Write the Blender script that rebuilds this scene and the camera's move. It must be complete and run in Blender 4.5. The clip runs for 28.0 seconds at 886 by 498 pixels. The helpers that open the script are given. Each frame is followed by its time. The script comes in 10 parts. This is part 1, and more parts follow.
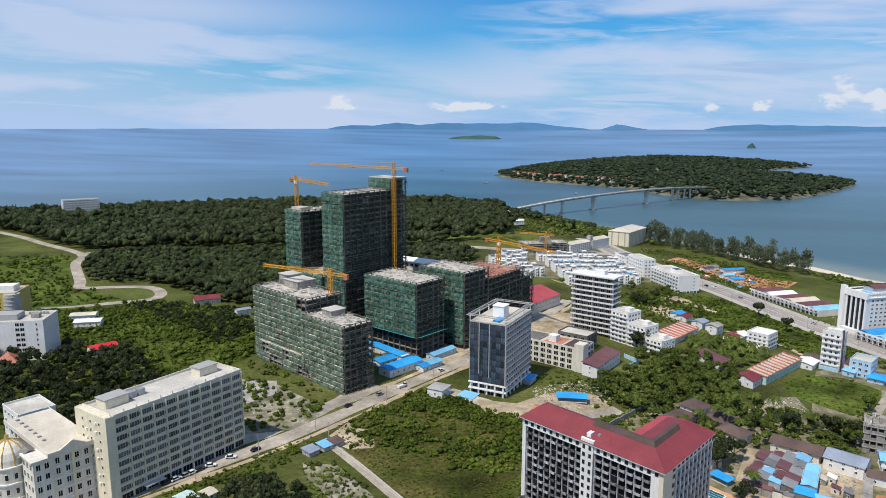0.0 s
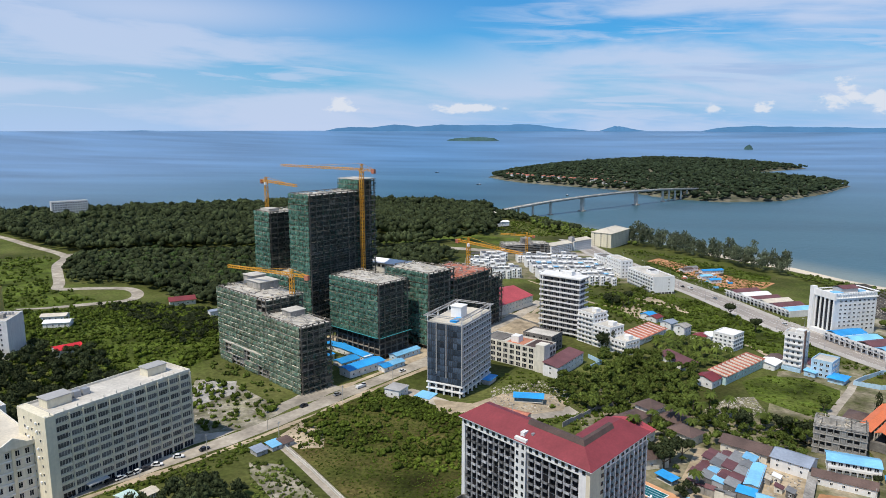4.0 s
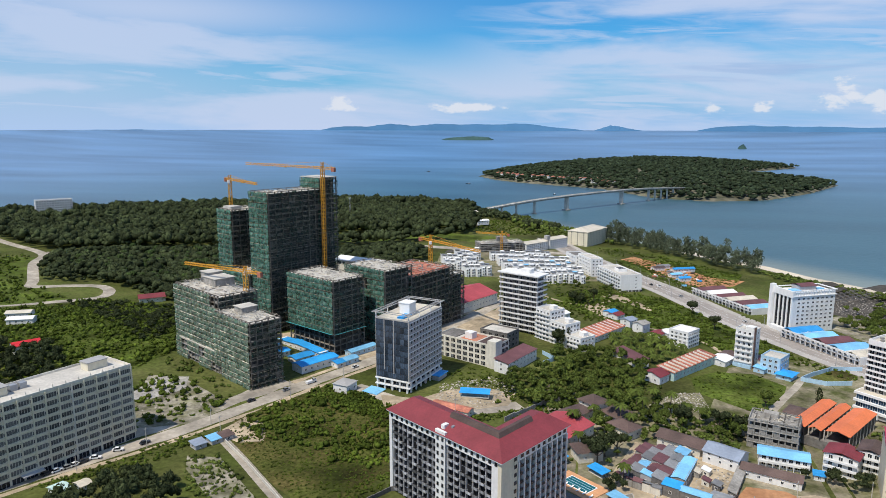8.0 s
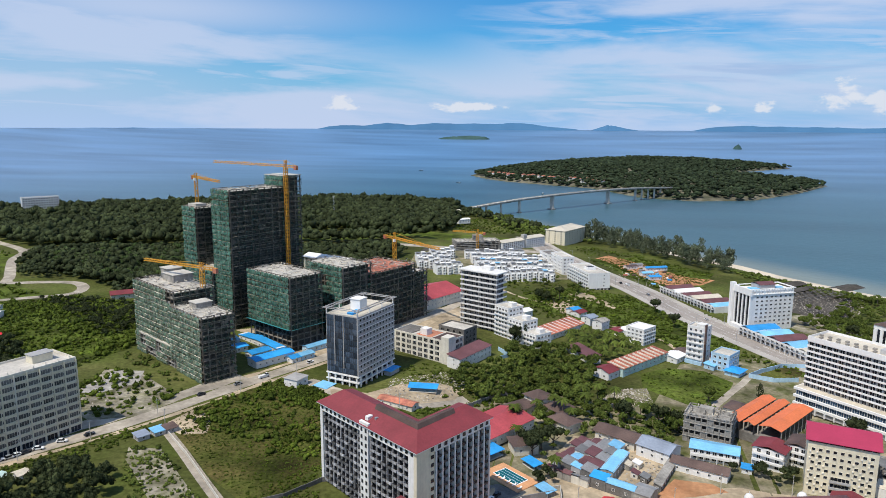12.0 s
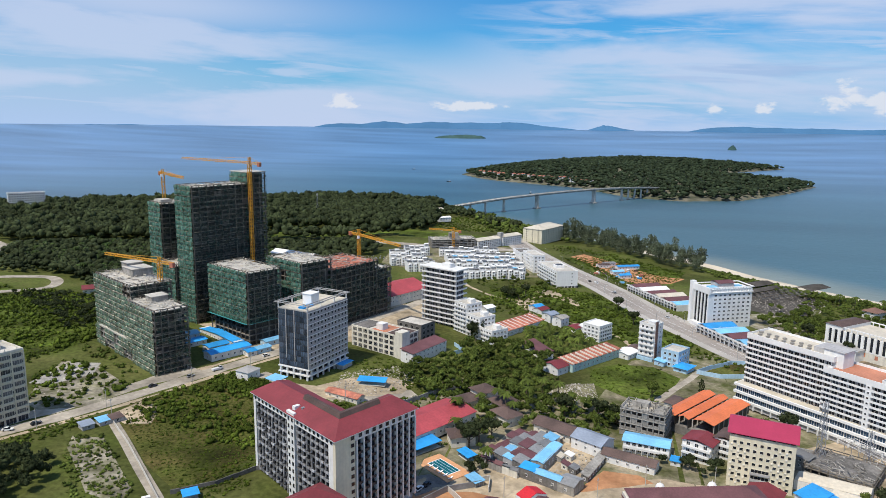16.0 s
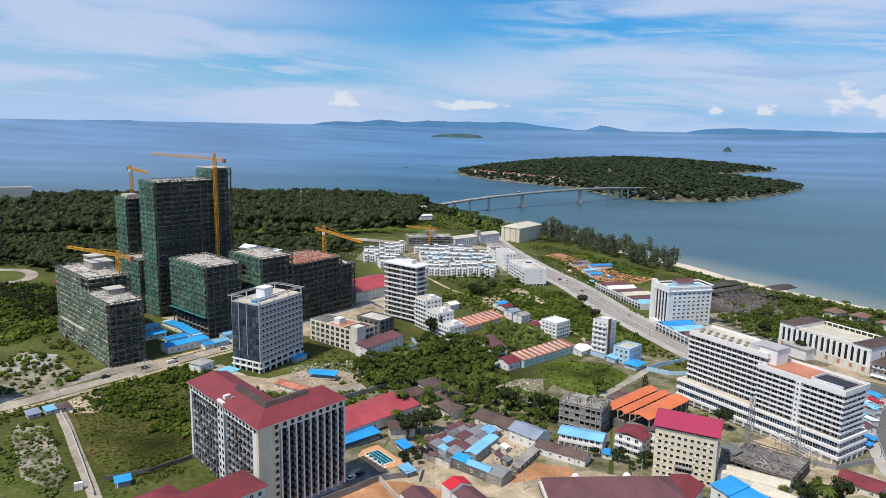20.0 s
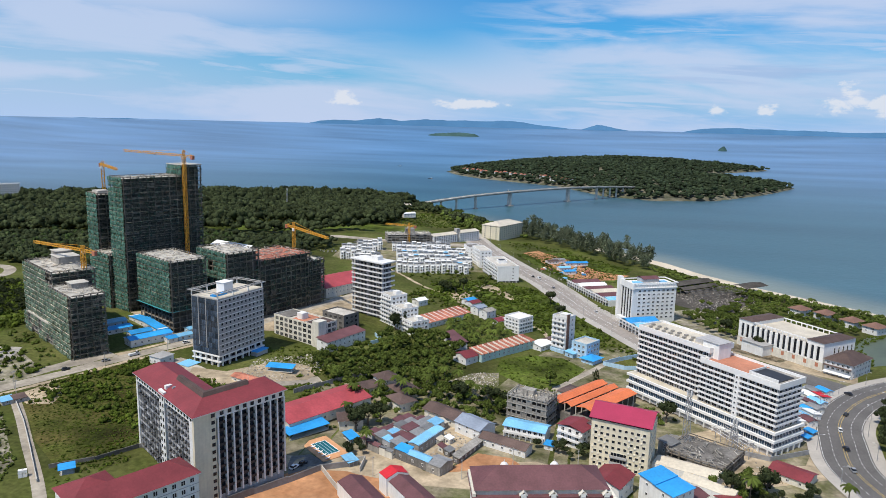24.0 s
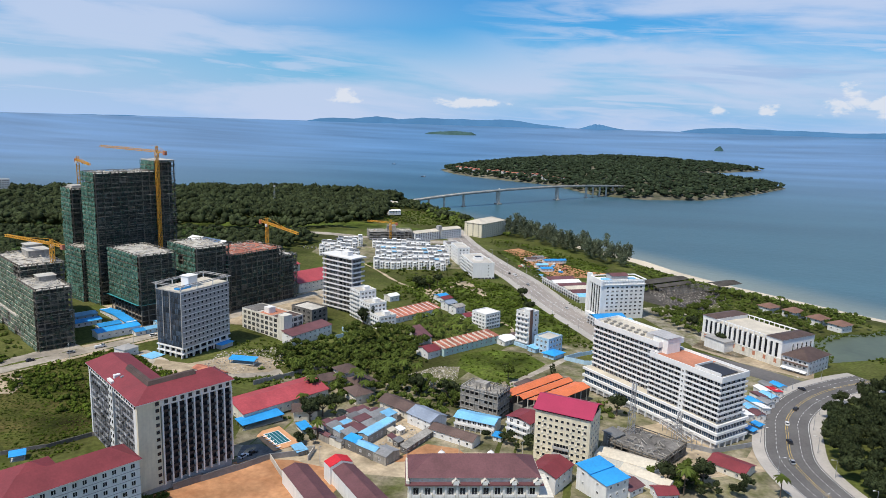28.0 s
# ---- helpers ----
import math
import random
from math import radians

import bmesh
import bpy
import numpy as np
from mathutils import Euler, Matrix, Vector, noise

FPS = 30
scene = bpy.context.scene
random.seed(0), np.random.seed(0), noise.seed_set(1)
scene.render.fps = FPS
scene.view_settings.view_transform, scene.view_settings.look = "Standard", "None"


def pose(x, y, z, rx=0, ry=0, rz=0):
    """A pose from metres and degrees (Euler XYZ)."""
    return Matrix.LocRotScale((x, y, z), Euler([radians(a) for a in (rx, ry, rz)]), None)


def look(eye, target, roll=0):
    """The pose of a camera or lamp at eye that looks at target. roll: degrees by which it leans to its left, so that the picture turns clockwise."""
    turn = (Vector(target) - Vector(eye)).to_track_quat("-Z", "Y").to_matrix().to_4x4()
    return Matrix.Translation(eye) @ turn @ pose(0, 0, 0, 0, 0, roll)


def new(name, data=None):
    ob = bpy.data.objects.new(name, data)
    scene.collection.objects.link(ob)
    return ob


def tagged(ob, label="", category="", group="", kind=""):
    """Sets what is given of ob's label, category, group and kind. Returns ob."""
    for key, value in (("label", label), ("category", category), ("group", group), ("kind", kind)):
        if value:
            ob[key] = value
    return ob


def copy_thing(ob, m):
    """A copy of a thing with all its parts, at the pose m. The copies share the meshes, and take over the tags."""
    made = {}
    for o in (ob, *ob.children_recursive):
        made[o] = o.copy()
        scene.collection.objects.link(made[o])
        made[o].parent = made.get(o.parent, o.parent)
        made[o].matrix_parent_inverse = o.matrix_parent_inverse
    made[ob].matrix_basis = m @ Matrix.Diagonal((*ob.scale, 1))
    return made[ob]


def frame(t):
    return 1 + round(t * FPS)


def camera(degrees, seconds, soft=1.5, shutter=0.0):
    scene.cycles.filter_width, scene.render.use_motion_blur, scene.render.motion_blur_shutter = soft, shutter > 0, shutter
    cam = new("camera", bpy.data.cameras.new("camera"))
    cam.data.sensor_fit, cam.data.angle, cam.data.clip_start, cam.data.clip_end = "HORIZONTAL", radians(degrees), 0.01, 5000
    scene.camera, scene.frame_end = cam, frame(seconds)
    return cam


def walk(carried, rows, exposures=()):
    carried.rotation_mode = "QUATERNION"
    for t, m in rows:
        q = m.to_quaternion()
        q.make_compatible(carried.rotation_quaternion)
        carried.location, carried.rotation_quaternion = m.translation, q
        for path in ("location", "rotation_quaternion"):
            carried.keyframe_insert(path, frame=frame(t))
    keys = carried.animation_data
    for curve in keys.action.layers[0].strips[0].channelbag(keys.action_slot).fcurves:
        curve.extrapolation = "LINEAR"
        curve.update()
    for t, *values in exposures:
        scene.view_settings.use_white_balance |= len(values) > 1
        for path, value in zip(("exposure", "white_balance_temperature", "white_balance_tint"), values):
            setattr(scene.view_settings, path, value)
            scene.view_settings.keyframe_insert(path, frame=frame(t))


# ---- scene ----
cam = camera(64.8, 28.0, soft=0.5)
PATH = [
    (0, (-5.285, -3.824, 138.278), (-5.721, -1.904, 137.926), 0.1),
    (1, (-0.242, -2.696, 138.219), (-0.681, -0.776, 137.869), 0.0),
    (2, (5.021, -1.759, 138.14), (4.582, 0.161, 137.791), 0.0),
    (3, (10.729, -0.977, 138.069), (10.291, 0.943, 137.722), 0.0),
    (3.5, (13.815, -0.626, 138.06), (13.375, 1.294, 137.713), 0.0),
    (5.5, (26.823, 0.478, 137.921), (26.383, 2.398, 137.573), 0.1),
    (6, (30.188, 0.703, 137.896), (29.748, 2.623, 137.547), 0.1),
    (7, (36.925, 1.025, 137.815), (36.485, 2.944, 137.466), 0.1),
    (8, (43.675, 1.181, 137.724), (43.236, 3.101, 137.375), 0.1),
    (9, (50.499, 1.334, 137.704), (50.059, 3.254, 137.355), 0.1),
    (10, (57.266, 1.445, 137.729), (56.825, 3.364, 137.38), 0.2),
    (11, (64.004, 1.357, 137.731), (63.564, 3.276, 137.381), 0.2),
    (12, (70.85, 1.221, 137.756), (70.41, 3.14, 137.405), 0.3),
    (12.5, (74.224, 1.145, 137.767), (73.783, 3.064, 137.415), 0.4),
    (14.5, (87.776, 0.808, 137.788), (87.336, 2.727, 137.435), 0.6),
    (15, (91.21, 0.724, 137.785), (90.771, 2.643, 137.431), 0.6),
    (16, (98.098, 0.582, 137.759), (97.659, 2.5, 137.405), 0.7),
    (17, (104.963, 0.53, 137.755), (104.523, 2.449, 137.4), 0.9),
    (18, (111.827, 0.559, 137.774), (111.387, 2.478, 137.418), 0.9),
    (19, (118.624, 0.468, 137.793), (118.184, 2.386, 137.437), 1.1),
    (20, (125.338, 0.402, 137.822), (124.899, 2.32, 137.465), 1.2),
    (21, (131.788, 0.227, 137.861), (131.349, 2.145, 137.502), 1.2),
    (21.5, (134.923, 0.105, 137.866), (134.484, 2.023, 137.507), 1.2),
    (23.5, (147.147, -0.41, 137.834), (146.708, 1.507, 137.473), 1.4),
    (24, (150.136, -0.51, 137.83), (149.697, 1.407, 137.47), 1.4),
    (25, (155.951, -0.692, 137.81), (155.511, 1.225, 137.448), 1.5),
    (26, (161.624, -0.968, 137.743), (161.185, 0.95, 137.381), 1.6),
    (27, (167.258, -1.139, 137.683), (166.819, 0.779, 137.321), 1.7),
    (28, (172.935, -1.244, 137.625), (172.495, 0.673, 137.261), 1.7),
]
walk(cam, [(t, look(eye, target, roll)) for t, eye, target, roll in PATH])

# ---------------------------------------------------------------- world, sun
SUN_AZ, SUN_EL = 241.0, 60.0          # degrees from +x, and above the horizon
SEA = -13.4


def build_world():
    w = bpy.data.worlds.new("world")
    scene.world = w
    w.use_nodes = True
    nt = w.node_tree
    nt.nodes.clear()
    N, K = nt.nodes.new, nt.links.new
    sky = N("ShaderNodeTexSky")
    sky.sky_type, sky.sun_disc = "NISHITA", False
    sky.sun_elevation, sky.sun_rotation = radians(SUN_EL), radians(90 - SUN_AZ)
    sky.air_density, sky.dust_density, sky.ozone_density = 1.0, 0.6, 2.0
    tc = N("ShaderNodeTexCoord")
    sep = N("ShaderNodeSeparateXYZ")
    K(tc.outputs["Generated"], sep.inputs[0])

    def m(op, a, b=None, clamp=False):
        n = N("ShaderNodeMath")
        n.operation, n.use_clamp = op, clamp
        for i, v in enumerate((a, b)):
            if v is None:
                continue
            if isinstance(v, (int, float)):
                n.inputs[i].default_value = v
            else:
                K(v, n.inputs[i])
        return n.outputs[0]

    def step(v, lo, hi):
        n = N("ShaderNodeMapRange")
        n.interpolation_type = "SMOOTHSTEP"
        K(v, n.inputs[0])
        n.inputs[1].default_value, n.inputs[2].default_value = lo, hi
        return n.outputs[0]

    x, y, z = sep.outputs
    azim = m("ARCTAN2", x, y)                      # radians to the right of +y
    elev = m("ARCSINE", z)

    def cloud_noise(sx, sz, shift, detail, rough, warp=0.3):
        comb = N("ShaderNodeCombineXYZ")
        K(m("MULTIPLY", azim, sx), comb.inputs[0])
        K(m("MULTIPLY", m("ADD", elev, m("MULTIPLY", azim, 0.04)), sz), comb.inputs[1])
        comb.inputs[2].default_value = shift
        n = N("ShaderNodeTexNoise")
        n.inputs["Scale"].default_value, n.inputs["Detail"].default_value, n.inputs["Roughness"].default_value = 1.0, detail, rough
        n.inputs["Distortion"].default_value = warp
        K(comb.outputs[0], n.inputs["Vector"])
        return n.outputs[0]

    def bump(v, at, wide):
        d = m("DIVIDE", m("SUBTRACT", v, at), wide)
        return m("POWER", 2.718, m("MULTIPLY", m("MULTIPLY", d, d), -1.0))

    # thin high cloud, drawn out along the horizon; a clear gap near the middle of the sky
    cirrus = step(cloud_noise(3.2, 19.0, 4.2, 6.0, 0.55), 0.34, 0.62)
    wisps = step(cloud_noise(5.5, 60.0, 9.1, 5.0, 0.6, 0.8), 0.42, 0.68)
    veil = m("MAXIMUM", cirrus, m("MULTIPLY", wisps, 0.8))
    gap = m("MULTIPLY", bump(azim, -0.25, 0.15), step(elev, 0.03, 0.13))
    veil = m("MULTIPLY", veil, m("SUBTRACT", 1.0, m("MULTIPLY", gap, 0.93)), True)
    bank = m("MULTIPLY", bump(azim, -0.62, 0.26), bump(elev, 0.145, 0.035))
    veil = m("MAXIMUM", veil, m("MULTIPLY", bank, 0.95), True)
    veil = m("MAXIMUM", veil, m("MULTIPLY", step(azim, -0.3, -0.75), 0.5), True)
    veil = m("MULTIPLY", veil, m("ADD", 0.5, m("MULTIPLY", step(elev, 0.75, 0.3), 0.5)), True)   # clearer overhead
    haze = step(elev, 0.11, -0.02)
    # heaped clouds low over the water
    puff = cloud_noise(26.0, 48.0, 2.0, 6.0, 0.6, 0.2)
    heap = None
    for at, up, wx, wz in ((0.285, 0.036, 0.04, 0.024), (0.325, 0.03, 0.03, 0.02), (0.14, 0.022, 0.022, 0.011), (0.195, 0.024, 0.024, 0.011), (-0.37, 0.026, 0.03, 0.014),
                           (-0.19, 0.025, 0.075, 0.010)):
        b = m("MULTIPLY", bump(azim, at, wx), bump(elev, up, wz))
        heap = b if heap is None else m("MAXIMUM", heap, b)
    heap = step(m("ADD", m("MULTIPLY", heap, 0.5), m("MULTIPLY", puff, 1.0)), 0.80, 0.94)
    shade_n = cloud_noise(4.0, 42.0, 13.0, 5.0, 0.55)
    grey = m("MULTIPLY", step(shade_n, 0.55, 0.7), m("MULTIPLY", bump(elev, 0.085, 0.05), step(azim, -0.1, 0.15)))

    def mix(fac, a, b):
        n = N("ShaderNodeMix")
        n.data_type = "RGBA"
        K(fac, n.inputs["Factor"]) if not isinstance(fac, float) else None
        for sock, v in ((n.inputs[6], a), (n.inputs[7], b)):
            if isinstance(v, tuple):
                sock.default_value = (*v, 1)
            else:
                K(v, sock)
        return n.outputs[2]

    tint = N("ShaderNodeMix")
    tint.data_type, tint.blend_type = "RGBA", "MULTIPLY"
    tint.inputs["Factor"].default_value = 1.0
    K(sky.outputs[0], tint.inputs[6])
    tint.inputs[7].default_value = SKY_TINT
    col = mix(haze, tint.outputs[2], HAZE)
    col = mix(m("MULTIPLY", veil, 0.85), col, VEIL)
    col = mix(m("MULTIPLY", grey, 0.6), col, GREY)
    col = mix(m("MULTIPLY", heap, 0.85), col, HEAP)
    bg = N("ShaderNodeBackground")
    K(col, bg.inputs[0])
    bg.inputs[1].default_value = 0.1
    out = N("ShaderNodeOutputWorld")
    K(bg.outputs[0], out.inputs[0])


SKY_TINT = (0.24, 0.8, 1.25, 1)
HAZE, VEIL, GREY, HEAP = (3.3, 5.4, 8.6), (5.6, 6.5, 8.5), (3.0, 4.6, 7.4), (7.4, 7.8, 8.6)
build_world()
sun = new("sun", bpy.data.lights.new("sun", "SUN"))
sun.data.energy, sun.data.angle, sun.data.color = 4.2, radians(0.55), (1.0, 0.925, 0.8)
sa, se = radians(SUN_AZ), radians(SUN_EL)
sun.matrix_world = look((math.cos(sa) * math.cos(se) * 300, math.sin(sa) * math.cos(se) * 300, math.sin(se) * 300), (0, 0, 0))
scene.view_settings.exposure = 0.0

# ---------------------------------------------------------------- materials
def pbr(name, col, rough=0.75, var=0.18, scale=0.12, fine=1.6, bump=0.0, metal=0.0, rand=0.0, streak=0.0, dark=None, island=0.0, spec=0.4):
    """A surface with two scales of variation, rain streaks and a shift of brightness from piece to piece."""
    mt = bpy.data.materials.new(name)
    mt.use_nodes = True
    nt = mt.node_tree
    N, K = nt.nodes.new, nt.links.new
    b = nt.nodes["Principled BSDF"]
    b.inputs["Roughness"].default_value, b.inputs["Metallic"].default_value = rough, metal
    b.inputs["Specular IOR Level"].default_value = spec if rough < 0.9 else min(spec, 0.08)
    tc = N("ShaderNodeTexCoord")

    def tex(sc, detail, vec=None):
        n = N("ShaderNodeTexNoise")
        n.inputs["Scale"].default_value, n.inputs["Detail"].default_value = sc, detail
        K(vec or tc.outputs["Object"], n.inputs["Vector"])
        return n.outputs[0]

    def ramp(v, lo, hi):
        n = N("ShaderNodeMapRange")
        K(v, n.inputs[0])
        n.inputs[1].default_value, n.inputs[2].default_value = 0.3, 0.7
        n.inputs[3].default_value, n.inputs[4].default_value = lo, hi
        return n.outputs[0]

    def mul(a, c):
        n = N("ShaderNodeMath")
        n.operation = "MULTIPLY"
        K(a, n.inputs[0])
        K(c, n.inputs[1])
        return n.outputs[0]

    big, small = tex(scale, 5), tex(fine, 4)
    f = mul(ramp(big, 1 - var, 1 + var), ramp(small, 1 - var * 0.6, 1 + var * 0.6))
    if streak:
        mp = N("ShaderNodeMapping")
        mp.inputs["Scale"].default_value = (1.0, 1.0, 0.09)
        K(tc.outputs["Object"], mp.inputs[0])
        f = mul(f, ramp(tex(0.9, 4, mp.outputs[0]), 1 - streak, 1.0 + streak * 0.15))
    if rand:
        oi = N("ShaderNodeObjectInfo")
        n = N("ShaderNodeMapRange")
        K(oi.outputs["Random"], n.inputs[0])
        n.inputs[3].default_value, n.inputs[4].default_value = 1 - rand, 1 + rand
        f = mul(f, n.outputs[0])
    if island:
        ge = N("ShaderNodeNewGeometry")
        n = N("ShaderNodeMapRange")
        K(ge.outputs["Random Per Island"], n.inputs[0])
        n.inputs[3].default_value, n.inputs[4].default_value = 1 - island, 1 + island
        f = mul(f, n.outputs[0])
    mx = N("ShaderNodeMix")
    mx.data_type, mx.blend_type = "RGBA", "MULTIPLY"
    mx.inputs["Factor"].default_value = 1.0
    if dark:
        cm = N("ShaderNodeMix")
        cm.data_type = "RGBA"
        K(ramp(tex(scale * 2.3, 6), 0.0, 1.0), cm.inputs["Factor"])
        cm.inputs[6].default_value, cm.inputs[7].default_value = (*col, 1), (*dark, 1)
        K(cm.outputs[2], mx.inputs[6])
    else:
        mx.inputs[6].default_value = (*col, 1)
    K(f, mx.inputs[7])
    K(mx.outputs[2], b.inputs["Base Color"])
    if bump:
        bp = N("ShaderNodeBump")
        bp.inputs["Strength"].default_value, bp.inputs["Distance"].default_value = bump, 0.3
        K(small, bp.inputs["Height"])
        K(bp.outputs[0], b.inputs["Normal"])
    return mt


def leafy(name, col, col2, scale=0.04):
    """Foliage: two greens in patches, a shift from clump to clump, a little light through the leaves."""
    mt = pbr(name, col, 0.75, 0.35, scale, 0.35, dark=col2, island=0.45, spec=0.05)
    return mt


def net_material(name, col, pale, holes, thin=0.5):
    mt = pbr(name, col, 0.8, 0.22, 0.12, 1.2, dark=pale, rand=0.2, spec=0.1, streak=0.4)
    nt = mt.node_tree
    N, K = nt.nodes.new, nt.links.new
    tc, n, r = N("ShaderNodeTexCoord"), N("ShaderNodeTexNoise"), N("ShaderNodeMapRange")
    oi, add = N("ShaderNodeObjectInfo"), N("ShaderNodeVectorMath")
    K(tc.outputs["Object"], add.inputs[0])
    K(oi.outputs["Location"], add.inputs[1])
    n.inputs["Scale"].default_value, n.inputs["Detail"].default_value = 0.55, 5
    K(add.outputs[0], n.inputs["Vector"])
    K(n.outputs[0], r.inputs[0])
    r.inputs[1].default_value, r.inputs[2].default_value = holes - 0.07, holes + 0.1
    r.inputs[3].default_value, r.inputs[4].default_value = thin, 0.95
    K(r.outputs[0], nt.nodes["Principled BSDF"].inputs["Alpha"])
    return mt


def glass_like(name, col, rough=0.08):
    mt = pbr(name, col, rough, 0.5, 0.3, 0.9, rand=0.55, spec=0.35)
    return mt


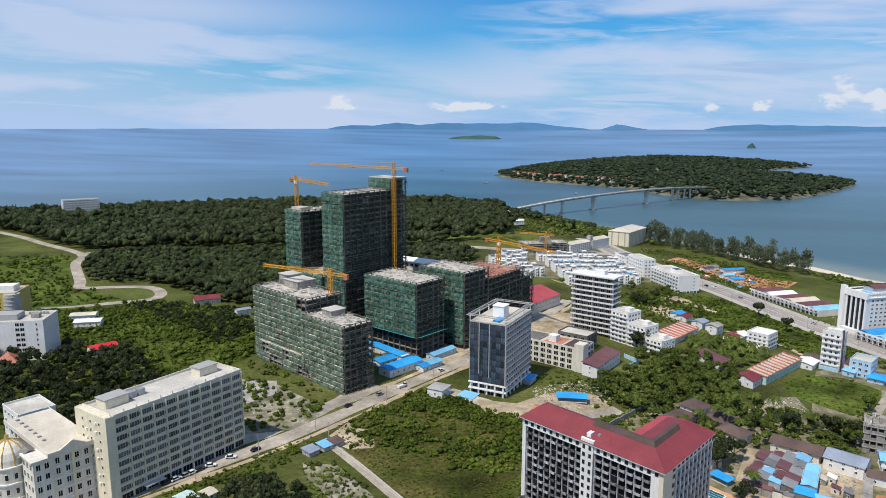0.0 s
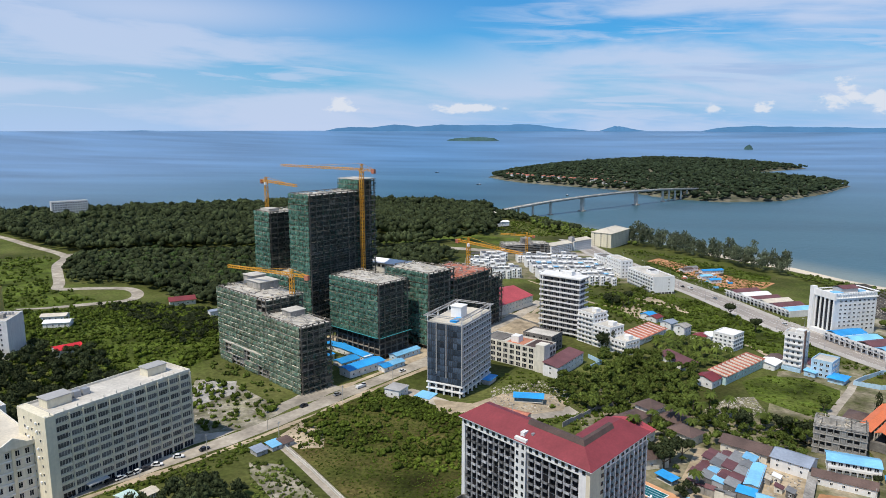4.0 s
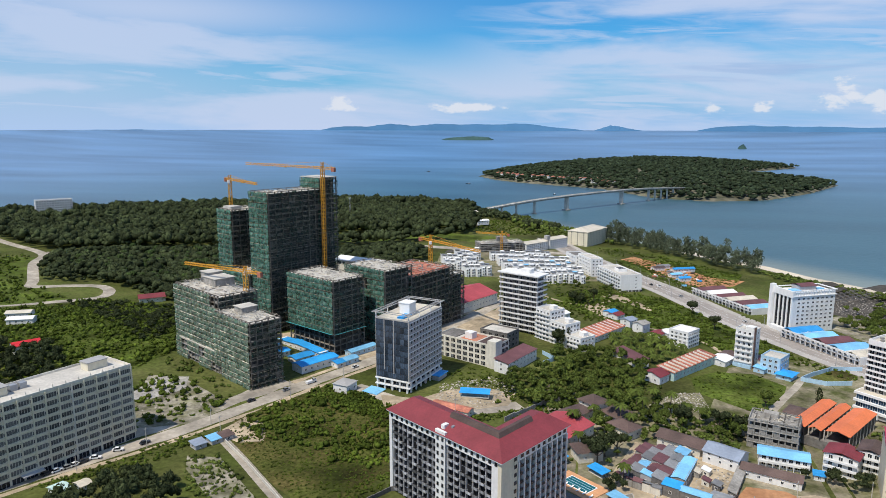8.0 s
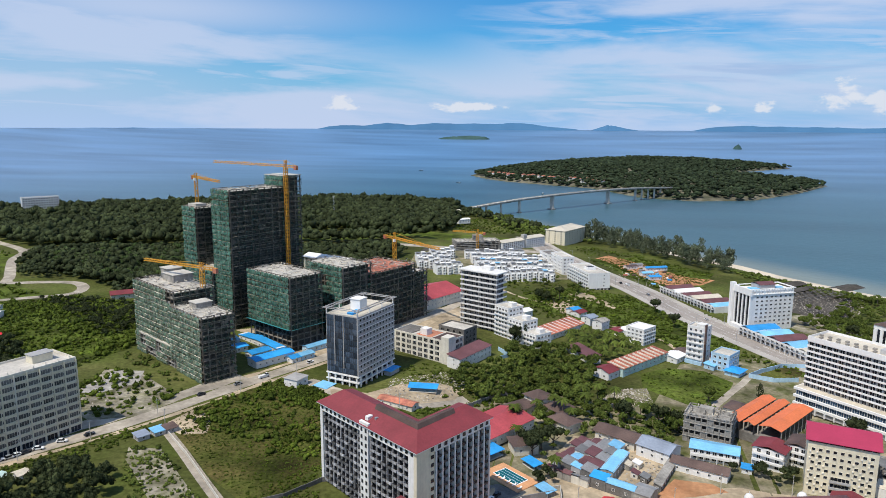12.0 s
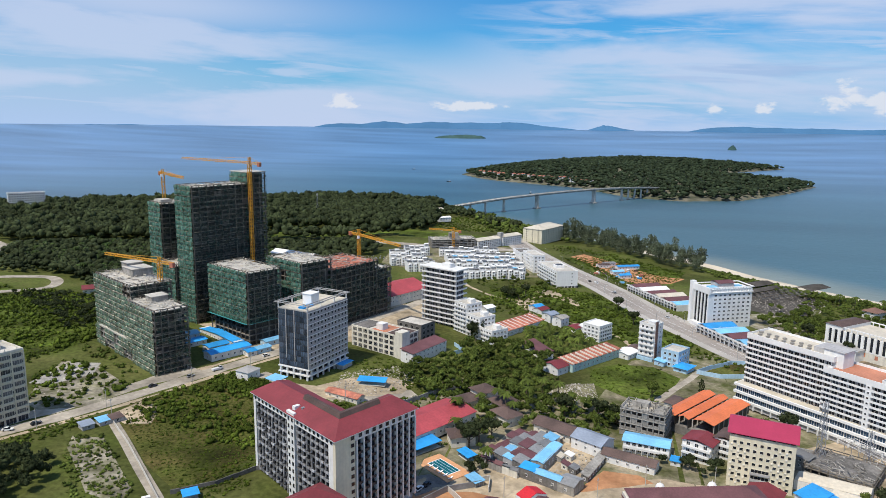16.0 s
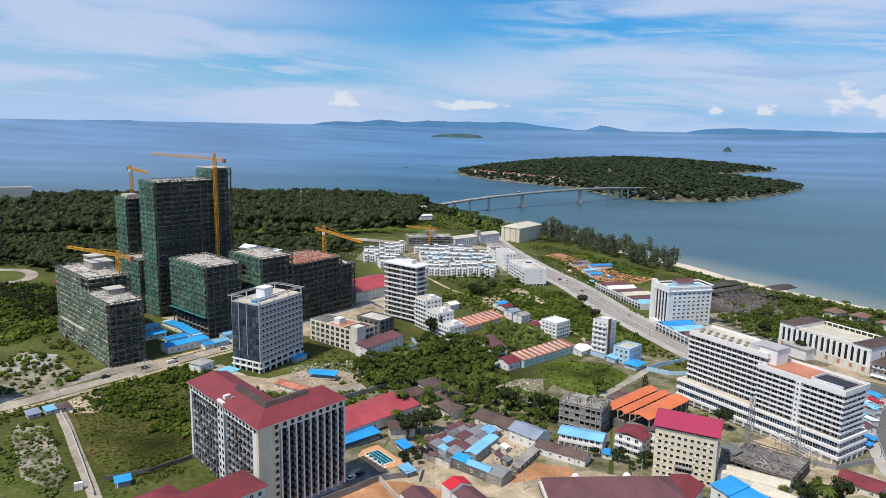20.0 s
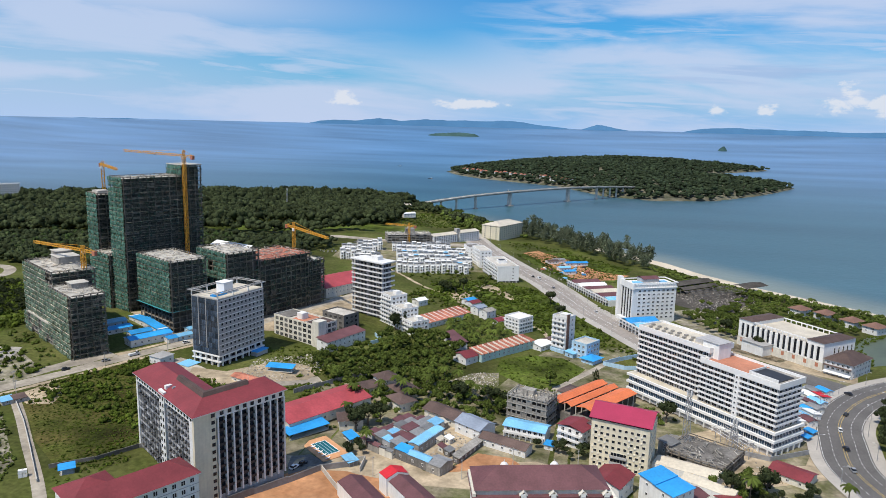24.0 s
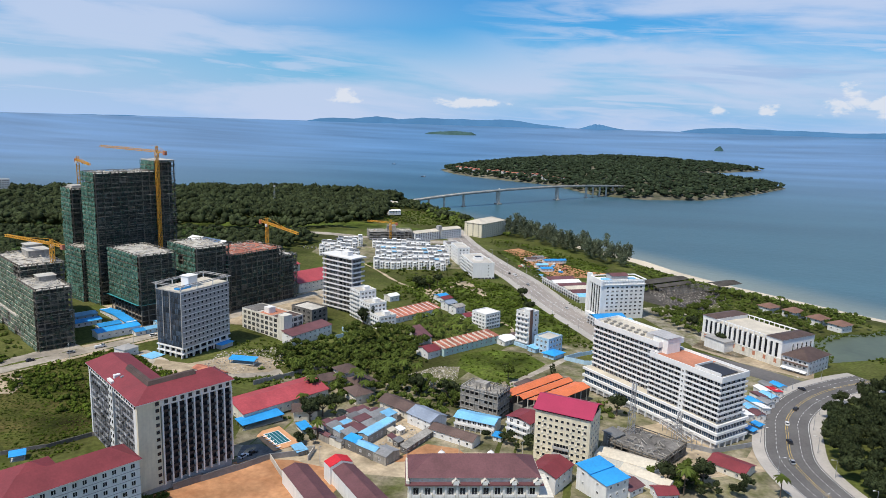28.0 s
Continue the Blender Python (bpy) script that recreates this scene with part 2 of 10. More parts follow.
M = dict(
    white=pbr("white_render", (0.76, 0.75, 0.73), 0.8, 0.07, 0.1, 0.8, streak=0.12),
    white_clean=pbr("white_paint", (0.82, 0.81, 0.79), 0.7, 0.05, 0.1, 0.8, streak=0.06),
    cream=pbr("cream_render", (0.72, 0.655, 0.5), 0.8, 0.08, 0.1, 0.8, streak=0.14),
    ivory=pbr("ivory_render", (0.71, 0.67, 0.58), 0.8, 0.1, 0.1, 0.8, streak=0.16),
    yellow=pbr("ochre_render", (0.55, 0.42, 0.12), 0.8, 0.1, 0.1, 0.8),
    grey=pbr("grey_render", (0.44, 0.43, 0.43), 0.8, 0.12, 0.1, 0.8, streak=0.15),
    lilac=pbr("pale_grey_panel", (0.38, 0.37, 0.36), 0.6, 0.08, 0.1, 0.8, streak=0.08),
    concrete=pbr("raw_concrete", (0.34, 0.32, 0.29), 0.9, 0.28, 0.12, 0.9, 0.3, streak=0.25, rand=0.12),
    concrete_lt=pbr("pale_concrete", (0.5, 0.47, 0.42), 0.9, 0.2, 0.08, 0.8, 0.2),
    concrete_dk=pbr("stained_concrete", (0.17, 0.16, 0.15), 0.9, 0.35, 0.12, 0.9, 0.3),
    # near-black base colour stands for rooms that no light reaches
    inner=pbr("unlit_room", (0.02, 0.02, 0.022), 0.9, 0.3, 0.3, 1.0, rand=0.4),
    pane=glass_like("window_glass", (0.022, 0.026, 0.034), 0.2),
    pane_blue=glass_like("blue_glass", (0.05, 0.085, 0.13), 0.05),
    # pane colour lightened to grey for what the office windows reflect
    pane_mid=glass_like("hazy_window_glass", (0.13, 0.125, 0.12), 0.3),
    # frame concrete, darkened for the shaded right faces of the netted blocks
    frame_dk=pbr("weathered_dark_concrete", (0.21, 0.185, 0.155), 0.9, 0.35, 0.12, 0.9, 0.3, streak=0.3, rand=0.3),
    curtain=glass_like("curtain_wall_glass", (0.05, 0.07, 0.1), 0.04),
    dark_frame=pbr("dark_frame", (0.03, 0.03, 0.035), 0.5),
    red_roof=pbr("red_tile_roof", (0.205, 0.036, 0.043), 0.65, 0.14, 0.15, 1.5, 0.2, streak=0.1, rand=0.1),
    red_sheet=pbr("bright_red_sheet_roof", (0.42, 0.07, 0.08), 0.6, 0.15, 0.12, 1.0, streak=0.15),
    maroon=pbr("maroon_roof", (0.13, 0.055, 0.06), 0.7, 0.2, 0.15, 1.5, 0.2, rand=0.15),
    brown_roof=pbr("brown_roof", (0.1, 0.065, 0.055), 0.7, 0.25, 0.15, 1.5, 0.2, rand=0.2),
    magenta=pbr("crimson_roof", (0.37, 0.03, 0.08), 0.55, 0.08, 0.15, 1.5),
    orange=pbr("orange_roof", (0.68, 0.18, 0.07), 0.6, 0.1, 0.1, 1.2, streak=0.1, rand=0.08),
    rust=pbr("rusty_roof", (0.5, 0.2, 0.12), 0.7, 0.3, 0.12, 0.9, dark=(0.32, 0.1, 0.07), rand=0.15),
    blue_roof=pbr("blue_sheet_roof", (0.03, 0.3, 0.68), 0.5, 0.14, 0.12, 1.0, rand=0.15),
    sky_roof=pbr("pale_blue_sheet_roof", (0.2, 0.48, 0.72), 0.5, 0.14, 0.12, 1.0, rand=0.15),
    grey_roof=pbr("grey_sheet_roof", (0.2, 0.2, 0.2), 0.5, 0.2, 0.12, 1.0, rand=0.25),
    slate=pbr("blue_grey_sheet_roof", (0.26, 0.3, 0.37), 0.5, 0.15, 0.12, 1.0),
    tan_roof=pbr("tan_sheet_roof", (0.58, 0.52, 0.42), 0.6, 0.15, 0.12, 1.0),
    terracotta=pbr("terracotta_deck", (0.48, 0.2, 0.12), 0.8, 0.2, 0.1, 1.0),
    teal=pbr("pool_water", (0.01, 0.11, 0.12), 0.1, 0.1, 0.2, 1.0),
    pool_deck=pbr("pool_deck", (0.62, 0.32, 0.16), 0.8, 0.15, 0.2, 1.0),
    # nets of the sunlit left faces, brighter than net_thin on the right
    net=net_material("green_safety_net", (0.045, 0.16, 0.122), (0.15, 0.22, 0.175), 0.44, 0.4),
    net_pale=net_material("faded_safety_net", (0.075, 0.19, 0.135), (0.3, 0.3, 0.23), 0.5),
    steel_yellow=pbr("yellow_steel", (0.62, 0.3, 0.03), 0.6, 0.15, 0.3, 1.0),
    steel=pbr("grey_steel", (0.35, 0.36, 0.38), 0.5, 0.15, 0.3, 1.0, metal=0.4),
    rail=pbr("white_rail", (0.7, 0.7, 0.7), 0.5),
    ground=pbr("rough_ground", (0.066, 0.084, 0.018), 0.95, 0.5, 0.02, 0.5, 0.5, dark=(0.095, 0.098, 0.032)),
    meadow=pbr("weedy_field", (0.078, 0.112, 0.016), 0.95, 0.65, 0.05, 0.7, 1.0, dark=(0.066, 0.078, 0.018)),
    dry_meadow=pbr("dry_grass_field", (0.054, 0.072, 0.013), 0.95, 0.7, 0.03, 0.7, 1.0, dark=(0.092, 0.076, 0.026)),
    town=pbr("dusty_town_ground", (0.3, 0.255, 0.185), 0.95, 0.4, 0.05, 0.6, 0.4, dark=(0.085, 0.095, 0.03)),
    boulevard=pbr("dusty_asphalt", (0.32, 0.285, 0.255), 0.9, 0.15, 0.05, 0.6),
    pond=pbr("pond_water", (0.085, 0.105, 0.06), 0.4, 0.2, 0.03, 0.2),
    asphalt=pbr("asphalt", (0.14, 0.133, 0.13), 0.9, 0.15, 0.06, 0.8),
    dusty=pbr("dusty_concrete_road", (0.44, 0.39, 0.32), 0.9, 0.25, 0.06, 0.5, dark=(0.28, 0.245, 0.2)),
    pave=pbr("pale_paving", (0.42, 0.385, 0.345), 0.85, 0.12, 0.08, 0.8),
    paint=pbr("road_paint", (0.7, 0.7, 0.68), 0.7),
    paint_y=pbr("yellow_road_paint", (0.6, 0.42, 0.1), 0.7),
    dirt=pbr("sandy_dirt", (0.5, 0.4, 0.28), 0.95, 0.3, 0.05, 0.5, 0.4, dark=(0.27, 0.22, 0.15)),
    orange_dirt=pbr("orange_earth", (0.47, 0.25, 0.13), 0.95, 0.25, 0.06, 0.5, 0.4, dark=(0.38, 0.18, 0.09)),
    rubble=pbr("rubble_ground", (0.36, 0.32, 0.26), 0.95, 0.45, 0.07, 0.6, 0.6, dark=(0.13, 0.13, 0.06)),
    char=pbr("dark_timber_ground", (0.075, 0.068, 0.06), 0.95, 0.4, 0.08, 0.6, 0.5),
    sand=pbr("beach_sand", (0.62, 0.54, 0.42), 0.95, 0.12, 0.03, 0.4),
    leaf=leafy("broad_leaves", (0.108, 0.14, 0.03), (0.058, 0.08, 0.018)),
    leaf_dk=leafy("forest_leaves", (0.05, 0.062, 0.026), (0.026, 0.035, 0.016)),
    leaf_lt=leafy("shrub_leaves", (0.094, 0.128, 0.018), (0.044, 0.064, 0.012)),
    leaf_isle=leafy("far_forest_leaves", (0.042, 0.056, 0.028), (0.022, 0.034, 0.019)),
    pine=leafy("casuarina_needles", (0.135, 0.155, 0.095), (0.085, 0.105, 0.065)),
    palm=leafy("palm_fronds", (0.09, 0.115, 0.022), (0.042, 0.06, 0.014)),
    # darker copy of the palm colour with the grove's shade in it
    palm_dk=leafy("shaded_palm_fronds", (0.05, 0.075, 0.022), (0.026, 0.044, 0.014)),
    bark=pbr("bark", (0.13, 0.1, 0.075), 0.9, 0.3, 0.5, 2.0),
    car_white=pbr("white_car_paint", (0.75, 0.75, 0.75), 0.25, 0.03),
    car_dark=pbr("dark_car_paint", (0.04, 0.04, 0.045), 0.25, 0.03),
    car_silver=pbr("silver_car_paint", (0.45, 0.46, 0.48), 0.3, 0.03, metal=0.5),
    tyre=pbr("tyre_rubber", (0.02, 0.02, 0.02), 0.9),
    gold=pbr("gilded_dome", (0.6, 0.38, 0.1), 0.4, 0.1, metal=0.4),
    # blue of the distance haze is mixed into the hill colour
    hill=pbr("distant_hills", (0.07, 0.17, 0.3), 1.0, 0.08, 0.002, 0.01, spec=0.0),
    bunting=pbr("red_canvas", (0.55, 0.02, 0.03), 0.7),
)


def sea_material():
    mt = bpy.data.materials.new("sea_water")
    mt.use_nodes = True
    nt = mt.node_tree
    N, K = nt.nodes.new, nt.links.new
    b = nt.nodes["Principled BSDF"]
    tc = N("ShaderNodeTexCoord")
    mp = N("ShaderNodeMapping")
    mp.inputs["Scale"].default_value = (0.0012, 0.0045, 0.001)
    mp.inputs["Rotation"].default_value = (0, 0, radians(-14))
    K(tc.outputs["Object"], mp.inputs[0])
    n1 = N("ShaderNodeTexNoise")
    n1.inputs["Scale"].default_value, n1.inputs["Detail"].default_value = 1.0, 6
    K(mp.outputs[0], n1.inputs["Vector"])
    # shallows near the town; far out a lighter blue with haze mixed in
    sep = N("ShaderNodeVectorMath")
    sep.operation = "DISTANCE"
    sep.inputs[1].default_value = (120, 700, SEA)
    K(tc.outputs["Object"], sep.inputs[0])
    far = N("ShaderNodeMapRange")
    far.interpolation_type = "SMOOTHSTEP"
    far.inputs[1].default_value, far.inputs[2].default_value = 350, 2700
    K(sep.outputs["Value"], far.inputs[0])
    cm = N("ShaderNodeMix")
    cm.data_type = "RGBA"
    cm.inputs[6].default_value, cm.inputs[7].default_value = (0.042, 0.1, 0.12, 1), (0.104, 0.205, 0.35, 1)
    K(far.outputs[0], cm.inputs["Factor"])
    dot = N("ShaderNodeVectorMath")
    dot.operation = "DOT_PRODUCT"
    dot.inputs[1].default_value = (0.717, 0.697, 0)      # straight out from the beach
    K(tc.outputs["Object"], dot.inputs[0])
    near = N("ShaderNodeMapRange")
    near.interpolation_type = "SMOOTHSTEP"
    near.inputs[1].default_value, near.inputs[2].default_value, near.inputs[3].default_value, near.inputs[4].default_value = 715, 790, 1, 0
    K(dot.outputs["Value"], near.inputs[0])
    close = N("ShaderNodeMapRange")
    close.inputs[1].default_value, close.inputs[2].default_value, close.inputs[3].default_value, close.inputs[4].default_value = 350, 600, 1, 0
    K(sep.outputs["Value"], close.inputs[0])
    both = N("ShaderNodeMath")
    both.operation = "MULTIPLY"
    K(near.outputs[0], both.inputs[0])
    K(close.outputs[0], both.inputs[1])
    sandy = N("ShaderNodeMix")
    sandy.data_type = "RGBA"
    sandy.inputs[7].default_value = (0.17, 0.2, 0.17, 1)
    K(both.outputs[0], sandy.inputs["Factor"])
    K(cm.outputs[2], sandy.inputs[6])
    mx = N("ShaderNodeMix")
    mx.data_type, mx.blend_type = "RGBA", "MULTIPLY"
    mx.inputs["Factor"].default_value = 1.0
    K(sandy.outputs[2], mx.inputs[6])
    r = N("ShaderNodeMapRange")
    r.inputs[1].default_value, r.inputs[2].default_value, r.inputs[3].default_value, r.inputs[4].default_value = 0.3, 0.7, 0.72, 1.3
    K(n1.outputs[0], r.inputs[0])
    K(r.outputs[0], mx.inputs[7])
    K(mx.outputs[2], b.inputs["Base Color"])
    b.inputs["Roughness"].default_value, b.inputs["Specular IOR Level"].default_value = 0.35, 0.3
    n2 = N("ShaderNodeTexNoise")
    n2.inputs["Scale"].default_value, n2.inputs["Detail"].default_value = 0.12, 6
    K(tc.outputs["Object"], n2.inputs["Vector"])
    bp = N("ShaderNodeBump")
    bp.inputs["Strength"].default_value, bp.inputs["Distance"].default_value = 0.35, 1.0
    K(n2.outputs[0], bp.inputs["Height"])
    K(bp.outputs[0], b.inputs["Normal"])
    return mt


M["sea"] = sea_material()
M["debris"] = pbr("mixed_debris", (0.33, 0.3, 0.26), 0.9, 0.3, 0.3, 1.0, island=0.6)

# ---------------------------------------------------------------- mesh helpers
class Geo:
    """Collects boxes, prisms and sheets into one mesh."""

    def __init__(self):
        self.v, self.f, self.mi = [], [], []

    def add(self, verts, faces, k=0):
        o = len(self.v)
        self.v += [tuple(p) for p in verts]
        self.f += [tuple(i + o for i in f) for f in faces]
        self.mi += [k] * len(faces)
        return self

    def box(self, x0, x1, y0, y1, z0, z1, k=0):
        v = [(x0, y0, z0), (x1, y0, z0), (x1, y1, z0), (x0, y1, z0), (x0, y0, z1), (x1, y0, z1), (x1, y1, z1), (x0, y1, z1)]
        return self.add(v, [(3, 2, 1, 0), (4, 5, 6, 7), (0, 1, 5, 4), (1, 2, 6, 5), (2, 3, 7, 6), (3, 0, 4, 7)], k)

    def prism(self, poly, z0, z1, k=0):
        n = len(poly)
        v = [(x, y, z0) for x, y in poly] + [(x, y, z1) for x, y in poly]
        return self.add(v, [tuple(range(n - 1, -1, -1)), tuple(range(n, 2 * n))] + [(i, (i + 1) % n, n + (i + 1) % n, n + i) for i in range(n)], k)

    def beam(self, a, b, w, k=0):
        """A square bar from a to b."""
        a, b = Vector(a), Vector(b)
        d = (b - a).normalized()
        s = d.cross(Vector((0, 0, 1)) if abs(d.z) < 0.9 else Vector((1, 0, 0))).normalized() * (w / 2)
        t = d.cross(s).normalized() * (w / 2)
        v = [p + i * s + j * t for p in (a, b) for i, j in ((-1, -1), (1, -1), (1, 1), (-1, 1))]
        return self.add(v, [(3, 2, 1, 0), (4, 5, 6, 7), (0, 1, 5, 4), (1, 2, 6, 5), (2, 3, 7, 6), (3, 0, 4, 7)], k)

    def tube(self, x, y, z0, z1, r0, r1, n=10, k=0):
        v = [(x + r * math.cos(6.2832 * i / n), y + r * math.sin(6.2832 * i / n), z) for z, r in ((z0, r0), (z1, r1)) for i in range(n)]
        return self.add(v, [tuple(range(n - 1, -1, -1)), tuple(range(n, 2 * n))] + [(i, (i + 1) % n, n + (i + 1) % n, n + i) for i in range(n)], k)

    def gable(self, x0, x1, y0, y1, z0, rise, over=0.5, axis="x", thick=0.15, k=0):
        """A two-pitched roof with its ridge along an axis."""
        if axis == "x":
            c = (y0 + y1) / 2
            s = [(y0 - over, z0 - 0.1), (c, z0 + rise), (y1 + over, z0 - 0.1)]
            v = [(x, p, q + d) for x in (x0 - over, x1 + over) for d in (0, -thick) for p, q in s]
        else:
            c = (x0 + x1) / 2
            s = [(x0 - over, z0 - 0.1), (c, z0 + rise), (x1 + over, z0 - 0.1)]
            v = [(p, y, q + d) for y in (y0 - over, y1 + over) for d in (0, -thick) for p, q in s]
        return self.add(v, [(0, 1, 7, 6), (1, 2, 8, 7), (3, 9, 10, 4), (4, 10, 11, 5), (0, 3, 4, 1), (1, 4, 5, 2), (6, 7, 10, 9), (7, 8, 11, 10), (0, 6, 9, 3), (2, 5, 11, 8)], k)

    def hip(self, x0, x1, y0, y1, z0, rise, over=0.6, k=0):
        x0, x1, y0, y1 = x0 - over, x1 + over, y0 - over, y1 + over
        h = min(x1 - x0, y1 - y0) / 2
        if x1 - x0 >= y1 - y0:
            a, b = (x0 + h, (y0 + y1) / 2), (x1 - h, (y0 + y1) / 2)
        else:
            a, b = ((x0 + x1) / 2, y0 + h), ((x0 + x1) / 2, y1 - h)
        v = [(x0, y0, z0), (x1, y0, z0), (x1, y1, z0), (x0, y1, z0), (*a, z0 + rise), (*b, z0 + rise)]
        if x1 - x0 >= y1 - y0:
            f = [(0, 1, 5, 4), (1, 2, 5), (2, 3, 4, 5), (3, 0, 4), (3, 2, 1, 0)]
        else:
            f = [(0, 1, 4), (1, 2, 5, 4), (2, 3, 5), (3, 0, 4, 5), (3, 2, 1, 0)]
        return self.add(v, f, k)

    def mesh(self, name, *mats):
        me = bpy.data.meshes.new(name)
        me.from_pydata(self.v, [], self.f)
        for m in mats:
            me.materials.append(M[m] if isinstance(m, str) else m)
        if len(mats) > 1:
            me.polygons.foreach_set("material_index", self.mi)
        me.update()
        return me


def part(name, geo, mats, parent, label=""):
    me = geo if isinstance(geo, bpy.types.Mesh) else geo.mesh(name, *((mats,) if isinstance(mats, str) else mats))
    ob = new(name, me)
    ob.parent = parent
    return tagged(ob, label)


def place(name, me, parent, x, y, z, rz=0.0):
    ob = new(name, me)
    ob.parent = parent
    ob.location, ob.rotation_euler = (x, y, z), (0, 0, radians(rz))
    return ob


def thing(name, label, category, x, y, z=None, rz=0.0, group="", kind=""):
    ob = new(name)
    ob.location, ob.rotation_euler = (x, y, gz(x, y) if z is None else z), (0, 0, radians(rz))
    ob.empty_display_size = 1.0
    return tagged(ob, label, category, group, kind)


def solid(name, geo, mats, label, category="", group="", kind="", at=None, rz=0.0):
    ob = new(name, geo if isinstance(geo, bpy.types.Mesh) else geo.mesh(name, *((mats,) if isinstance(mats, str) else mats)))
    if at:
        ob.location, ob.rotation_euler = at, (0, 0, radians(rz))
    return tagged(ob, label, category, group, kind)


SHARED = {}


def window_mesh(w, h, frame_mat="white_clean", glass="pane", bars=1, sill=True, deep=0.12, t=0.09, rows=0):
    """A framed opening that faces -y, one connected piece; its middle is at the foot of the opening."""
    key = ("win", round(w, 2), round(h, 2), frame_mat, glass, bars, rows, round(deep, 2), round(t, 2))
    if key in SHARED:
        return SHARED[key]
    xs = [-w / 2]
    for i in range(bars + 1):
        a = -w / 2 + w * i / (bars + 1)
        b = -w / 2 + w * (i + 1) / (bars + 1)
        xs += [a + (t if i == 0 else t / 2), b - (t if i == bars else t / 2)]
    xs.append(w / 2)
    zs = [0.0]
    for i in range(rows + 1):
        a, b = h * i / (rows + 1), h * (i + 1) / (rows + 1)
        zs += [a + (t if i == 0 else t / 2), b - (t if i == rows else t / 2)]
    zs.append(h)
    g, y = Geo(), -deep
    nx, nz = len(xs), len(zs)
    g.v = [(x, y, z) for z in zs for x in xs]
    for j in range(nz - 1):
        for i in range(nx - 1):
            q = [j * nx + i, j * nx + i + 1, (j + 1) * nx + i + 1, (j + 1) * nx + i]
            if i % 2 == 1 and j % 2 == 1:
                o = len(g.v)
                g.v += [(g.v[k][0], -0.03, g.v[k][2]) for k in q]
                g.f += [tuple(range(o, o + 4))] + [(q[k], q[(k + 1) % 4], o + (k + 1) % 4, o + k) for k in range(4)]
                g.mi += [1, 0, 0, 0, 0]
            else:
                g.f.append(tuple(q))
                g.mi.append(0)
    o = len(g.v)
    g.v += [(x, 0.03, z) for x, z in ((-w / 2, 0), (w / 2, 0), (w / 2, h), (-w / 2, h))]
    rim = [list(range(nx)), [j * nx + nx - 1 for j in range(nz)], [(nz - 1) * nx + i for i in range(nx - 1, -1, -1)], [j * nx for j in range(nz - 1, -1, -1)]]
    for k, line in enumerate(rim):
        g.f.append(tuple(reversed(line)) + (o + k, o + (k + 1) % 4))
        g.mi.append(0)
    SHARED[key] = g.mesh("window", frame_mat, glass)
    return SHARED[key]


def tray_mesh(w, d, h, mat, t=0.12, foot=0.15):
    """A balcony with its slab and parapet, one piece; its back is at y = 0."""
    key = ("tray", w, d, h, mat, t)
    if key not in SHARED:
        o = [(-w / 2, -d), (w / 2, -d), (w / 2, 0), (-w / 2, 0)]
        n = [(-w / 2 + t, -d + t), (w / 2 - t, -d + t), (w / 2 - t, -0.01), (-w / 2 + t, -0.01)]
        g = Geo()
        v = [(x, y, 0) for x, y in o] + [(x, y, h) for x, y in o] + [(x, y, h) for x, y in n] + [(x, y, foot) for x, y in n]
        f = [(3, 2, 1, 0), (12, 13, 14, 15)]
        for k in range(4):
            m = (k + 1) % 4
            f += [(k, m, 4 + m, 4 + k), (4 + k, 4 + m, 8 + m, 8 + k), (8 + k, 8 + m, 12 + m, 12 + k)]
        SHARED[key] = g.add(v, f).mesh("balcony", mat)
    return SHARED[key]


def box_mesh(name, x0, x1, y0, y1, z0, z1, mat):
    key = (name, x0, x1, y0, y1, z0, z1, mat)
    if key not in SHARED:
        SHARED[key] = Geo().box(x0, x1, y0, y1, z0, z1).mesh(name, mat)
    return SHARED[key]


FACES = dict(R=(0.0, lambda s, o: (s, o)), L=(-90.0, lambda s, o: (o, s)), B=(180.0, lambda s, o: (s, o)), E=(90.0, lambda s, o: (o, s)))


FAR = set()                                     # far-off buildings, whose windows are too small to pick apart


def joined(parent, me, poses, name):
    """One part of many alike far-off pieces."""
    v = np.array([p.co[:] for p in me.vertices])
    fs, mi = [tuple(p.vertices) for p in me.polygons], [p.material_index for p in me.polygons]
    g = Geo()
    for x, y, z, rz in poses:
        c, s = math.cos(radians(rz)), math.sin(radians(rz))
        w = np.stack([v[:, 0] * c - v[:, 1] * s + x, v[:, 0] * s + v[:, 1] * c + y, v[:, 2] + z], 1)
        o = len(g.v)
        g.v += [tuple(p) for p in w.tolist()]
        g.f += [tuple(i + o for i in f) for f in fs]
        g.mi += mi
    ob = part(name + "_rows", g.mesh(name, *me.materials), None, parent)
    return tagged(ob, kind="stuff")


def grid_on(parent, me, face, at, along, heights, name="window", skip=None):
    """Copies of one mesh over a wall: face R lies along x and looks to -y, L along y to -x, B to +y, E to +x, each at the given offset."""
    rz, f = FACES[face]
    if parent.name in FAR:
        return joined(parent, me, [(*f(s, at), z, rz) for s in along for z in heights], name)
    for i, s in enumerate(along):
        for j, z in enumerate(heights):
            if skip and skip(i, j):
                continue
            place(name, me, parent, *f(s, at), z, rz)


def spread(a, b, n):
    return [a + (b - a) * (i + 0.5) / n for i in range(n)]

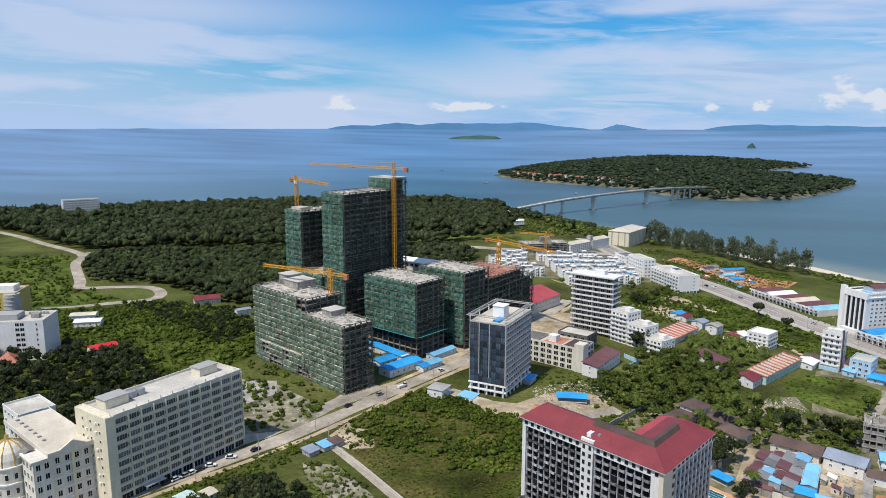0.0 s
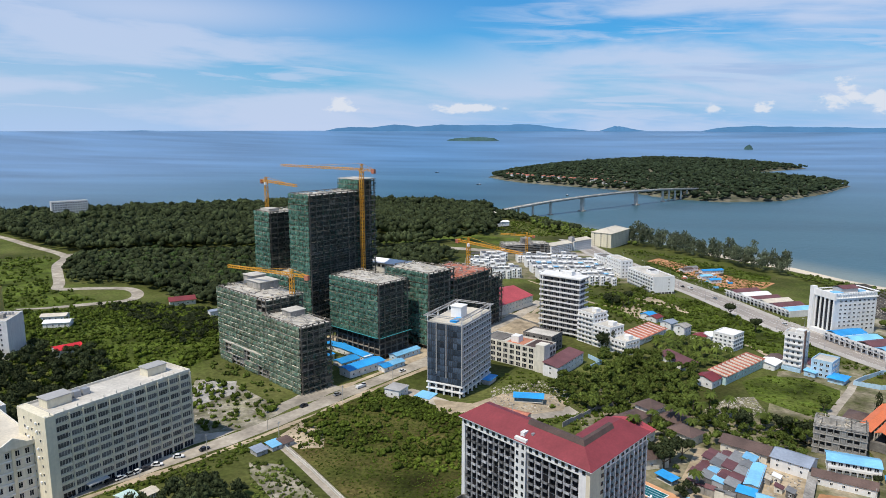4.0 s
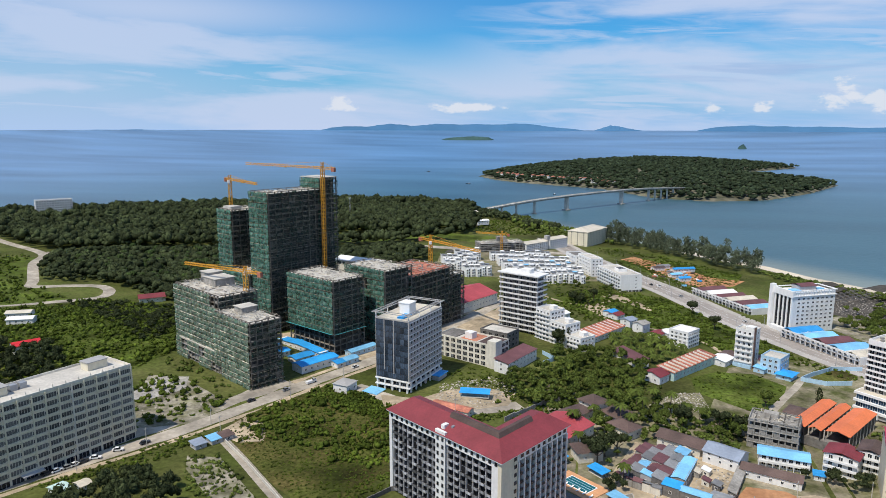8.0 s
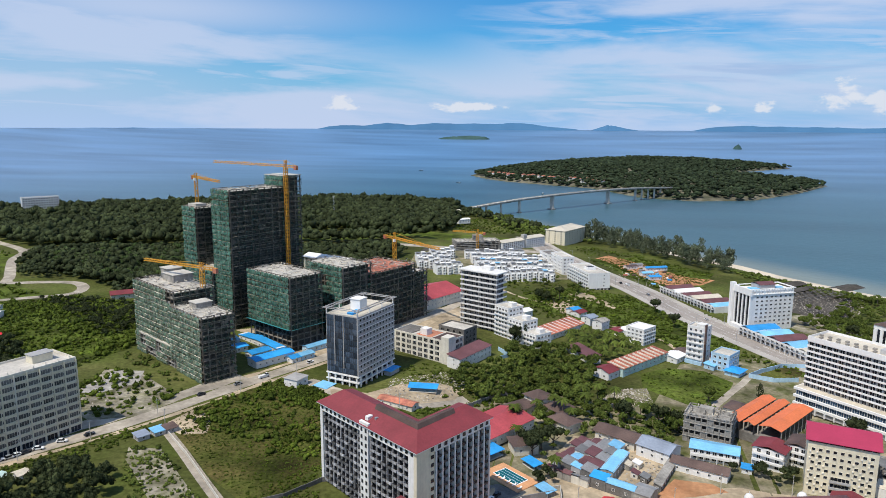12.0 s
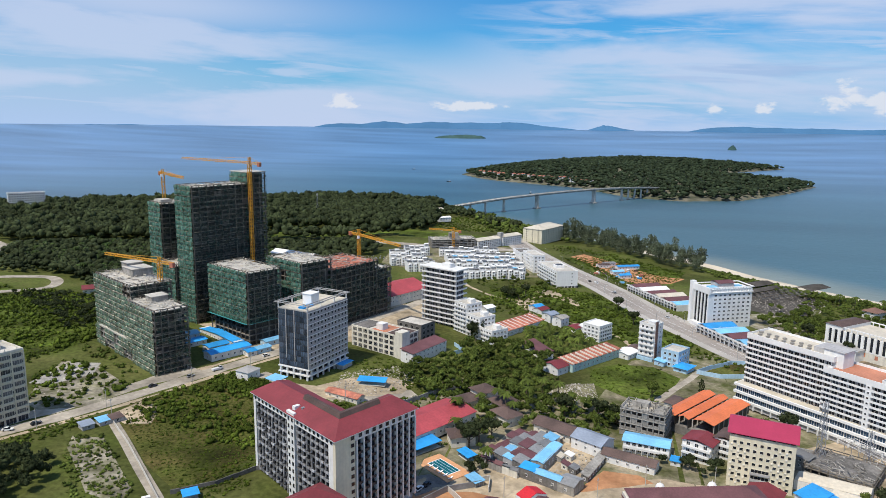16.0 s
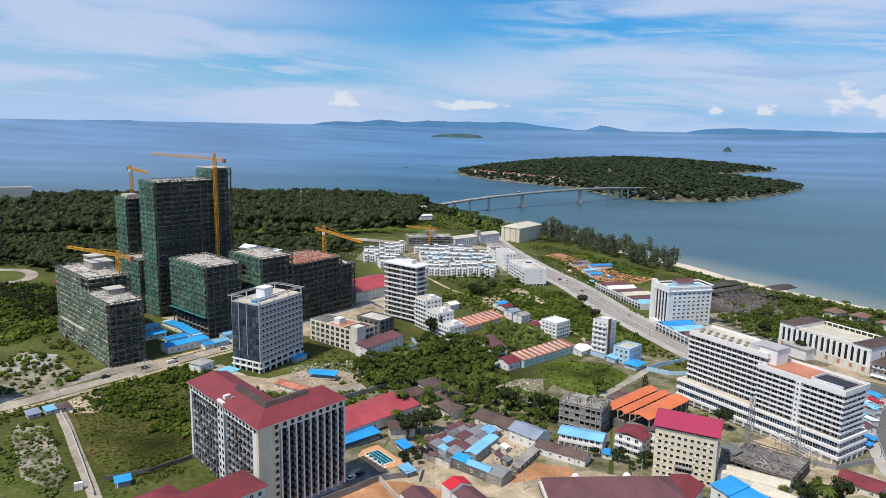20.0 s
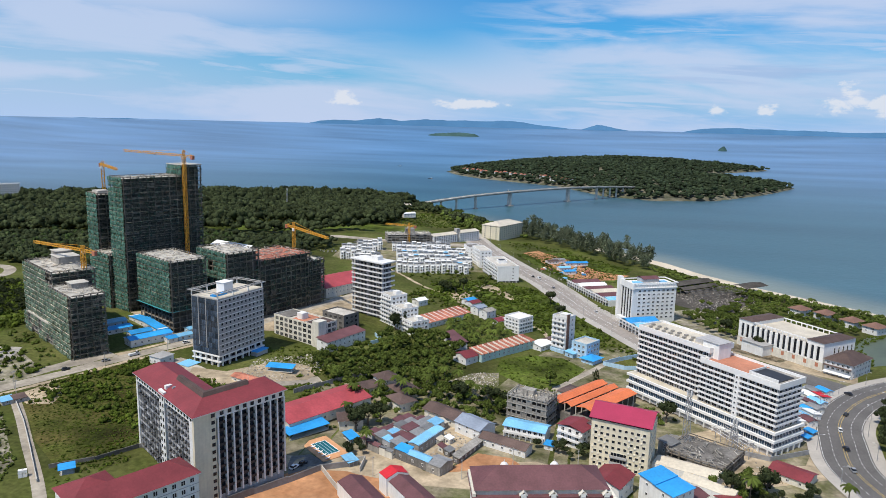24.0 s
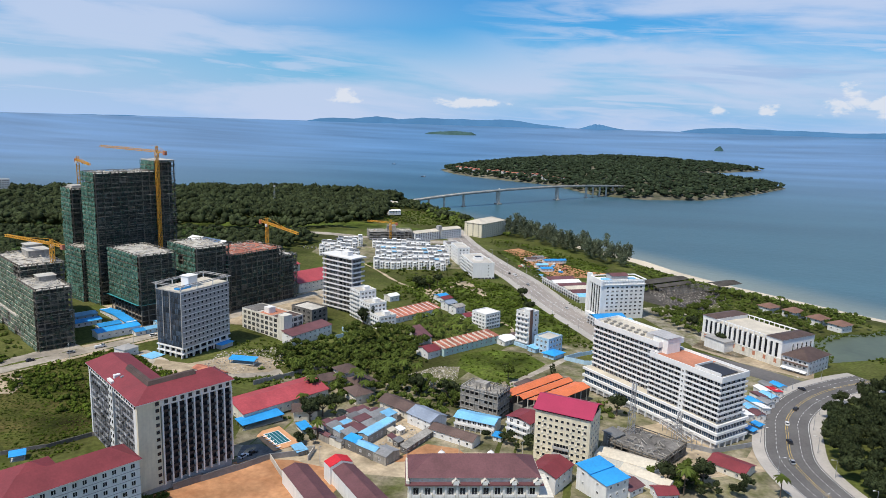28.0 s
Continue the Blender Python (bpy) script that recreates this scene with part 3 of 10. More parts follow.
# ---------------------------------------------------------------- land and sea
COAST = [(-2600, 250), (-1500, 560), (-1040, 830), (-985, 905), (-930, 962), (-845, 1015), (-750, 1080), (-600, 1175), (-420, 1268), (-290, 1290), (-200, 1235), (-140, 1150), (-70, 1075),
         (40, 985), (120, 915), (175, 855), (222, 806), (254, 757), (302, 705), (344, 669), (381, 636), (404, 619), (520, 545), (760, 380), (1200, 60), (2600, -700)]


def ease(a, b, v):
    t = np.clip((v - a) / (b - a), 0, 1)
    return t * t * (3 - 2 * t)


def land(x, y):
    """Height of the land: a slope to the sea, a hollow round the old market, low ground behind the building site."""
    z = np.clip(4.916 - 0.00983 * y - 0.0000584 * np.minimum(x, 170.0) * y, -11.0, 7.0)
    z = z + (-7.5 - z) * ease(-130, -240, x) * ease(370, 480, y)
    return z + (np.minimum(z, -3.4) - z) * ease(-25, 40, x) * ease(170, 135, x) * ease(410, 340, y)


def flat_z(x, y):
    return float(land(x, y))


def coast_distance(px, py):
    """Metres inland of the shore line; negative over the water."""
    best, sign = np.full(px.shape, 1e9), np.zeros(px.shape)
    for (ax, ay), (bx, by) in zip(COAST, COAST[1:]):
        dx, dy = bx - ax, by - ay
        t = np.clip(((px - ax) * dx + (py - ay) * dy) / (dx * dx + dy * dy), 0, 1)
        d = np.hypot(px - ax - t * dx, py - ay - t * dy)
        side = -np.sign(dx * (py - ay) - dy * (px - ax))
        near = d < best
        best, sign = np.where(near, d, best), np.where(near, side, sign)
    return best * sign


def gz(x, y):
    d = float(coast_distance(np.array([float(x)]), np.array([float(y)]))[0])
    z = flat_z(x, y)
    if d > 45:
        return z
    k = max(-0.25, d / 45)
    return SEA - 0.2 + (z - SEA + 0.2) * k


def ground_mesh():
    xs = np.concatenate([np.linspace(-2600, -1100, 12), np.arange(-1080, 620, 7), np.linspace(640, 2600, 14)])
    ys = np.concatenate([np.linspace(-2400, -60, 16), np.arange(-40, 1320, 7)])
    gx, gy = np.meshgrid(xs, ys)
    d = coast_distance(gx, gy)
    z = land(gx, gy)
    k = np.clip(d / 45, -0.25, 1)
    z = SEA - 0.2 + (z - SEA + 0.2) * k
    nx, ny = len(xs), len(ys)
    idx = np.arange(nx * ny).reshape(ny, nx)
    faces = np.stack([idx[:-1, :-1], idx[:-1, 1:], idx[1:, 1:], idx[1:, :-1]], -1).reshape(-1, 4)
    me = bpy.data.meshes.new("ground")
    me.from_pydata(np.stack([gx, gy, z], -1).reshape(-1, 3).tolist(), [], faces.tolist())
    me.materials.append(M["ground"])
    for p in me.polygons:
        p.use_smooth = True
    return me


tagged(new("ground", ground_mesh()), "green and brown open ground of the coastal town", "ground", kind="structure")


def water_mesh():
    """A flat sea that lifts gently at its far rim, so that it ends at the horizon."""
    g, n = Geo(), 96
    rings = [(r, SEA) for r in (0, 300, 600, 900, 1200, 1600, 2000, 2400)]
    for i in range(1, 13):
        r = 2400 + (4880 - 2400) * i / 12
        dip = 3.605 + (0.375 - 3.605) * i / 12
        rings.append((r, 137.8 - r * math.tan(radians(dip))))
    v = [(85 + r * math.cos(6.28318 * a / n), r * math.sin(6.28318 * a / n), z) for r, z in rings for a in range(n)]
    f = [(i * n + a, i * n + (a + 1) % n, (i + 1) * n + (a + 1) % n, (i + 1) * n + a) for i in range(len(rings) - 1) for a in range(n)]
    g.add(v, [tuple(reversed(q)) for q in f])
    me = g.mesh("water", "sea")
    me.flip_normals()
    for p in me.polygons:
        p.use_smooth = True
    return me


tagged(new("water", water_mesh()), "calm blue sea, teal over the shallows", "sea", kind="structure")


def draped(name, poly, mat, lift, label, category, step=7.0, kind="structure"):
    """A flat piece of ground laid on the land."""
    bm = bmesh.new()
    bm.faces.new([bm.verts.new((x, y, 0)) for x, y in poly])
    for ax in (0, 1):
        lo, hi = min(p[ax] for p in poly), max(p[ax] for p in poly)
        c = lo + step
        while c < hi:
            no = (1, 0, 0) if ax == 0 else (0, 1, 0)
            co = (c, 0, 0) if ax == 0 else (0, c, 0)
            bmesh.ops.bisect_plane(bm, geom=bm.verts[:] + bm.edges[:] + bm.faces[:], plane_co=co, plane_no=no)
            c += step
    bmesh.ops.triangulate(bm, faces=bm.faces[:])
    for v in bm.verts:
        v.co.z = gz(v.co.x, v.co.y) + lift
    bmesh.ops.recalc_face_normals(bm, faces=bm.faces[:])
    if sum(f.normal.z for f in bm.faces) < 0:
        bmesh.ops.reverse_faces(bm, faces=bm.faces[:])
    me = bpy.data.meshes.new(name)
    bm.to_mesh(me)
    bm.free()
    me.materials.append(M[mat])
    return tagged(new(name, me), label, category, kind=kind)


def smooth_line(pts, n=6):
    out = []
    P = [Vector(p) for p in pts]
    P = [2 * P[0] - P[1]] + P + [2 * P[-1] - P[-2]]
    for i in range(1, len(P) - 2):
        for k in range(n):
            t = k / n
            a, b, c, d = P[i - 1], P[i], P[i + 1], P[i + 2]
            out.append(0.5 * ((2 * b) + (c - a) * t + (2 * a - 5 * b + 4 * c - d) * t * t + (3 * b - a - 3 * c + d) * t ** 3))
    return out + [P[-2]]


def ribbon(name, pts, left, right, mat, lift, label="", category="", kind="structure", thick=0.0, parent=None, wob=0.0):
    """A strip along a line on the ground, from left to right metres to the side of it."""
    L = smooth_line(pts)
    g = Geo()
    rows = []
    for i, p in enumerate(L):
        d = (L[min(i + 1, len(L) - 1)] - L[max(i - 1, 0)]).normalized()
        s = Vector((d.y, -d.x))
        w = wob * noise.noise((p.x * 0.08, p.y * 0.08, 0))
        a, b = p + s * (left - w), p + s * (right + w)
        rows.append([(a.x, a.y, gz(a.x, a.y) + lift), (b.x, b.y, gz(b.x, b.y) + lift)])
    for (a0, b0), (a1, b1) in zip(rows, rows[1:]):
        g.add([a0, b0, b1, a1], [(0, 1, 2, 3)])
        if thick:
            dn = lambda q: (q[0], q[1], q[2] - thick)
            g.add([a0, a1, dn(a1), dn(a0)], [(0, 1, 2, 3)])
            g.add([b1, b0, dn(b0), dn(b1)], [(0, 1, 2, 3)])
    if parent:
        return part(name, g, mat, parent, label)
    return solid(name, g, mat, label, category, kind=kind)


# roads
STREET = [(-196, 150), (-168, 202), (-145, 239), (-132, 262), (-118, 292), (-105, 322), (-92, 350), (-78, 381), (-64, 425), (-50, 468), (-38, 505), (-28, 545)]
ribbon("road_street", STREET, -4.7, 4.7, "dusty", 0.1, "dusty pale concrete street through the building sites", "road", wob=1.0)
ribbon("pavement_street", STREET[:6], -17, -5.6, "dusty", 0.06, "dusty forecourt beside the street", "pavement", wob=2.0)
BIGM = [(-20, 880), (19, 783), (65, 692), (105, 622), (140, 545), (172, 487), (196, 446), (224, 411)]
ribbon("road_boulevard", BIGM, -10, 10, "boulevard", 0.12, "wide grey asphalt boulevard", "road")
ribbon("pavement_boulevard", BIGM, -16, -10, "pave", 0.24, "pale paved walk along the boulevard", "pavement", thick=0.2)
ribbon("pavement_boulevard", BIGM, 10, 16, "pave", 0.24, "pale paved walk along the boulevard", "pavement", thick=0.2)
EAST = [(206, 440), (224, 450), (260, 428), (285, 407), (297, 387)]
ribbon("road_link", EAST, -9, 9, "asphalt", 0.11, "grey asphalt road past the white hall", "road")
CURVE = [(330, 428), (312, 414), (294, 396), (279, 375), (268, 352), (263, 330), (259, 306), (261, 287), (267, 267), (279, 242)]
ribbon("road_curve", CURVE, -10, 10, "asphalt", 0.15, "curving dual road with white lane lines", "road")
ribbon("pavement_curve", CURVE, -15, -10, "pave", 0.28, "pale kerbed walk on the inner side of the bend", "pavement", thick=0.2)
ribbon("pavement_curve", CURVE, 10, 15, "pave", 0.28, "pale kerbed walk on the outer side of the bend", "pavement", thick=0.2)
PATHW = [(-115, 258), (-94, 240), (-74, 222), (-48, 199), (-20, 172)]
ribbon("road_lane", PATHW, -2.2, 2.2, "dusty", 0.1, "narrow concrete lane beside the field wall", "road")
ribbon("road_plot", [(-78, 330), (-55, 318), (-32, 312), (-12, 316), (7.6, 333.9)], -4, 4, "dusty", 0.09, "pale concrete access lane by the glass block", "road", wob=1.5)
ribbon("road_winding", [(-1000.6, 855.2), (-775.2, 766.4), (-667.5, 710.8), (-576.4, 663.1), (-542, 613.1), (-478.7, 544.3), (-458.7, 522), (-428.7, 532), (-398.7, 536.5), (-376.5, 519.8), (-372.1, 497.6), (-401.7, 473.9), (-425.8, 439.1)], -5, 5, "dusty", 0.15,
       "pale winding road through the scrub", "road")
ribbon("road_wood", [(-576.4, 666.4), (-494.2, 701.9), (-405.4, 727.5), (-323.2, 766.4), (-261, 777.5), (-209.6, 776.6), (-144.6, 751), (-60, 760), (19, 783)], -8, 8, "dusty", 0.16, "pale road along the edge of the wood", "road")
ribbon("road_market", [(24.8, 247.8), (58.5, 252), (89.9, 252.2), (110.2, 259.8), (128.6, 269.2), (160.2, 263.2)], -4.5, 4.5, "dirt", 0.11, "sandy lane between the sheds", "road", wob=1.5)
ribbon("road_estate", [(178, 436), (160, 415), (150, 395), (140.2, 376.9), (128.3, 355.1)], -2, 2, "dusty", 0.1, "narrow lane by the blue houses", "road")

ribbon("verge", STREET, 5.4, 8.6, "dirt", 0.08, "sandy trodden verge of the street", "verge", wob=1.6)
ribbon("verge", STREET[5:], -9.0, -5.4, "dirt", 0.08, "sandy trodden verge of the street", "verge", wob=1.6)
# lane lines
def dashes(pts, off, label):
    """A broken lane line along a road."""
    L, g = smooth_line(pts, 10), Geo()
    for i in range(0, len(L) - 1, 2):
        d = (L[i + 1] - L[i]).normalized()
        n = Vector((d.y, -d.x))
        q = [L[i] + n * (off - 0.1), L[i] + n * (off + 0.1), L[i + 1] + n * (off + 0.1), L[i + 1] + n * (off - 0.1)]
        g.add([(p.x, p.y, gz(p.x, p.y) + 0.18) for p in q], [(0, 1, 2, 3)])
    solid("lane_line", g, "paint", label, "road marking", kind="structure")


for off in (-4.9, 4.9):
    dashes(CURVE, off, "broken white lane line on the road bend")
    dashes(BIGM, off, "broken white lane line on the boulevard")
for off in (-9.4, 9.4, -0.5, 0.5):
    ribbon("lane_line", CURVE, off - 0.09, off + 0.09, "paint_y" if abs(off) < 1 else "paint", 0.17, "painted lane line on the road bend", "road marking")
for off in (-9.4, 9.4, -0.4, 0.4):
    ribbon("lane_line", BIGM, off - 0.09, off + 0.09, "paint", 0.14, "painted lane line on the boulevard", "road marking")

# ground cover
draped("town_ground", [(30, 215), (22, 258), (14, 290), (10, 330), (19.6, 366.8), (60.4, 353.4), (101, 356.3), (120, 420), (170, 450), (200, 440), (240, 430), (262, 440), (300, 420), (286, 385), (262, 340), (256, 300), (262, 250), (240, 190), (118.6, 176.8), (40, 170)], "town", 0.025,
       "dusty ground of the town with patches of weeds", "ground")
draped("town_ground", [(-110, 640), (-120, 700), (-90, 770), (10, 800), (30, 740), (56, 660), (40, 640), (-20, 630), (-60, 620)], "town", 0.025, "dusty ground between the white terraces", "ground")
draped("field", [(-112, 254), (-117, 276), (-104, 303), (-92, 326), (-80, 328), (-60, 312), (-38, 305), (-18, 300), (-28, 262), (-36, 240), (-44, 206), (-72, 224), (-92, 242)], "dry_meadow", 0.05,
       "overgrown grassy plot inside a low wall", "field")
draped("field", [(96, 396), (112, 410), (132, 412), (146, 396), (138.2, 372.4), (120.2, 357.1), (96.5, 375.5)], "meadow", 0.05, "bright green grass plot", "field")
draped("field", [(-413.1, 417.8), (-362.1, 488.7), (-301, 494.3), (-217.5, 394.3), (-200, 345), (-215, 300), (-265, 300), (-340, 350)], "meadow", 0.05, "green scrubby plot", "field")
draped("field", [(-667.5, 622), (-567.5, 644.2), (-478.7, 533.1), (-384.3, 488.7), (-426.7, 431.4), (-578.6, 488.7)], "meadow", 0.05, "green scrubby plot by the winding road", "field")
draped("field", [(40, 600), (90, 600), (150, 500), (165, 470), (140, 440), (90, 480), (30, 520), (5, 560)], "meadow", 0.05, "rough green plot beside the boulevard", "field")
draped("field", [(60, 760), (110, 800), (185, 740), (160, 650), (120, 640)], "meadow", 0.05, "green plot before the shore trees", "field")
draped("field", [(-367.7, 799.7), (-220.1, 832.7), (-60, 790), (0, 800), (-20, 860), (-120, 850), (-289.9, 888.5)], "meadow", 0.05, "mown green by the wood", "field")
draped("dirt_lot", [(66, 770), (80, 796), (98, 776), (117, 757), (134, 732), (153, 708), (180, 702), (164, 672), (140, 656), (126, 660), (112, 684), (96, 704), (88, 740)], "orange_dirt", 0.09, "bare orange earth with builders' stores", "bare ground")
draped("dirt_lot", [(-190, 315), (-170, 316), (-140, 298), (-128, 285), (-134, 266), (-152, 256), (-166, 262), (-180, 290)], "rubble", 0.07, "grey rubble and weeds on a cleared plot", "bare ground")
draped("dirt_lot", [(-182, 282), (-184, 314), (-168, 318), (-160, 302), (-170, 284)], "concrete", 0.12, "pale grey concrete slab on the cleared plot", "bare ground")
draped("dirt_lot", [(-62, 322), (-42, 322), (-30, 338), (-14, 348), (4, 346), (2, 330), (-12, 318), (-24, 312), (-38, 302), (-56, 308)], "dirt", 0.1, "sandy trodden yard behind the hotel", "bare ground")
draped("dirt_lot", [(-24, 304), (-10, 322), (1.9, 337.2), (-8, 344), (-22, 336), (-34, 322), (-40, 312)], "rubble", 0.07, "pale sandy yard around the glass block", "bare ground")
draped("dirt_lot", [(-140, 390), (-96, 362), (-84, 378), (-56, 470), (-40, 505), (-20, 505), (-22, 470), (-40, 400), (-60, 395), (-70, 420), (-110, 440), (-160.6, 401.4)], "dirt", 0.06, "dusty yard of the building site", "bare ground")
draped("dirt_lot", [(17.2, 203.1), (35.4, 245.5), (66.8, 254.9), (83.6, 248.4), (79.2, 223.2), (55.9, 198.1)], "orange_dirt", 0.07, "bare orange earth behind a wall", "bare ground")
draped("dirt_lot", [(91.6, 254.2), (104, 277.9), (118.4, 277.4), (126.6, 269.3), (112.2, 253.7)], "orange_dirt", 0.09, "bare orange earth beside the sheds", "bare ground")
draped("dirt_lot", [(52.3, 277.5), (73, 270.9), (93.6, 256.3), (104, 291.8), (108.1, 307.5), (83.1, 306.6), (62.6, 309.4)], "dirt", 0.06, "sandy yard among the sheds", "bare ground")
draped("dirt_lot", [(70.6, 353.1), (84.5, 370.7), (98.5, 375.3), (101, 356.3), (87, 344)], "town", 0.07, "ground under a heap of rubble and rubbish", "bare ground")
draped("dirt_lot", [(176, 280), (182, 310), (210, 330), (230, 312), (226, 296), (240, 300), (252, 330), (248, 290), (222, 276), (200, 264)], "dirt", 0.06, "sandy ground beside the long white block", "bare ground")
draped("dirt_lot", [(180, 410), (196, 436), (188, 448), (168, 430), (160, 408)], "dry_meadow", 0.06, "dry grass plot in a pale blue wall", "bare ground")
draped("dirt_lot", [(198, 625), (214, 640), (250, 668), (290, 638), (262, 590), (252, 556), (230, 572), (205, 596)], "char", 0.08, "dark ground with the bare posts of an old pier yard", "bare ground")
draped("dirt_lot", [(235, 464), (251, 501), (296, 486), (308, 457), (297, 418), (260, 440)], "dirt", 0.05, "earth forecourt of the white hall", "bare ground")
draped("pond", [(314, 456), (317, 502), (339, 532), (365, 540), (393, 572), (431, 551), (381, 499), (343, 472)], "pond", 0.06, "grey-green still pond", "pond")
draped("dirt_lot", [(-117, 264), (-114, 279), (-104, 276), (-98, 268), (-94, 258), (-104, 254), (-111, 257)], "dirt", 0.09, "bare trodden earth at the corner of the field", "bare ground")
draped("dirt_lot", [(-118, 238), (-104, 240), (-88, 226), (-66, 207), (-62, 196), (-80, 200), (-98, 216), (-112, 228)], "rubble", 0.06, "cleared ground with broken paving beside the lane", "bare ground")
draped("dirt_lot", [(41.8, 253.4), (56.4, 271.4), (75, 264.8), (89.9, 253.2), (108.1, 269.8), (128.6, 277.1), (160.2, 271.2), (168, 258), (140.9, 256.4), (110.6, 247.7), (81.4, 244.4), (58.5, 247)], "dirt", 0.085, "pale sandy yard before the sheds", "bare ground")
draped("dirt_lot", [(196, 556), (228, 578), (246, 552), (262, 500), (286, 472), (262, 448), (236, 466), (222, 500)], "rubble", 0.05, "earth and weeds between the hotel and the hall", "bare ground")
draped("dirt_lot", [(28, 548), (44, 556), (62, 528), (58, 512), (44, 520), (36, 534)], "dirt", 0.12, "patch of bare pale earth on the rough plot", "bare ground")
draped("dirt_lot", [(46, 582), (53, 592), (61, 592), (78, 568), (87, 548), (82, 545), (74, 556), (60, 570)], "dirt", 0.12, "pale bare earth on the rough plot", "bare ground")
ribbon("road_track", [(-46, 618), (-20, 590), (0, 566), (22, 548), (44, 556), (60, 580)], -1.3, 1.3, "dirt", 0.12, "trodden earth track before the terraces", "track", wob=1.2)
ribbon("road_track", [(44, 520), (58, 500), (84, 492), (112, 470), (124, 440)], -1.4, 1.4, "dirt", 0.12, "trodden earth track over the rough plot", "track", wob=1.2)
ribbon("beach", [(150, 880), (222, 804), (254, 755), (302, 703), (344, 667), (381, 634), (404, 617), (520, 544), (760, 379)], -3, 21, "sand", 0.25, "strip of pale sandy beach", "beach")


# ---------------------------------------------------------------- plants
def ico(level=1):
    bm = bmesh.new()
    bmesh.ops.create_icosphere(bm, subdivisions=level, radius=1)
    v = np.array([p.co[:] for p in bm.verts])
    f = np.array([[p.index for p in q.verts] for q in bm.faces])
    bm.free()
    return v, f


ICO1, ICO2 = ico(1), ico(2)
rng = np.random.default_rng(7)


def cards(c, r, n, size, flat=0.8, up=0.25):
    """Leaf clumps: triangles of a leaf's spray, strewn over a ball."""
    d = rng.normal(size=(n, 3))
    d /= np.linalg.norm(d, axis=1)[:, None]
    d[:, 2] = np.where(d[:, 2] < -0.3, -d[:, 2], d[:, 2])
    p = c + d * r * (0.75 + 0.35 * rng.random((n, 1))) * np.array([1, 1, flat])
    a = np.cross(d + rng.normal(size=(n, 3)) * 0.6, [0.1, 0.2, 1.0])
    a /= np.linalg.norm(a, axis=1)[:, None] + 1e-6
    b = np.cross(a, d + rng.normal(size=(n, 3)) * 0.5)
    b /= np.linalg.norm(b, axis=1)[:, None] + 1e-6
    s = size * (0.6 + 0.8 * rng.random((n, 1)))
    v = np.stack([p - a * s * 0.6, p + a * s * 0.6, p + b * s + d * s * up], 1).reshape(-1, 3)
    return v, np.arange(3 * n).reshape(n, 3)


def lump(c, r, rough=0.25, flat=0.8, base=ICO1):
    v, f = base
    k = 1 + rough * rng.normal(size=(len(v), 1))
    return c + v * k * r * np.array([1, 1, flat]), f


def join(bits):
    vs, fs, o = [], [], 0
    for v, f in bits:
        vs.append(v)
        fs.append(f + o)
        o += len(v)
    return np.concatenate(vs), np.concatenate(fs)


def crown(kind):
    """Crown of a tree of about 1 m radius, standing on z = 0."""
    bits = []
    if kind == "far":
        for _ in range(4):
            c = np.array([*(rng.normal(size=2) * 0.42), 0.75 + 0.3 * rng.random()])
            bits.append(lump(c, 0.44 + 0.2 * rng.random(), 0.2))
            bits.append(cards(c, 0.52, 10, 0.2))
    elif kind == "near":
        for _ in range(9):
            a = rng.random() * 6.283
            q = 0.62 * math.sqrt(rng.random())
            c = np.array([q * math.cos(a), q * math.sin(a), 0.75 + 0.6 * rng.random() * (1 - q)])
            r = 0.28 + 0.18 * rng.random()
            bits.append(lump(c, r * 0.8, 0.25))
            bits.append(cards(c, r, 46, 0.12))
    elif kind == "shrub":
        for _ in range(3):
            c = np.array([*(rng.normal(size=2) * 0.5), 0.25 + 0.2 * rng.random()])
            bits.append(lump(c, 0.35 + 0.15 * rng.random(), 0.25))
            bits.append(cards(c, 0.48, 12, 0.22))
    elif kind == "pine":
        for i in range(11):
            h = 0.5 + 1.5 * rng.random()
            a = rng.random() * 6.283
            q = 0.62 * math.sqrt(rng.random()) * (1.0 - 0.28 * abs(h - 1.1))
            c = np.array([q * math.cos(a), q * math.sin(a), h])
            bits.append(cards(c, 0.38, 44, 0.12, 1.0, 0.6))
            bits.append(lump(c, 0.13, 0.35, 1.1))
    elif kind == "palm":
        for i in range(13):
            a = 6.283 * i / 13 + rng.random() * 0.3
            lift = 0.2 + 0.5 * rng.random()
            d, s = np.array([math.cos(a), math.sin(a), 0]), np.array([-math.sin(a), math.cos(a), 0])
            pts = [np.array([0, 0, 1.0]) + d * t + np.array([0, 0, lift * t - 0.85 * t * t]) for t in (0, 0.35, 0.7, 1.0)]
            w = (0.04, 0.2, 0.17, 0.03)
            v = np.array([p + s * q * e - np.array([0, 0, 0.08 * abs(e)]) for p, q in zip(pts, w) for e in (-1, 0, 1)])
            f = [t for j in range(3) for k in range(2) for t in ((j * 3 + k, j * 3 + k + 1, j * 3 + k + 4), (j * 3 + k, j * 3 + k + 4, j * 3 + k + 3))]
            bits.append((v, np.array(f)))
    return join(bits)


CROWNS = {k: [crown(k) for _ in range(n)] for k, n in (("far", 8), ("near", 6), ("shrub", 8), ("pine", 6), ("palm", 5))}


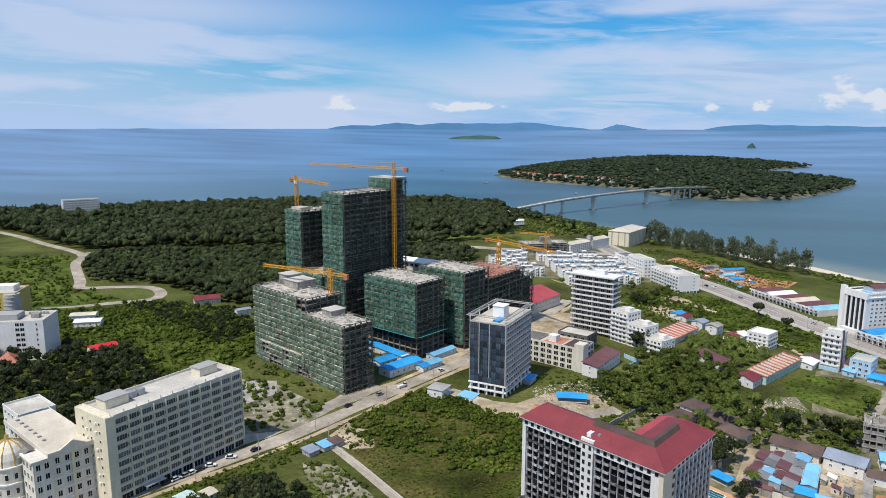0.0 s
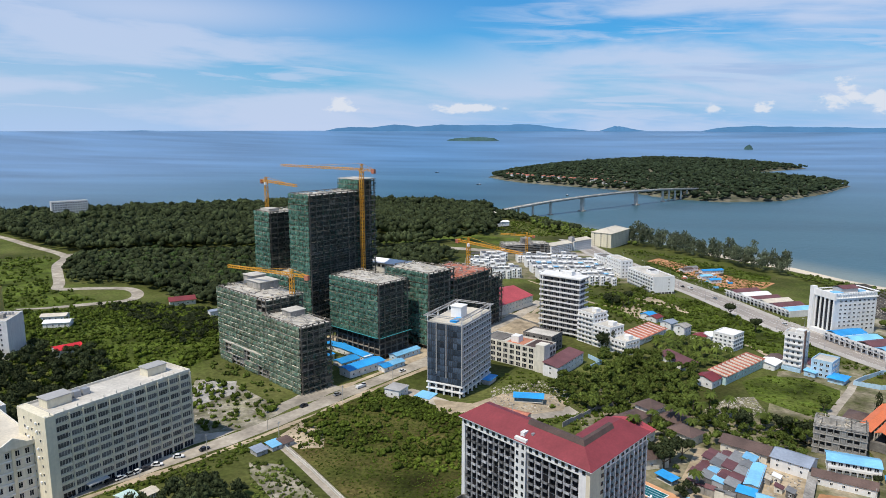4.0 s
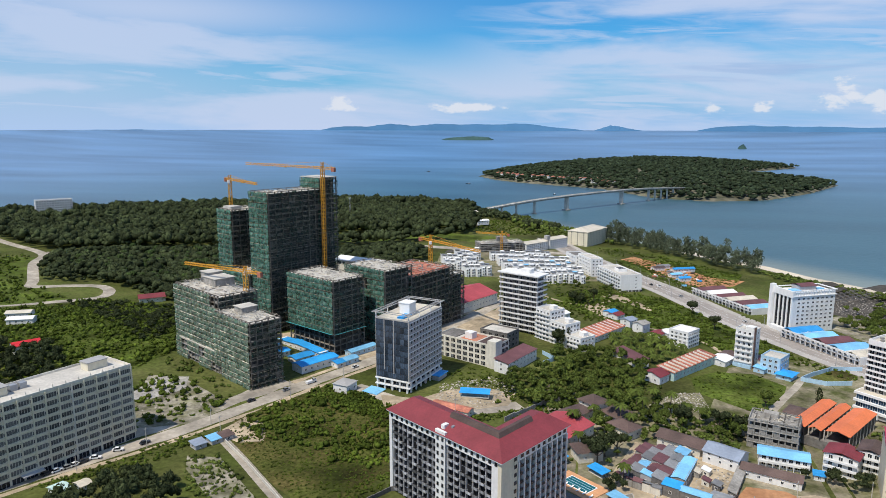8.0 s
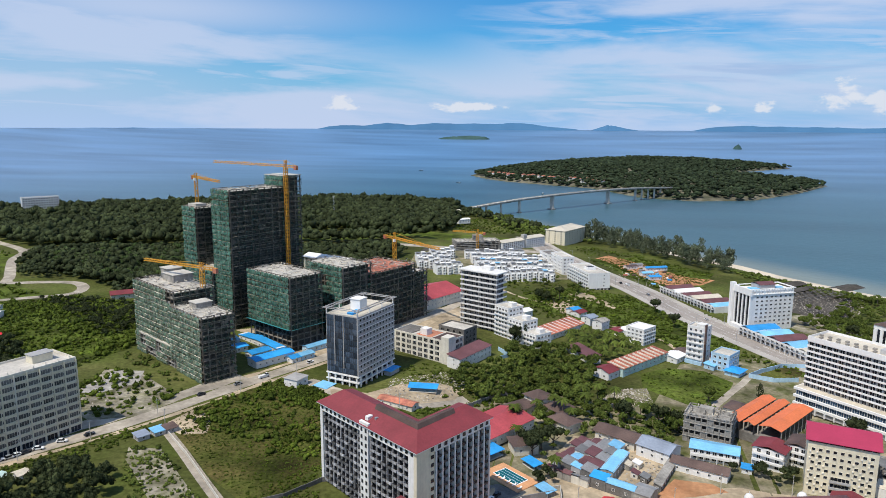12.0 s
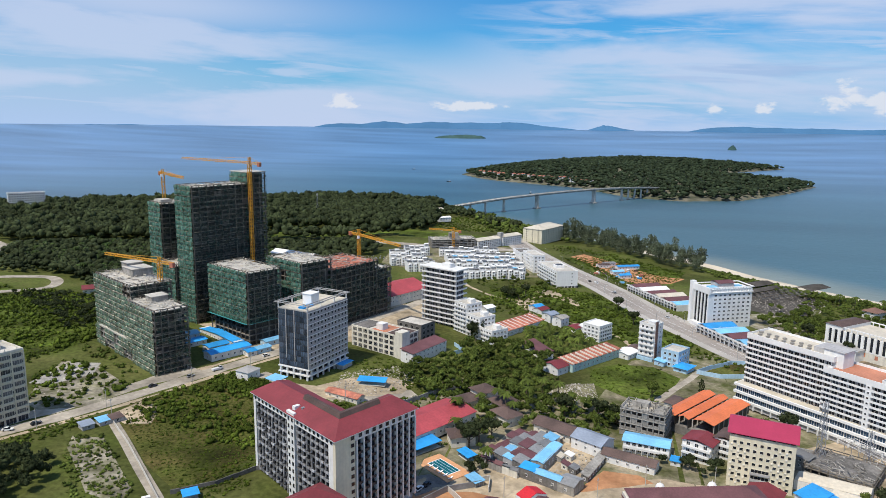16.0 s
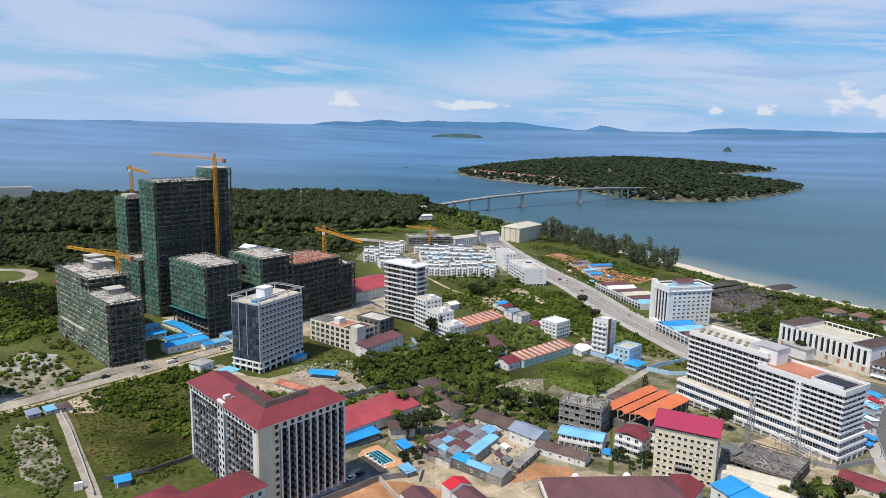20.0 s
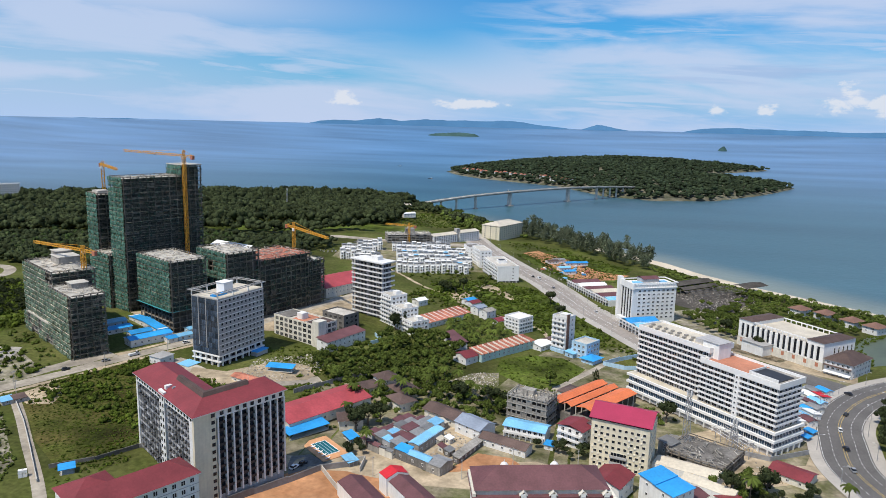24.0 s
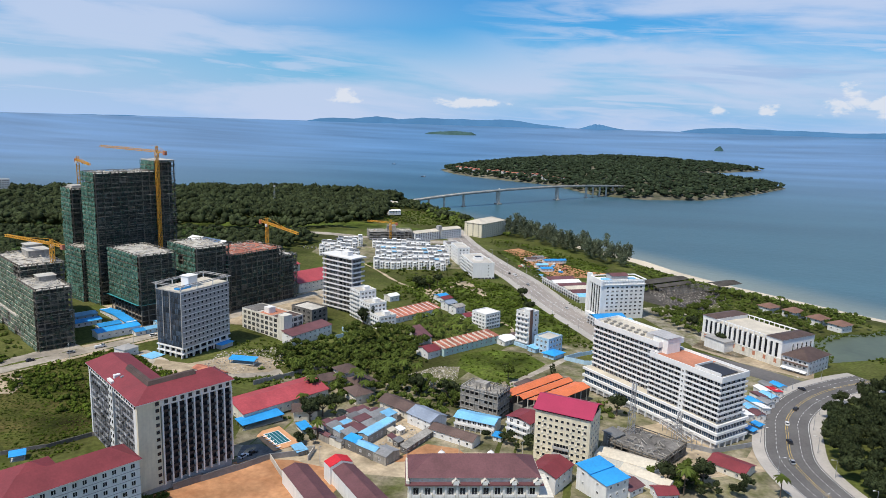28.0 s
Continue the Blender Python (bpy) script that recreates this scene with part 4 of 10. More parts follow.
def tri_mesh(name, v, f, mat):
    me = bpy.data.meshes.new(name)
    me.vertices.add(len(v))
    me.vertices.foreach_set("co", np.ascontiguousarray(v, dtype=np.float32).ravel())
    me.loops.add(f.size)
    me.loops.foreach_set("vertex_index", np.ascontiguousarray(f, dtype=np.int32).ravel())
    me.polygons.add(len(f))
    me.polygons.foreach_set("loop_start", np.arange(0, f.size, 3, dtype=np.int32))
    me.materials.append(M[mat])
    me.update(calc_edges=True)
    return me


def inside(px, py, poly):
    r = np.zeros(px.shape, bool)
    for (ax, ay), (bx, by) in zip(poly, poly[1:] + poly[:1]):
        hit = ((ay > py) != (by > py)) & (px < (bx - ax) * (py - ay) / (by - ay + 1e-12) + ax)
        r ^= hit
    return r


AVOID = []                                     # plans of roads and buildings that nothing grows in


def near_line(px, py, pts, w):
    r = np.zeros(px.shape, bool)
    for (ax, ay), (bx, by) in zip(pts, pts[1:]):
        dx, dy = bx - ax, by - ay
        t = np.clip(((px - ax) * dx + (py - ay) * dy) / (dx * dx + dy * dy), 0, 1)
        r |= np.hypot(px - ax - t * dx, py - ay - t * dy) < w
    return r


def strew(poly, gap, clump=0.0, seed=1, lines=()):
    """Places on a loose grid inside a plan; clump thins them in patches."""
    r = np.random.default_rng(seed)
    xs = np.arange(min(p[0] for p in poly), max(p[0] for p in poly), gap)
    ys = np.arange(min(p[1] for p in poly), max(p[1] for p in poly), gap)
    gx, gy = np.meshgrid(xs, ys)
    gx, gy = (gx + (r.random(gx.shape) - 0.5) * gap * 0.9).ravel(), (gy + (r.random(gy.shape) - 0.5) * gap * 0.9).ravel()
    ok = inside(gx, gy, poly)
    for a in AVOID:
        ok &= ~inside(gx, gy, a)
    for pts, w in lines:
        ok &= ~near_line(gx, gy, pts, w)
    gx, gy = gx[ok], gy[ok]
    if clump:
        n = np.array([noise.noise((x * 0.03, y * 0.03, seed)) for x, y in zip(gx, gy)]) * 0.5 + 0.5
        ok = n + r.random(len(n)) * 0.35 > clump
        gx, gy = gx[ok], gy[ok]
    return list(zip(gx.tolist(), gy.tolist()))


def wood(name, pts, kind, mat, lo, hi, label, category, tall=1.0, seed=3, ground=gz, trunk=0.0):
    r = np.random.default_rng(seed)
    vs, fs, o = [], [], 0
    if ground is gz:
        dry = coast_distance(np.array([p[0] for p in pts]), np.array([p[1] for p in pts])) > 4
        pts = [p for p, k in zip(pts, dry) if k]
    for x, y in pts:
        v, f = CROWNS[kind][r.integers(len(CROWNS[kind]))]
        s, a = lo + (hi - lo) * r.random() ** 1.5, r.random() * 6.283
        c, q = math.cos(a), math.sin(a)
        w = np.empty_like(v)
        w[:, 0], w[:, 1] = (v[:, 0] * c - v[:, 1] * q) * s + x, (v[:, 0] * q + v[:, 1] * c) * s + y
        w[:, 2] = v[:, 2] * s * tall * (0.85 + 0.4 * r.random()) + ground(x, y) + trunk * s
        vs.append(w)
        fs.append(f + o)
        o += len(v)
    me = tri_mesh(name, np.concatenate(vs), np.concatenate(fs), mat)
    return tagged(new(name, me), label, category, kind="stuff")

# ---------------------------------------------------------------- buildings
def frame_of(F, a, lu, lv, grow=0.0):
    """Plan of a building whose corner F has its sides along the angles a and a + 90."""
    c, s = math.cos(radians(a)), math.sin(radians(a))
    P = lambda u, v: (F[0] + u * c - v * s, F[1] + u * s + v * c)
    return [P(-grow, -grow), P(lu + grow, -grow), P(lu + grow, lv + grow), P(-grow, lv + grow)]


def lot(F, a, lu, lv, grow=3.0):
    AVOID.append(frame_of(F, a, lu, lv, grow))


def storey_block(name, label, F, a, lu, lv, top, floors, wall="white", nR=6, nL=6, w=1.6, h=1.5, win="white_clean", glass="pane", roof="concrete_lt", base=None, first=0, parapet=0.9,
                 group="", bars=1, band=None, back=True, category="building"):
    """A plain block of flats: a body, a parapet round the roof, windows floor by floor."""
    lot(F, a, lu, lv)
    z0 = (gz(*F) if base is None else base) - 0.6
    ob = thing(name, label, category, F[0], F[1], z0, a, group)
    if F[1] > 640 or F[0] < -280:
        FAR.add(ob.name)
    H = top - z0
    part("wall", Geo().box(0, lu, 0, lv, 0, H - parapet), wall, ob)
    part("roof_deck", Geo().box(0.3, lu - 0.3, 0.3, lv - 0.3, H - parapet - 0.1, H - parapet + 0.06), roof, ob)
    p = Geo()
    p.box(-0.05, lu + 0.05, -0.05, 0.25, H - parapet, H).box(-0.05, lu + 0.05, lv - 0.25, lv + 0.05, H - parapet, H)
    p.box(-0.05, 0.25, 0.25, lv - 0.25, H - parapet, H).box(lu - 0.25, lu + 0.05, 0.25, lv - 0.25, H - parapet, H)
    part("parapet", p, wall, ob)
    fh = (H - parapet - 0.6) / floors
    zs = [0.6 + fh * (i + 0.28) for i in range(first, floors)]
    me = window_mesh(w, h, win, glass, bars)
    if nR:
        grid_on(ob, me, "R", 0.0, spread(0.8, lu - 0.8, nR), zs)
    if nL:
        grid_on(ob, me, "L", 0.0, spread(0.8, lv - 0.8, nL), zs)
    if back and nR:
        grid_on(ob, me, "B", lv, spread(0.8, lu - 0.8, max(2, nR // 2)), zs[-2:])
    if band:
        for i in range(1, floors):
            part("floor_band", Geo().box(-0.25, lu + 0.25, -0.25, lv + 0.25, 0.6 + fh * i - 0.25, 0.6 + fh * i + 0.12), band, ob)
    return ob, H, zs


def hut(F, a, lu, lv, h, roof, wall="white", kind="gable", rise=1.5, label="", name="shed", axis="x", doors=2, category="shed", lift=None, over=0.5, open_sides=False):
    """A low house or shed: walls, roof, a few openings."""
    lot(F, a, lu, lv, 2.0)
    ob = thing(name, label, category, F[0], F[1], (gz(*F) if lift is None else lift) - 0.2, a)
    if F[1] > 500 or F[0] < -200:
        FAR.add(ob.name)
    if open_sides:
        for u in (0.2, lu - 0.2):
            for v in (0.2, lv / 2, lv - 0.2):
                part("post", Geo().box(u - 0.12, u + 0.12, v - 0.12, v + 0.12, 0, h), "steel", ob)
        part("floor_slab", Geo().box(0, lu, 0, lv, 0, 0.3), "concrete_lt", ob)
    else:
        part("wall", Geo().box(0, lu, 0, lv, 0, h), wall, ob)
    g = Geo()
    if kind == "gable":
        g.gable(0, lu, 0, lv, h, rise, over, axis)
        if not open_sides:
            for q in (0.0, 1.0):
                if axis == "x":
                    e = [(q * lu, 0, h - 0.15), (q * lu, lv, h - 0.15), (q * lu, lv / 2, h + rise - 0.25)]
                else:
                    e = [(0, q * lv, h - 0.15), (lu, q * lv, h - 0.15), (lu / 2, q * lv, h + rise - 0.25)]
                part("gable_wall", Geo().add(e, [(0, 1, 2)]), wall, ob)
    elif kind == "hip":
        g.hip(0, lu, 0, lv, h, rise, over)
    else:                                        # one pitch, falling towards -y
        z0, z1 = h, h + rise
        v = [(-over, -over, z0), (lu + over, -over, z0), (lu + over, lv + over, z1), (-over, lv + over, z1)]
        v += [(x, y, z - 0.15) for x, y, z in v]
        g.add(v, [(0, 1, 2, 3), (7, 6, 5, 4), (0, 4, 5, 1), (1, 5, 6, 2), (2, 6, 7, 3), (3, 7, 4, 0)])
    part("roof", g, roof, ob)
    # seams of the roof sheets
    if doors and not open_sides:
        grid_on(ob, window_mesh(1.1, 1.2, "white_clean", "pane", 1), "R", 0.0, spread(0.5, lu - 0.5, max(1, int(lu / 4))), [h * 0.35])
        grid_on(ob, window_mesh(1.1, 1.2, "white_clean", "pane", 1), "L", 0.0, spread(0.5, lv - 0.5, max(1, int(lv / 5))), [h * 0.35])
        if h > 5:
            grid_on(ob, window_mesh(1.1, 1.2, "white_clean", "pane", 1), "R", 0.0, spread(0.5, lu - 0.5, max(1, int(lu / 4))), [h * 0.75])
            grid_on(ob, window_mesh(1.1, 1.2, "white_clean", "pane", 1), "L", 0.0, spread(0.5, lv - 0.5, max(1, int(lv / 5))), [h * 0.75])
    return ob


# ---- the red-roofed hotel with two wings
def hotel():
    F, a, lu, lv, wing = (16.6, 201.7), 60.5, 37.4, 55.7, 16.0
    z0 = 1.0
    AVOID.append(frame_of(F, a, lu, lv, 2))
    ob = thing("hotel", "tall white hotel of two wings with red hipped roofs", "hotel", F[0], F[1], z0, a)
    H = 33.6
    core = [(1.4, 1.5), (lu, 1.5), (lu, wing), (wing, wing), (wing, lv), (1.4, lv)]
    part("wall", Geo().prism(core, 0, H), "white", ob)
    # plain corner, attic and end walls stand proud of the balcony fronts
    part("corner_wall", Geo().box(0.0, 8.4, 0.0, 1.5, 0, H), "cream", ob, "plain cream corner wall")
    part("attic_wall", Geo().box(8.4, lu, 0.0, 1.5, H - 2.7, H), "white", ob)
    part("attic_wall", Geo().box(0.0, 1.4, 1.5, lv, H - 2.7, H), "white", ob)
    part("corner_wall", Geo().box(0.0, 1.4, 1.5, 4.2, 0, H - 2.7), "white", ob)
    part("pier_wall", Geo().box(-0.5, 1.4, 25.2, 30.0, 0, H), "white", ob, "white pier with a column of small windows")
    part("end_wall", Geo().box(0.0, 1.4, lv - 1.6, lv, 0, H - 2.7), "white", ob)
    fh = (H - 2.7) / 11
    zs = [fh * i for i in range(11)]
    # right wing: nine dark bays between white fins
    n = 9
    bw = (lu - 9.4) / n
    fin = box_mesh("fin", -0.28, 0.28, -0.25, 1.5, 0, H - 2.7, "white")
    for i in range(n + 1):
        place("fin", fin, ob, 9.2 + bw * i, 0, 0)
    mid = [9.2 + bw * (i + 0.5) for i in range(n)]
    grid_on(ob, tray_mesh(round(bw - 0.6, 2), 1.35, 1.0, "dark_frame", 0.08), "R", 1.5, mid, zs[1:], "balcony")
    grid_on(ob, window_mesh(round(bw - 0.7, 2), 2.3, "dark_frame", "pane", 1, False), "R", 1.5, mid, [z + 0.15 for z in zs])
    grid_on(ob, window_mesh(1.3, 1.3, "dark_frame", "pane", 0), "R", 0.0, [7.3], [z + 0.9 for z in zs])
    grid_on(ob, window_mesh(1.4, 1.4, "dark_frame", "pane", 0), "R", 0.0, [7.3] + [9.2 + bw * (i + 0.5) for i in range(n)], [H - 2.0])
    # left wing: two banks of dark bays between white fins
    for v0, v1, k in ((4.4, 25.0, 7), (30.2, lv - 1.8, 9)):
        w = (v1 - v0) / k
        cs = [v0 + w * (i + 0.5) for i in range(k)]
        # near-black panes give the bays their shaded depth by colour
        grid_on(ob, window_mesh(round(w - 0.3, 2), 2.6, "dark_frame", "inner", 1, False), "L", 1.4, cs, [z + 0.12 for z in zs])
        grid_on(ob, tray_mesh(round(w - 0.55, 2), 1.25, 0.95, "balcony_grey", 0.1), "L", 1.4, cs, zs[1:], "balcony", lambda i, j: (i * 5 + j * 3) % 11 == 0)
        grid_on(ob, box_mesh("fin", -0.14, 0.14, -0.7, 0, 0, H - 2.7, "grey"), "L", 1.4, [v0 + w * i for i in range(0, k + 1)], [0], "fin")
    part("pier_cap", Geo().box(-0.6, 0.6, 25.1, 30.1, H, H + 1.5), "white", ob)
    grid_on(ob, window_mesh(1.0, 1.4, "dark_frame", "pane", 0), "L", -0.5, [26.4, 28.8], [z + 0.8 for z in zs] + [H - 2.0])
    grid_on(ob, window_mesh(1.2, 1.3, "dark_frame", "pane", 0), "L", 0.0, spread(1, 24.8, 9) + spread(30.4, lv - 0.4, 9), [H - 2.0])
    grid_on(ob, window_mesh(1.4, 1.4, "dark_frame", "pane", 1), "E", lu, spread(1.5, wing - 1, 4), [z + 0.8 for z in zs[2:]])
    part("cornice", Geo().prism([(-0.9, -0.9), (lu + 0.9, -0.9), (lu + 0.9, wing + 0.9), (wing + 0.9, wing + 0.9), (wing + 0.9, lv + 0.9), (-0.9, lv + 0.9)], H, H + 0.35), "white_clean", ob)
    # roof: two hips that meet over the corner
    e, h, t = 1.0, wing / 2, 3.9
    v = [(-e, -e, 0), (lu + e, -e, 0), (lu + e, wing + e, 0), (wing + e, wing + e, 0), (wing + e, lv + e, 0), (-e, lv + e, 0), (h, h, t), (lu - h * 0.6, h, t), (h, lv - h * 0.6, t)]
    v = [(x, y, z + H + 0.35) for x, y, z in v]
    part("roof", Geo().add(v, [(0, 1, 7, 6), (1, 2, 7), (2, 3, 6, 7), (3, 4, 8, 6), (4, 5, 8), (5, 0, 6, 8)]), "red_roof", ob, "red tiled hipped roof")
    r = Geo()
    r.add([(x, y, z) for x, y, z in ((h - 1.6, h - 1.6, H + 3.6), (lu - 12, h - 1.6, H + 3.6), (lu - 12, h + 1.6, H + 3.6), (h + 1.6, h + 1.6, H + 3.6), (h + 1.6, lv - 26, H + 3.6), (h - 1.6, lv - 26, H + 3.6),
                                    (h - 0.7, h - 0.7, H + 5.0), (lu - 12, h - 0.7, H + 5.0), (lu - 12, h + 0.7, H + 5.0), (h + 0.7, h + 0.7, H + 5.0), (h + 0.7, lv - 26, H + 5.0), (h - 0.7, lv - 26, H + 5.0))],
          [(6, 7, 8, 9), (6, 9, 10, 11)] + [(i, (i + 1) % 6, 6 + (i + 1) % 6, 6 + i) for i in range(6)])
    part("ridge_vent", r, "brown_roof", ob, "dark brown raised ridge")
    place("roof_box", box_mesh("roof_box", -1.2, 1.2, -0.8, 0.8, 0, 1.6, "white"), ob, 2.6, lv - 27.5, H + 1.2)
    place("roof_box", box_mesh("roof_box", -0.6, 0.6, -0.5, 0.5, 0, 1.1, "steel"), ob, 3.6, lv - 30.5, H + 1.6)
    part("footing", Geo().prism(core, -6, 0), "grey", ob)
    return ob


def skew(ob, k):
    """Slants a building's plan: what lies further along y moves along x."""
    for c in ob.children:
        if c.data.users > 1 or c.location.length > 0:
            c.location.x += k * c.location.y
            if abs(c.rotation_euler.z + math.pi / 2) < 0.01:
                c.rotation_euler.z -= math.atan(k)
        else:
            for v in c.data.vertices:
                v.co.x += k * v.co.y


M["balcony_grey"] = pbr("weathered_balcony", (0.24, 0.24, 0.25), 0.8, 0.3, 0.5, 1.5, rand=0.75)
skew(hotel(), 0.084)


# ---- the long cream office block
def office():
    F, a, lu, lv = (-169.1, 191.7), 69.3, 59.5, 19.5
    z0, H = 4.4, 33.6
    lot(F, a, lu, lv)
    ob = thing("office_block", "long ten-storey cream office block with ribbon windows", "office building", F[0], F[1], z0, a)
    part("wall", Geo().box(0, lu, 0.6, lv, 0, H - 1), "cream", ob)
    part("end_wall", Geo().box(-0.15, 3.4, 0.0, lv - 0.1, 0, H - 0.2), "cream", ob, "plain cream end wall")
    part("roof_deck", Geo().box(0.4, lu - 0.4, 0.8, lv - 0.4, H - 1.1, H - 0.9), "concrete_lt", ob, "sun-bleached flat roof")
    p = Geo().box(0, lu, 0.35, 0.7, H - 1, H).box(0, lu, lv - 0.3, lv, H - 1, H).box(lu - 0.3, lu, 0.7, lv - 0.3, H - 1, H)
    part("parapet", p, "ivory", ob)
    n, fl = 11, 10
    bw = (lu - 3.6) / n
    fh = (H - 4.6) / 9
    zs = [4.0 + fh * i for i in range(9)]
    wide = window_mesh(round(bw * 0.8, 2), 2.0, "ivory", "pane_mid", 3, t=0.07)
    slim = window_mesh(0.8, 1.4, "ivory", "pane_mid", 0)
    for i in range(n):
        c = 3.6 + bw * (i + 0.42)
        grid_on(ob, wide, "R", 0.6, [c], zs)
        grid_on(ob, slim, "R", 0.6, [3.6 + bw * (i + 0.9)], [z + 0.2 for z in zs])
        place("pilaster", box_mesh("pilaster", -0.22, 0.22, -0.35, 0.6, 3.2, H - 1, "cream" if i != 5 else "ivory"), ob, 3.6 + bw * (i + 1.0) - 0.15, 0.3, 0)
    for z in zs:
        place("floor_band", box_mesh("floor_band", 3.4, lu, 0.1, 0.6, -0.75, -0.15, "cream"), ob, 0, 0, z)
    grid_on(ob, window_mesh(round(bw * 0.86, 2), 2.6, "grey", "pane", 2), "R", 0.6, [3.6 + bw * (i + 0.5) for i in range(n)], [0.3], "shop_window")
    part("entrance_canopy", Geo().box(12, 20, -2.4, 0.6, 3.0, 3.4), "grey", ob)
    grid_on(ob, window_mesh(1.0, 1.2, "ivory", "pane", 0), "L", -0.15, [4.2, 9.6, 14.6], zs)
    grid_on(ob, box_mesh("air_unit", -0.4, 0.4, -0.5, 0, 0, 0.7, "white_clean"), "L", -0.15, [6.2, 12.2], [z + 0.1 for z in zs], "air_unit", lambda i, j: (i + j) % 3 == 0)
    for u, v, w, d, h in ((5.5, 9.0, 9.0, 6.0, 3.4), (45.5, 8.5, 8.5, 5.5, 3.4)):
        head = part("stair_head", Geo().box(u, u + w, v, v + d, H - 1, H + h - 1), "cream", ob)
        part("stair_roof", Geo().box(u - 0.4, u + w + 0.4, v - 0.4, v + d + 0.4, H + h - 1, H + h - 0.7), "lilac", head)
    for u in (16.5, 20.0):
        part("water_tank", Geo().box(u, u + 2.6, 11, 13.6, H - 0.9, H + 1.5), "steel", ob, "square grey steel water tank")
    for i in range(12):
        place("roof_post", box_mesh("roof_post", -0.12, 0.12, -0.12, 0.12, 0, 1.2, "ivory"), ob, 2 + i * 5.0, 0.6, H - 0.1)
    # lean-to behind
    hut((-196, 232), 69, 20, 9, 5, "brown_roof", "white", "gable", 2.5, "white house with a brown pitched roof", "house", category="house")


office()


# ---- towers and blocks in scaffolding nets
M["ledger"] = pbr("scaffold_boards", (0.2, 0.18, 0.14), 0.9, 0.4, 0.4, 1.2, rand=0.3)


M["ledger_pale"] = pbr("pale_scaffold_boards", (0.46, 0.41, 0.33), 0.9, 0.4, 0.4, 1.2, rand=0.4)


def net_sheet(w, h, mat, seed):
    """A net over two storeys, slack between the scaffold boards."""
    key = ("net", round(w, 2), round(h, 2), mat, seed)
    if key not in SHARED:
        g = Geo()
        rows = (0.0, 0.28, 0.25 * h, 0.5 * h, 0.5 * h + 0.28, 0.75 * h, h)
        g.v = [(-w / 2 + w * i / 4, -0.35 * noise.noise((i * 0.9, j * 0.9, seed * 3.1)) - (0.12 if j in (2, 5) else -0.05), rows[j]) for j in range(7) for i in range(5)]
        g.f = [(j * 5 + i, j * 5 + i + 1, j * 5 + i + 6, j * 5 + i + 5) for j in range(6) for i in range(4)]
        g.mi = [1 if k // 4 in (0, 3) else 0 for k in range(24)]
        SHARED[key] = g.mesh("net_panel", mat, "ledger_pale" if mat == "net_pale" else "ledger")
    return SHARED[key]


def net_block(name, label, F, a, lu, lv, top, floors, nets, bays, bare=0, z0=None, group="", top_frame=True, fan=False, drop=0.015, roof="concrete_lt", spandrel=0.16, wall="concrete", lit=None, seed=1):
    """A concrete frame: slabs, columns, part of its infill, and a net hung floor by floor outside it. nets: face to material; bays: face to count."""
    r = random.Random(seed)
    lot(F, a, lu, lv, 4)
    z0 = (gz(*F) if z0 is None else z0) - 0.4
    ob = thing(name, label, "building site", F[0], F[1], z0, a, group)
    H = top - z0
    fh = H / floors
    # dark box that stands for the shade deep inside the floors
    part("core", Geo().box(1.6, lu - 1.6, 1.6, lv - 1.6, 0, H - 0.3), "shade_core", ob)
    slab = box_mesh("floor_slab", -0.2, lu + 0.2, -0.2, lv + 0.2, -0.3, 0.0, wall)
    for i in range(1, floors + 1):
        place("floor_slab", slab, ob, 0, 0, fh * i)
    part("roof_deck", Geo().box(0.6, lu - 0.6, 0.6, lv - 0.6, H, H + 0.08), roof, ob)
    col = box_mesh("column", -0.28, 0.28, -0.28, 0.28, 0, H + (1.2 if top_frame else 0), wall)
    span = {"R": lu, "L": lv, "B": lu, "E": lv}
    off = {"R": 0.0, "L": 0.0, "B": lv, "E": lu}
    sign = {"R": -1, "L": -1, "B": 1, "E": 1}
    for f, n in bays.items():
        L = span[f]
        w = L / n
        rz, at = FACES[f]
        for i in range(n + 1):
            place("column", col, ob, *at(min(max(w * i, 0.35), L - 0.35), off[f] - sign[f] * 0.3), 0, 0)
        if spandrel and f in "LR":
            # infill colour follows the sun: paler on L, darker on the shaded R
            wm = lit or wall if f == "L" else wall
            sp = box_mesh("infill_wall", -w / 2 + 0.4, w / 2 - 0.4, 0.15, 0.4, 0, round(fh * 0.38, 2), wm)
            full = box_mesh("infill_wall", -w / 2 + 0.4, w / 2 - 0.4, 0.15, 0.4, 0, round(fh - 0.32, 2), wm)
            for i in range(n):
                for j in range(bare, floors):
                    k = r.random()
                    if k < spandrel:
                        place("infill_wall", full if k < spandrel * 0.2 else sp, ob, *at(w * (i + 0.5), off[f]), fh * j, rz)
        if f in nets:
            m = max(2, round(n * 0.6))
            w = L / m
            k = (floors - bare + 1) // 2
            nh = fh * (floors - bare) / k
            for i in range(m):
                for j in range(k):
                    if r.random() < drop:
                        continue
                    place("net_panel", net_sheet(w * 1.03, nh * 1.04, nets[f], r.randrange(6)), ob, *at(w * (i + 0.5), off[f] + sign[f] * (1.1 + 0.15 * r.random())), fh * bare + nh * j + (0.7 if j == k - 1 else 0.0), rz)
    if top_frame:
        g = Geo()
        for _ in range(int(lu * lv / 7)):
            x, y, t, q = r.uniform(0.5, lu - 0.5), r.uniform(0.5, lv - 0.5), r.uniform(0, 3.14), r.uniform(0.6, 2.2)
            z = H + r.uniform(0.1, 1.2)
            g.beam((x - math.cos(t) * q, y - math.sin(t) * q, z), (x + math.cos(t) * q, y + math.sin(t) * q, z + r.uniform(-0.1, 0.5)), r.uniform(0.12, 0.4), r.randrange(3))
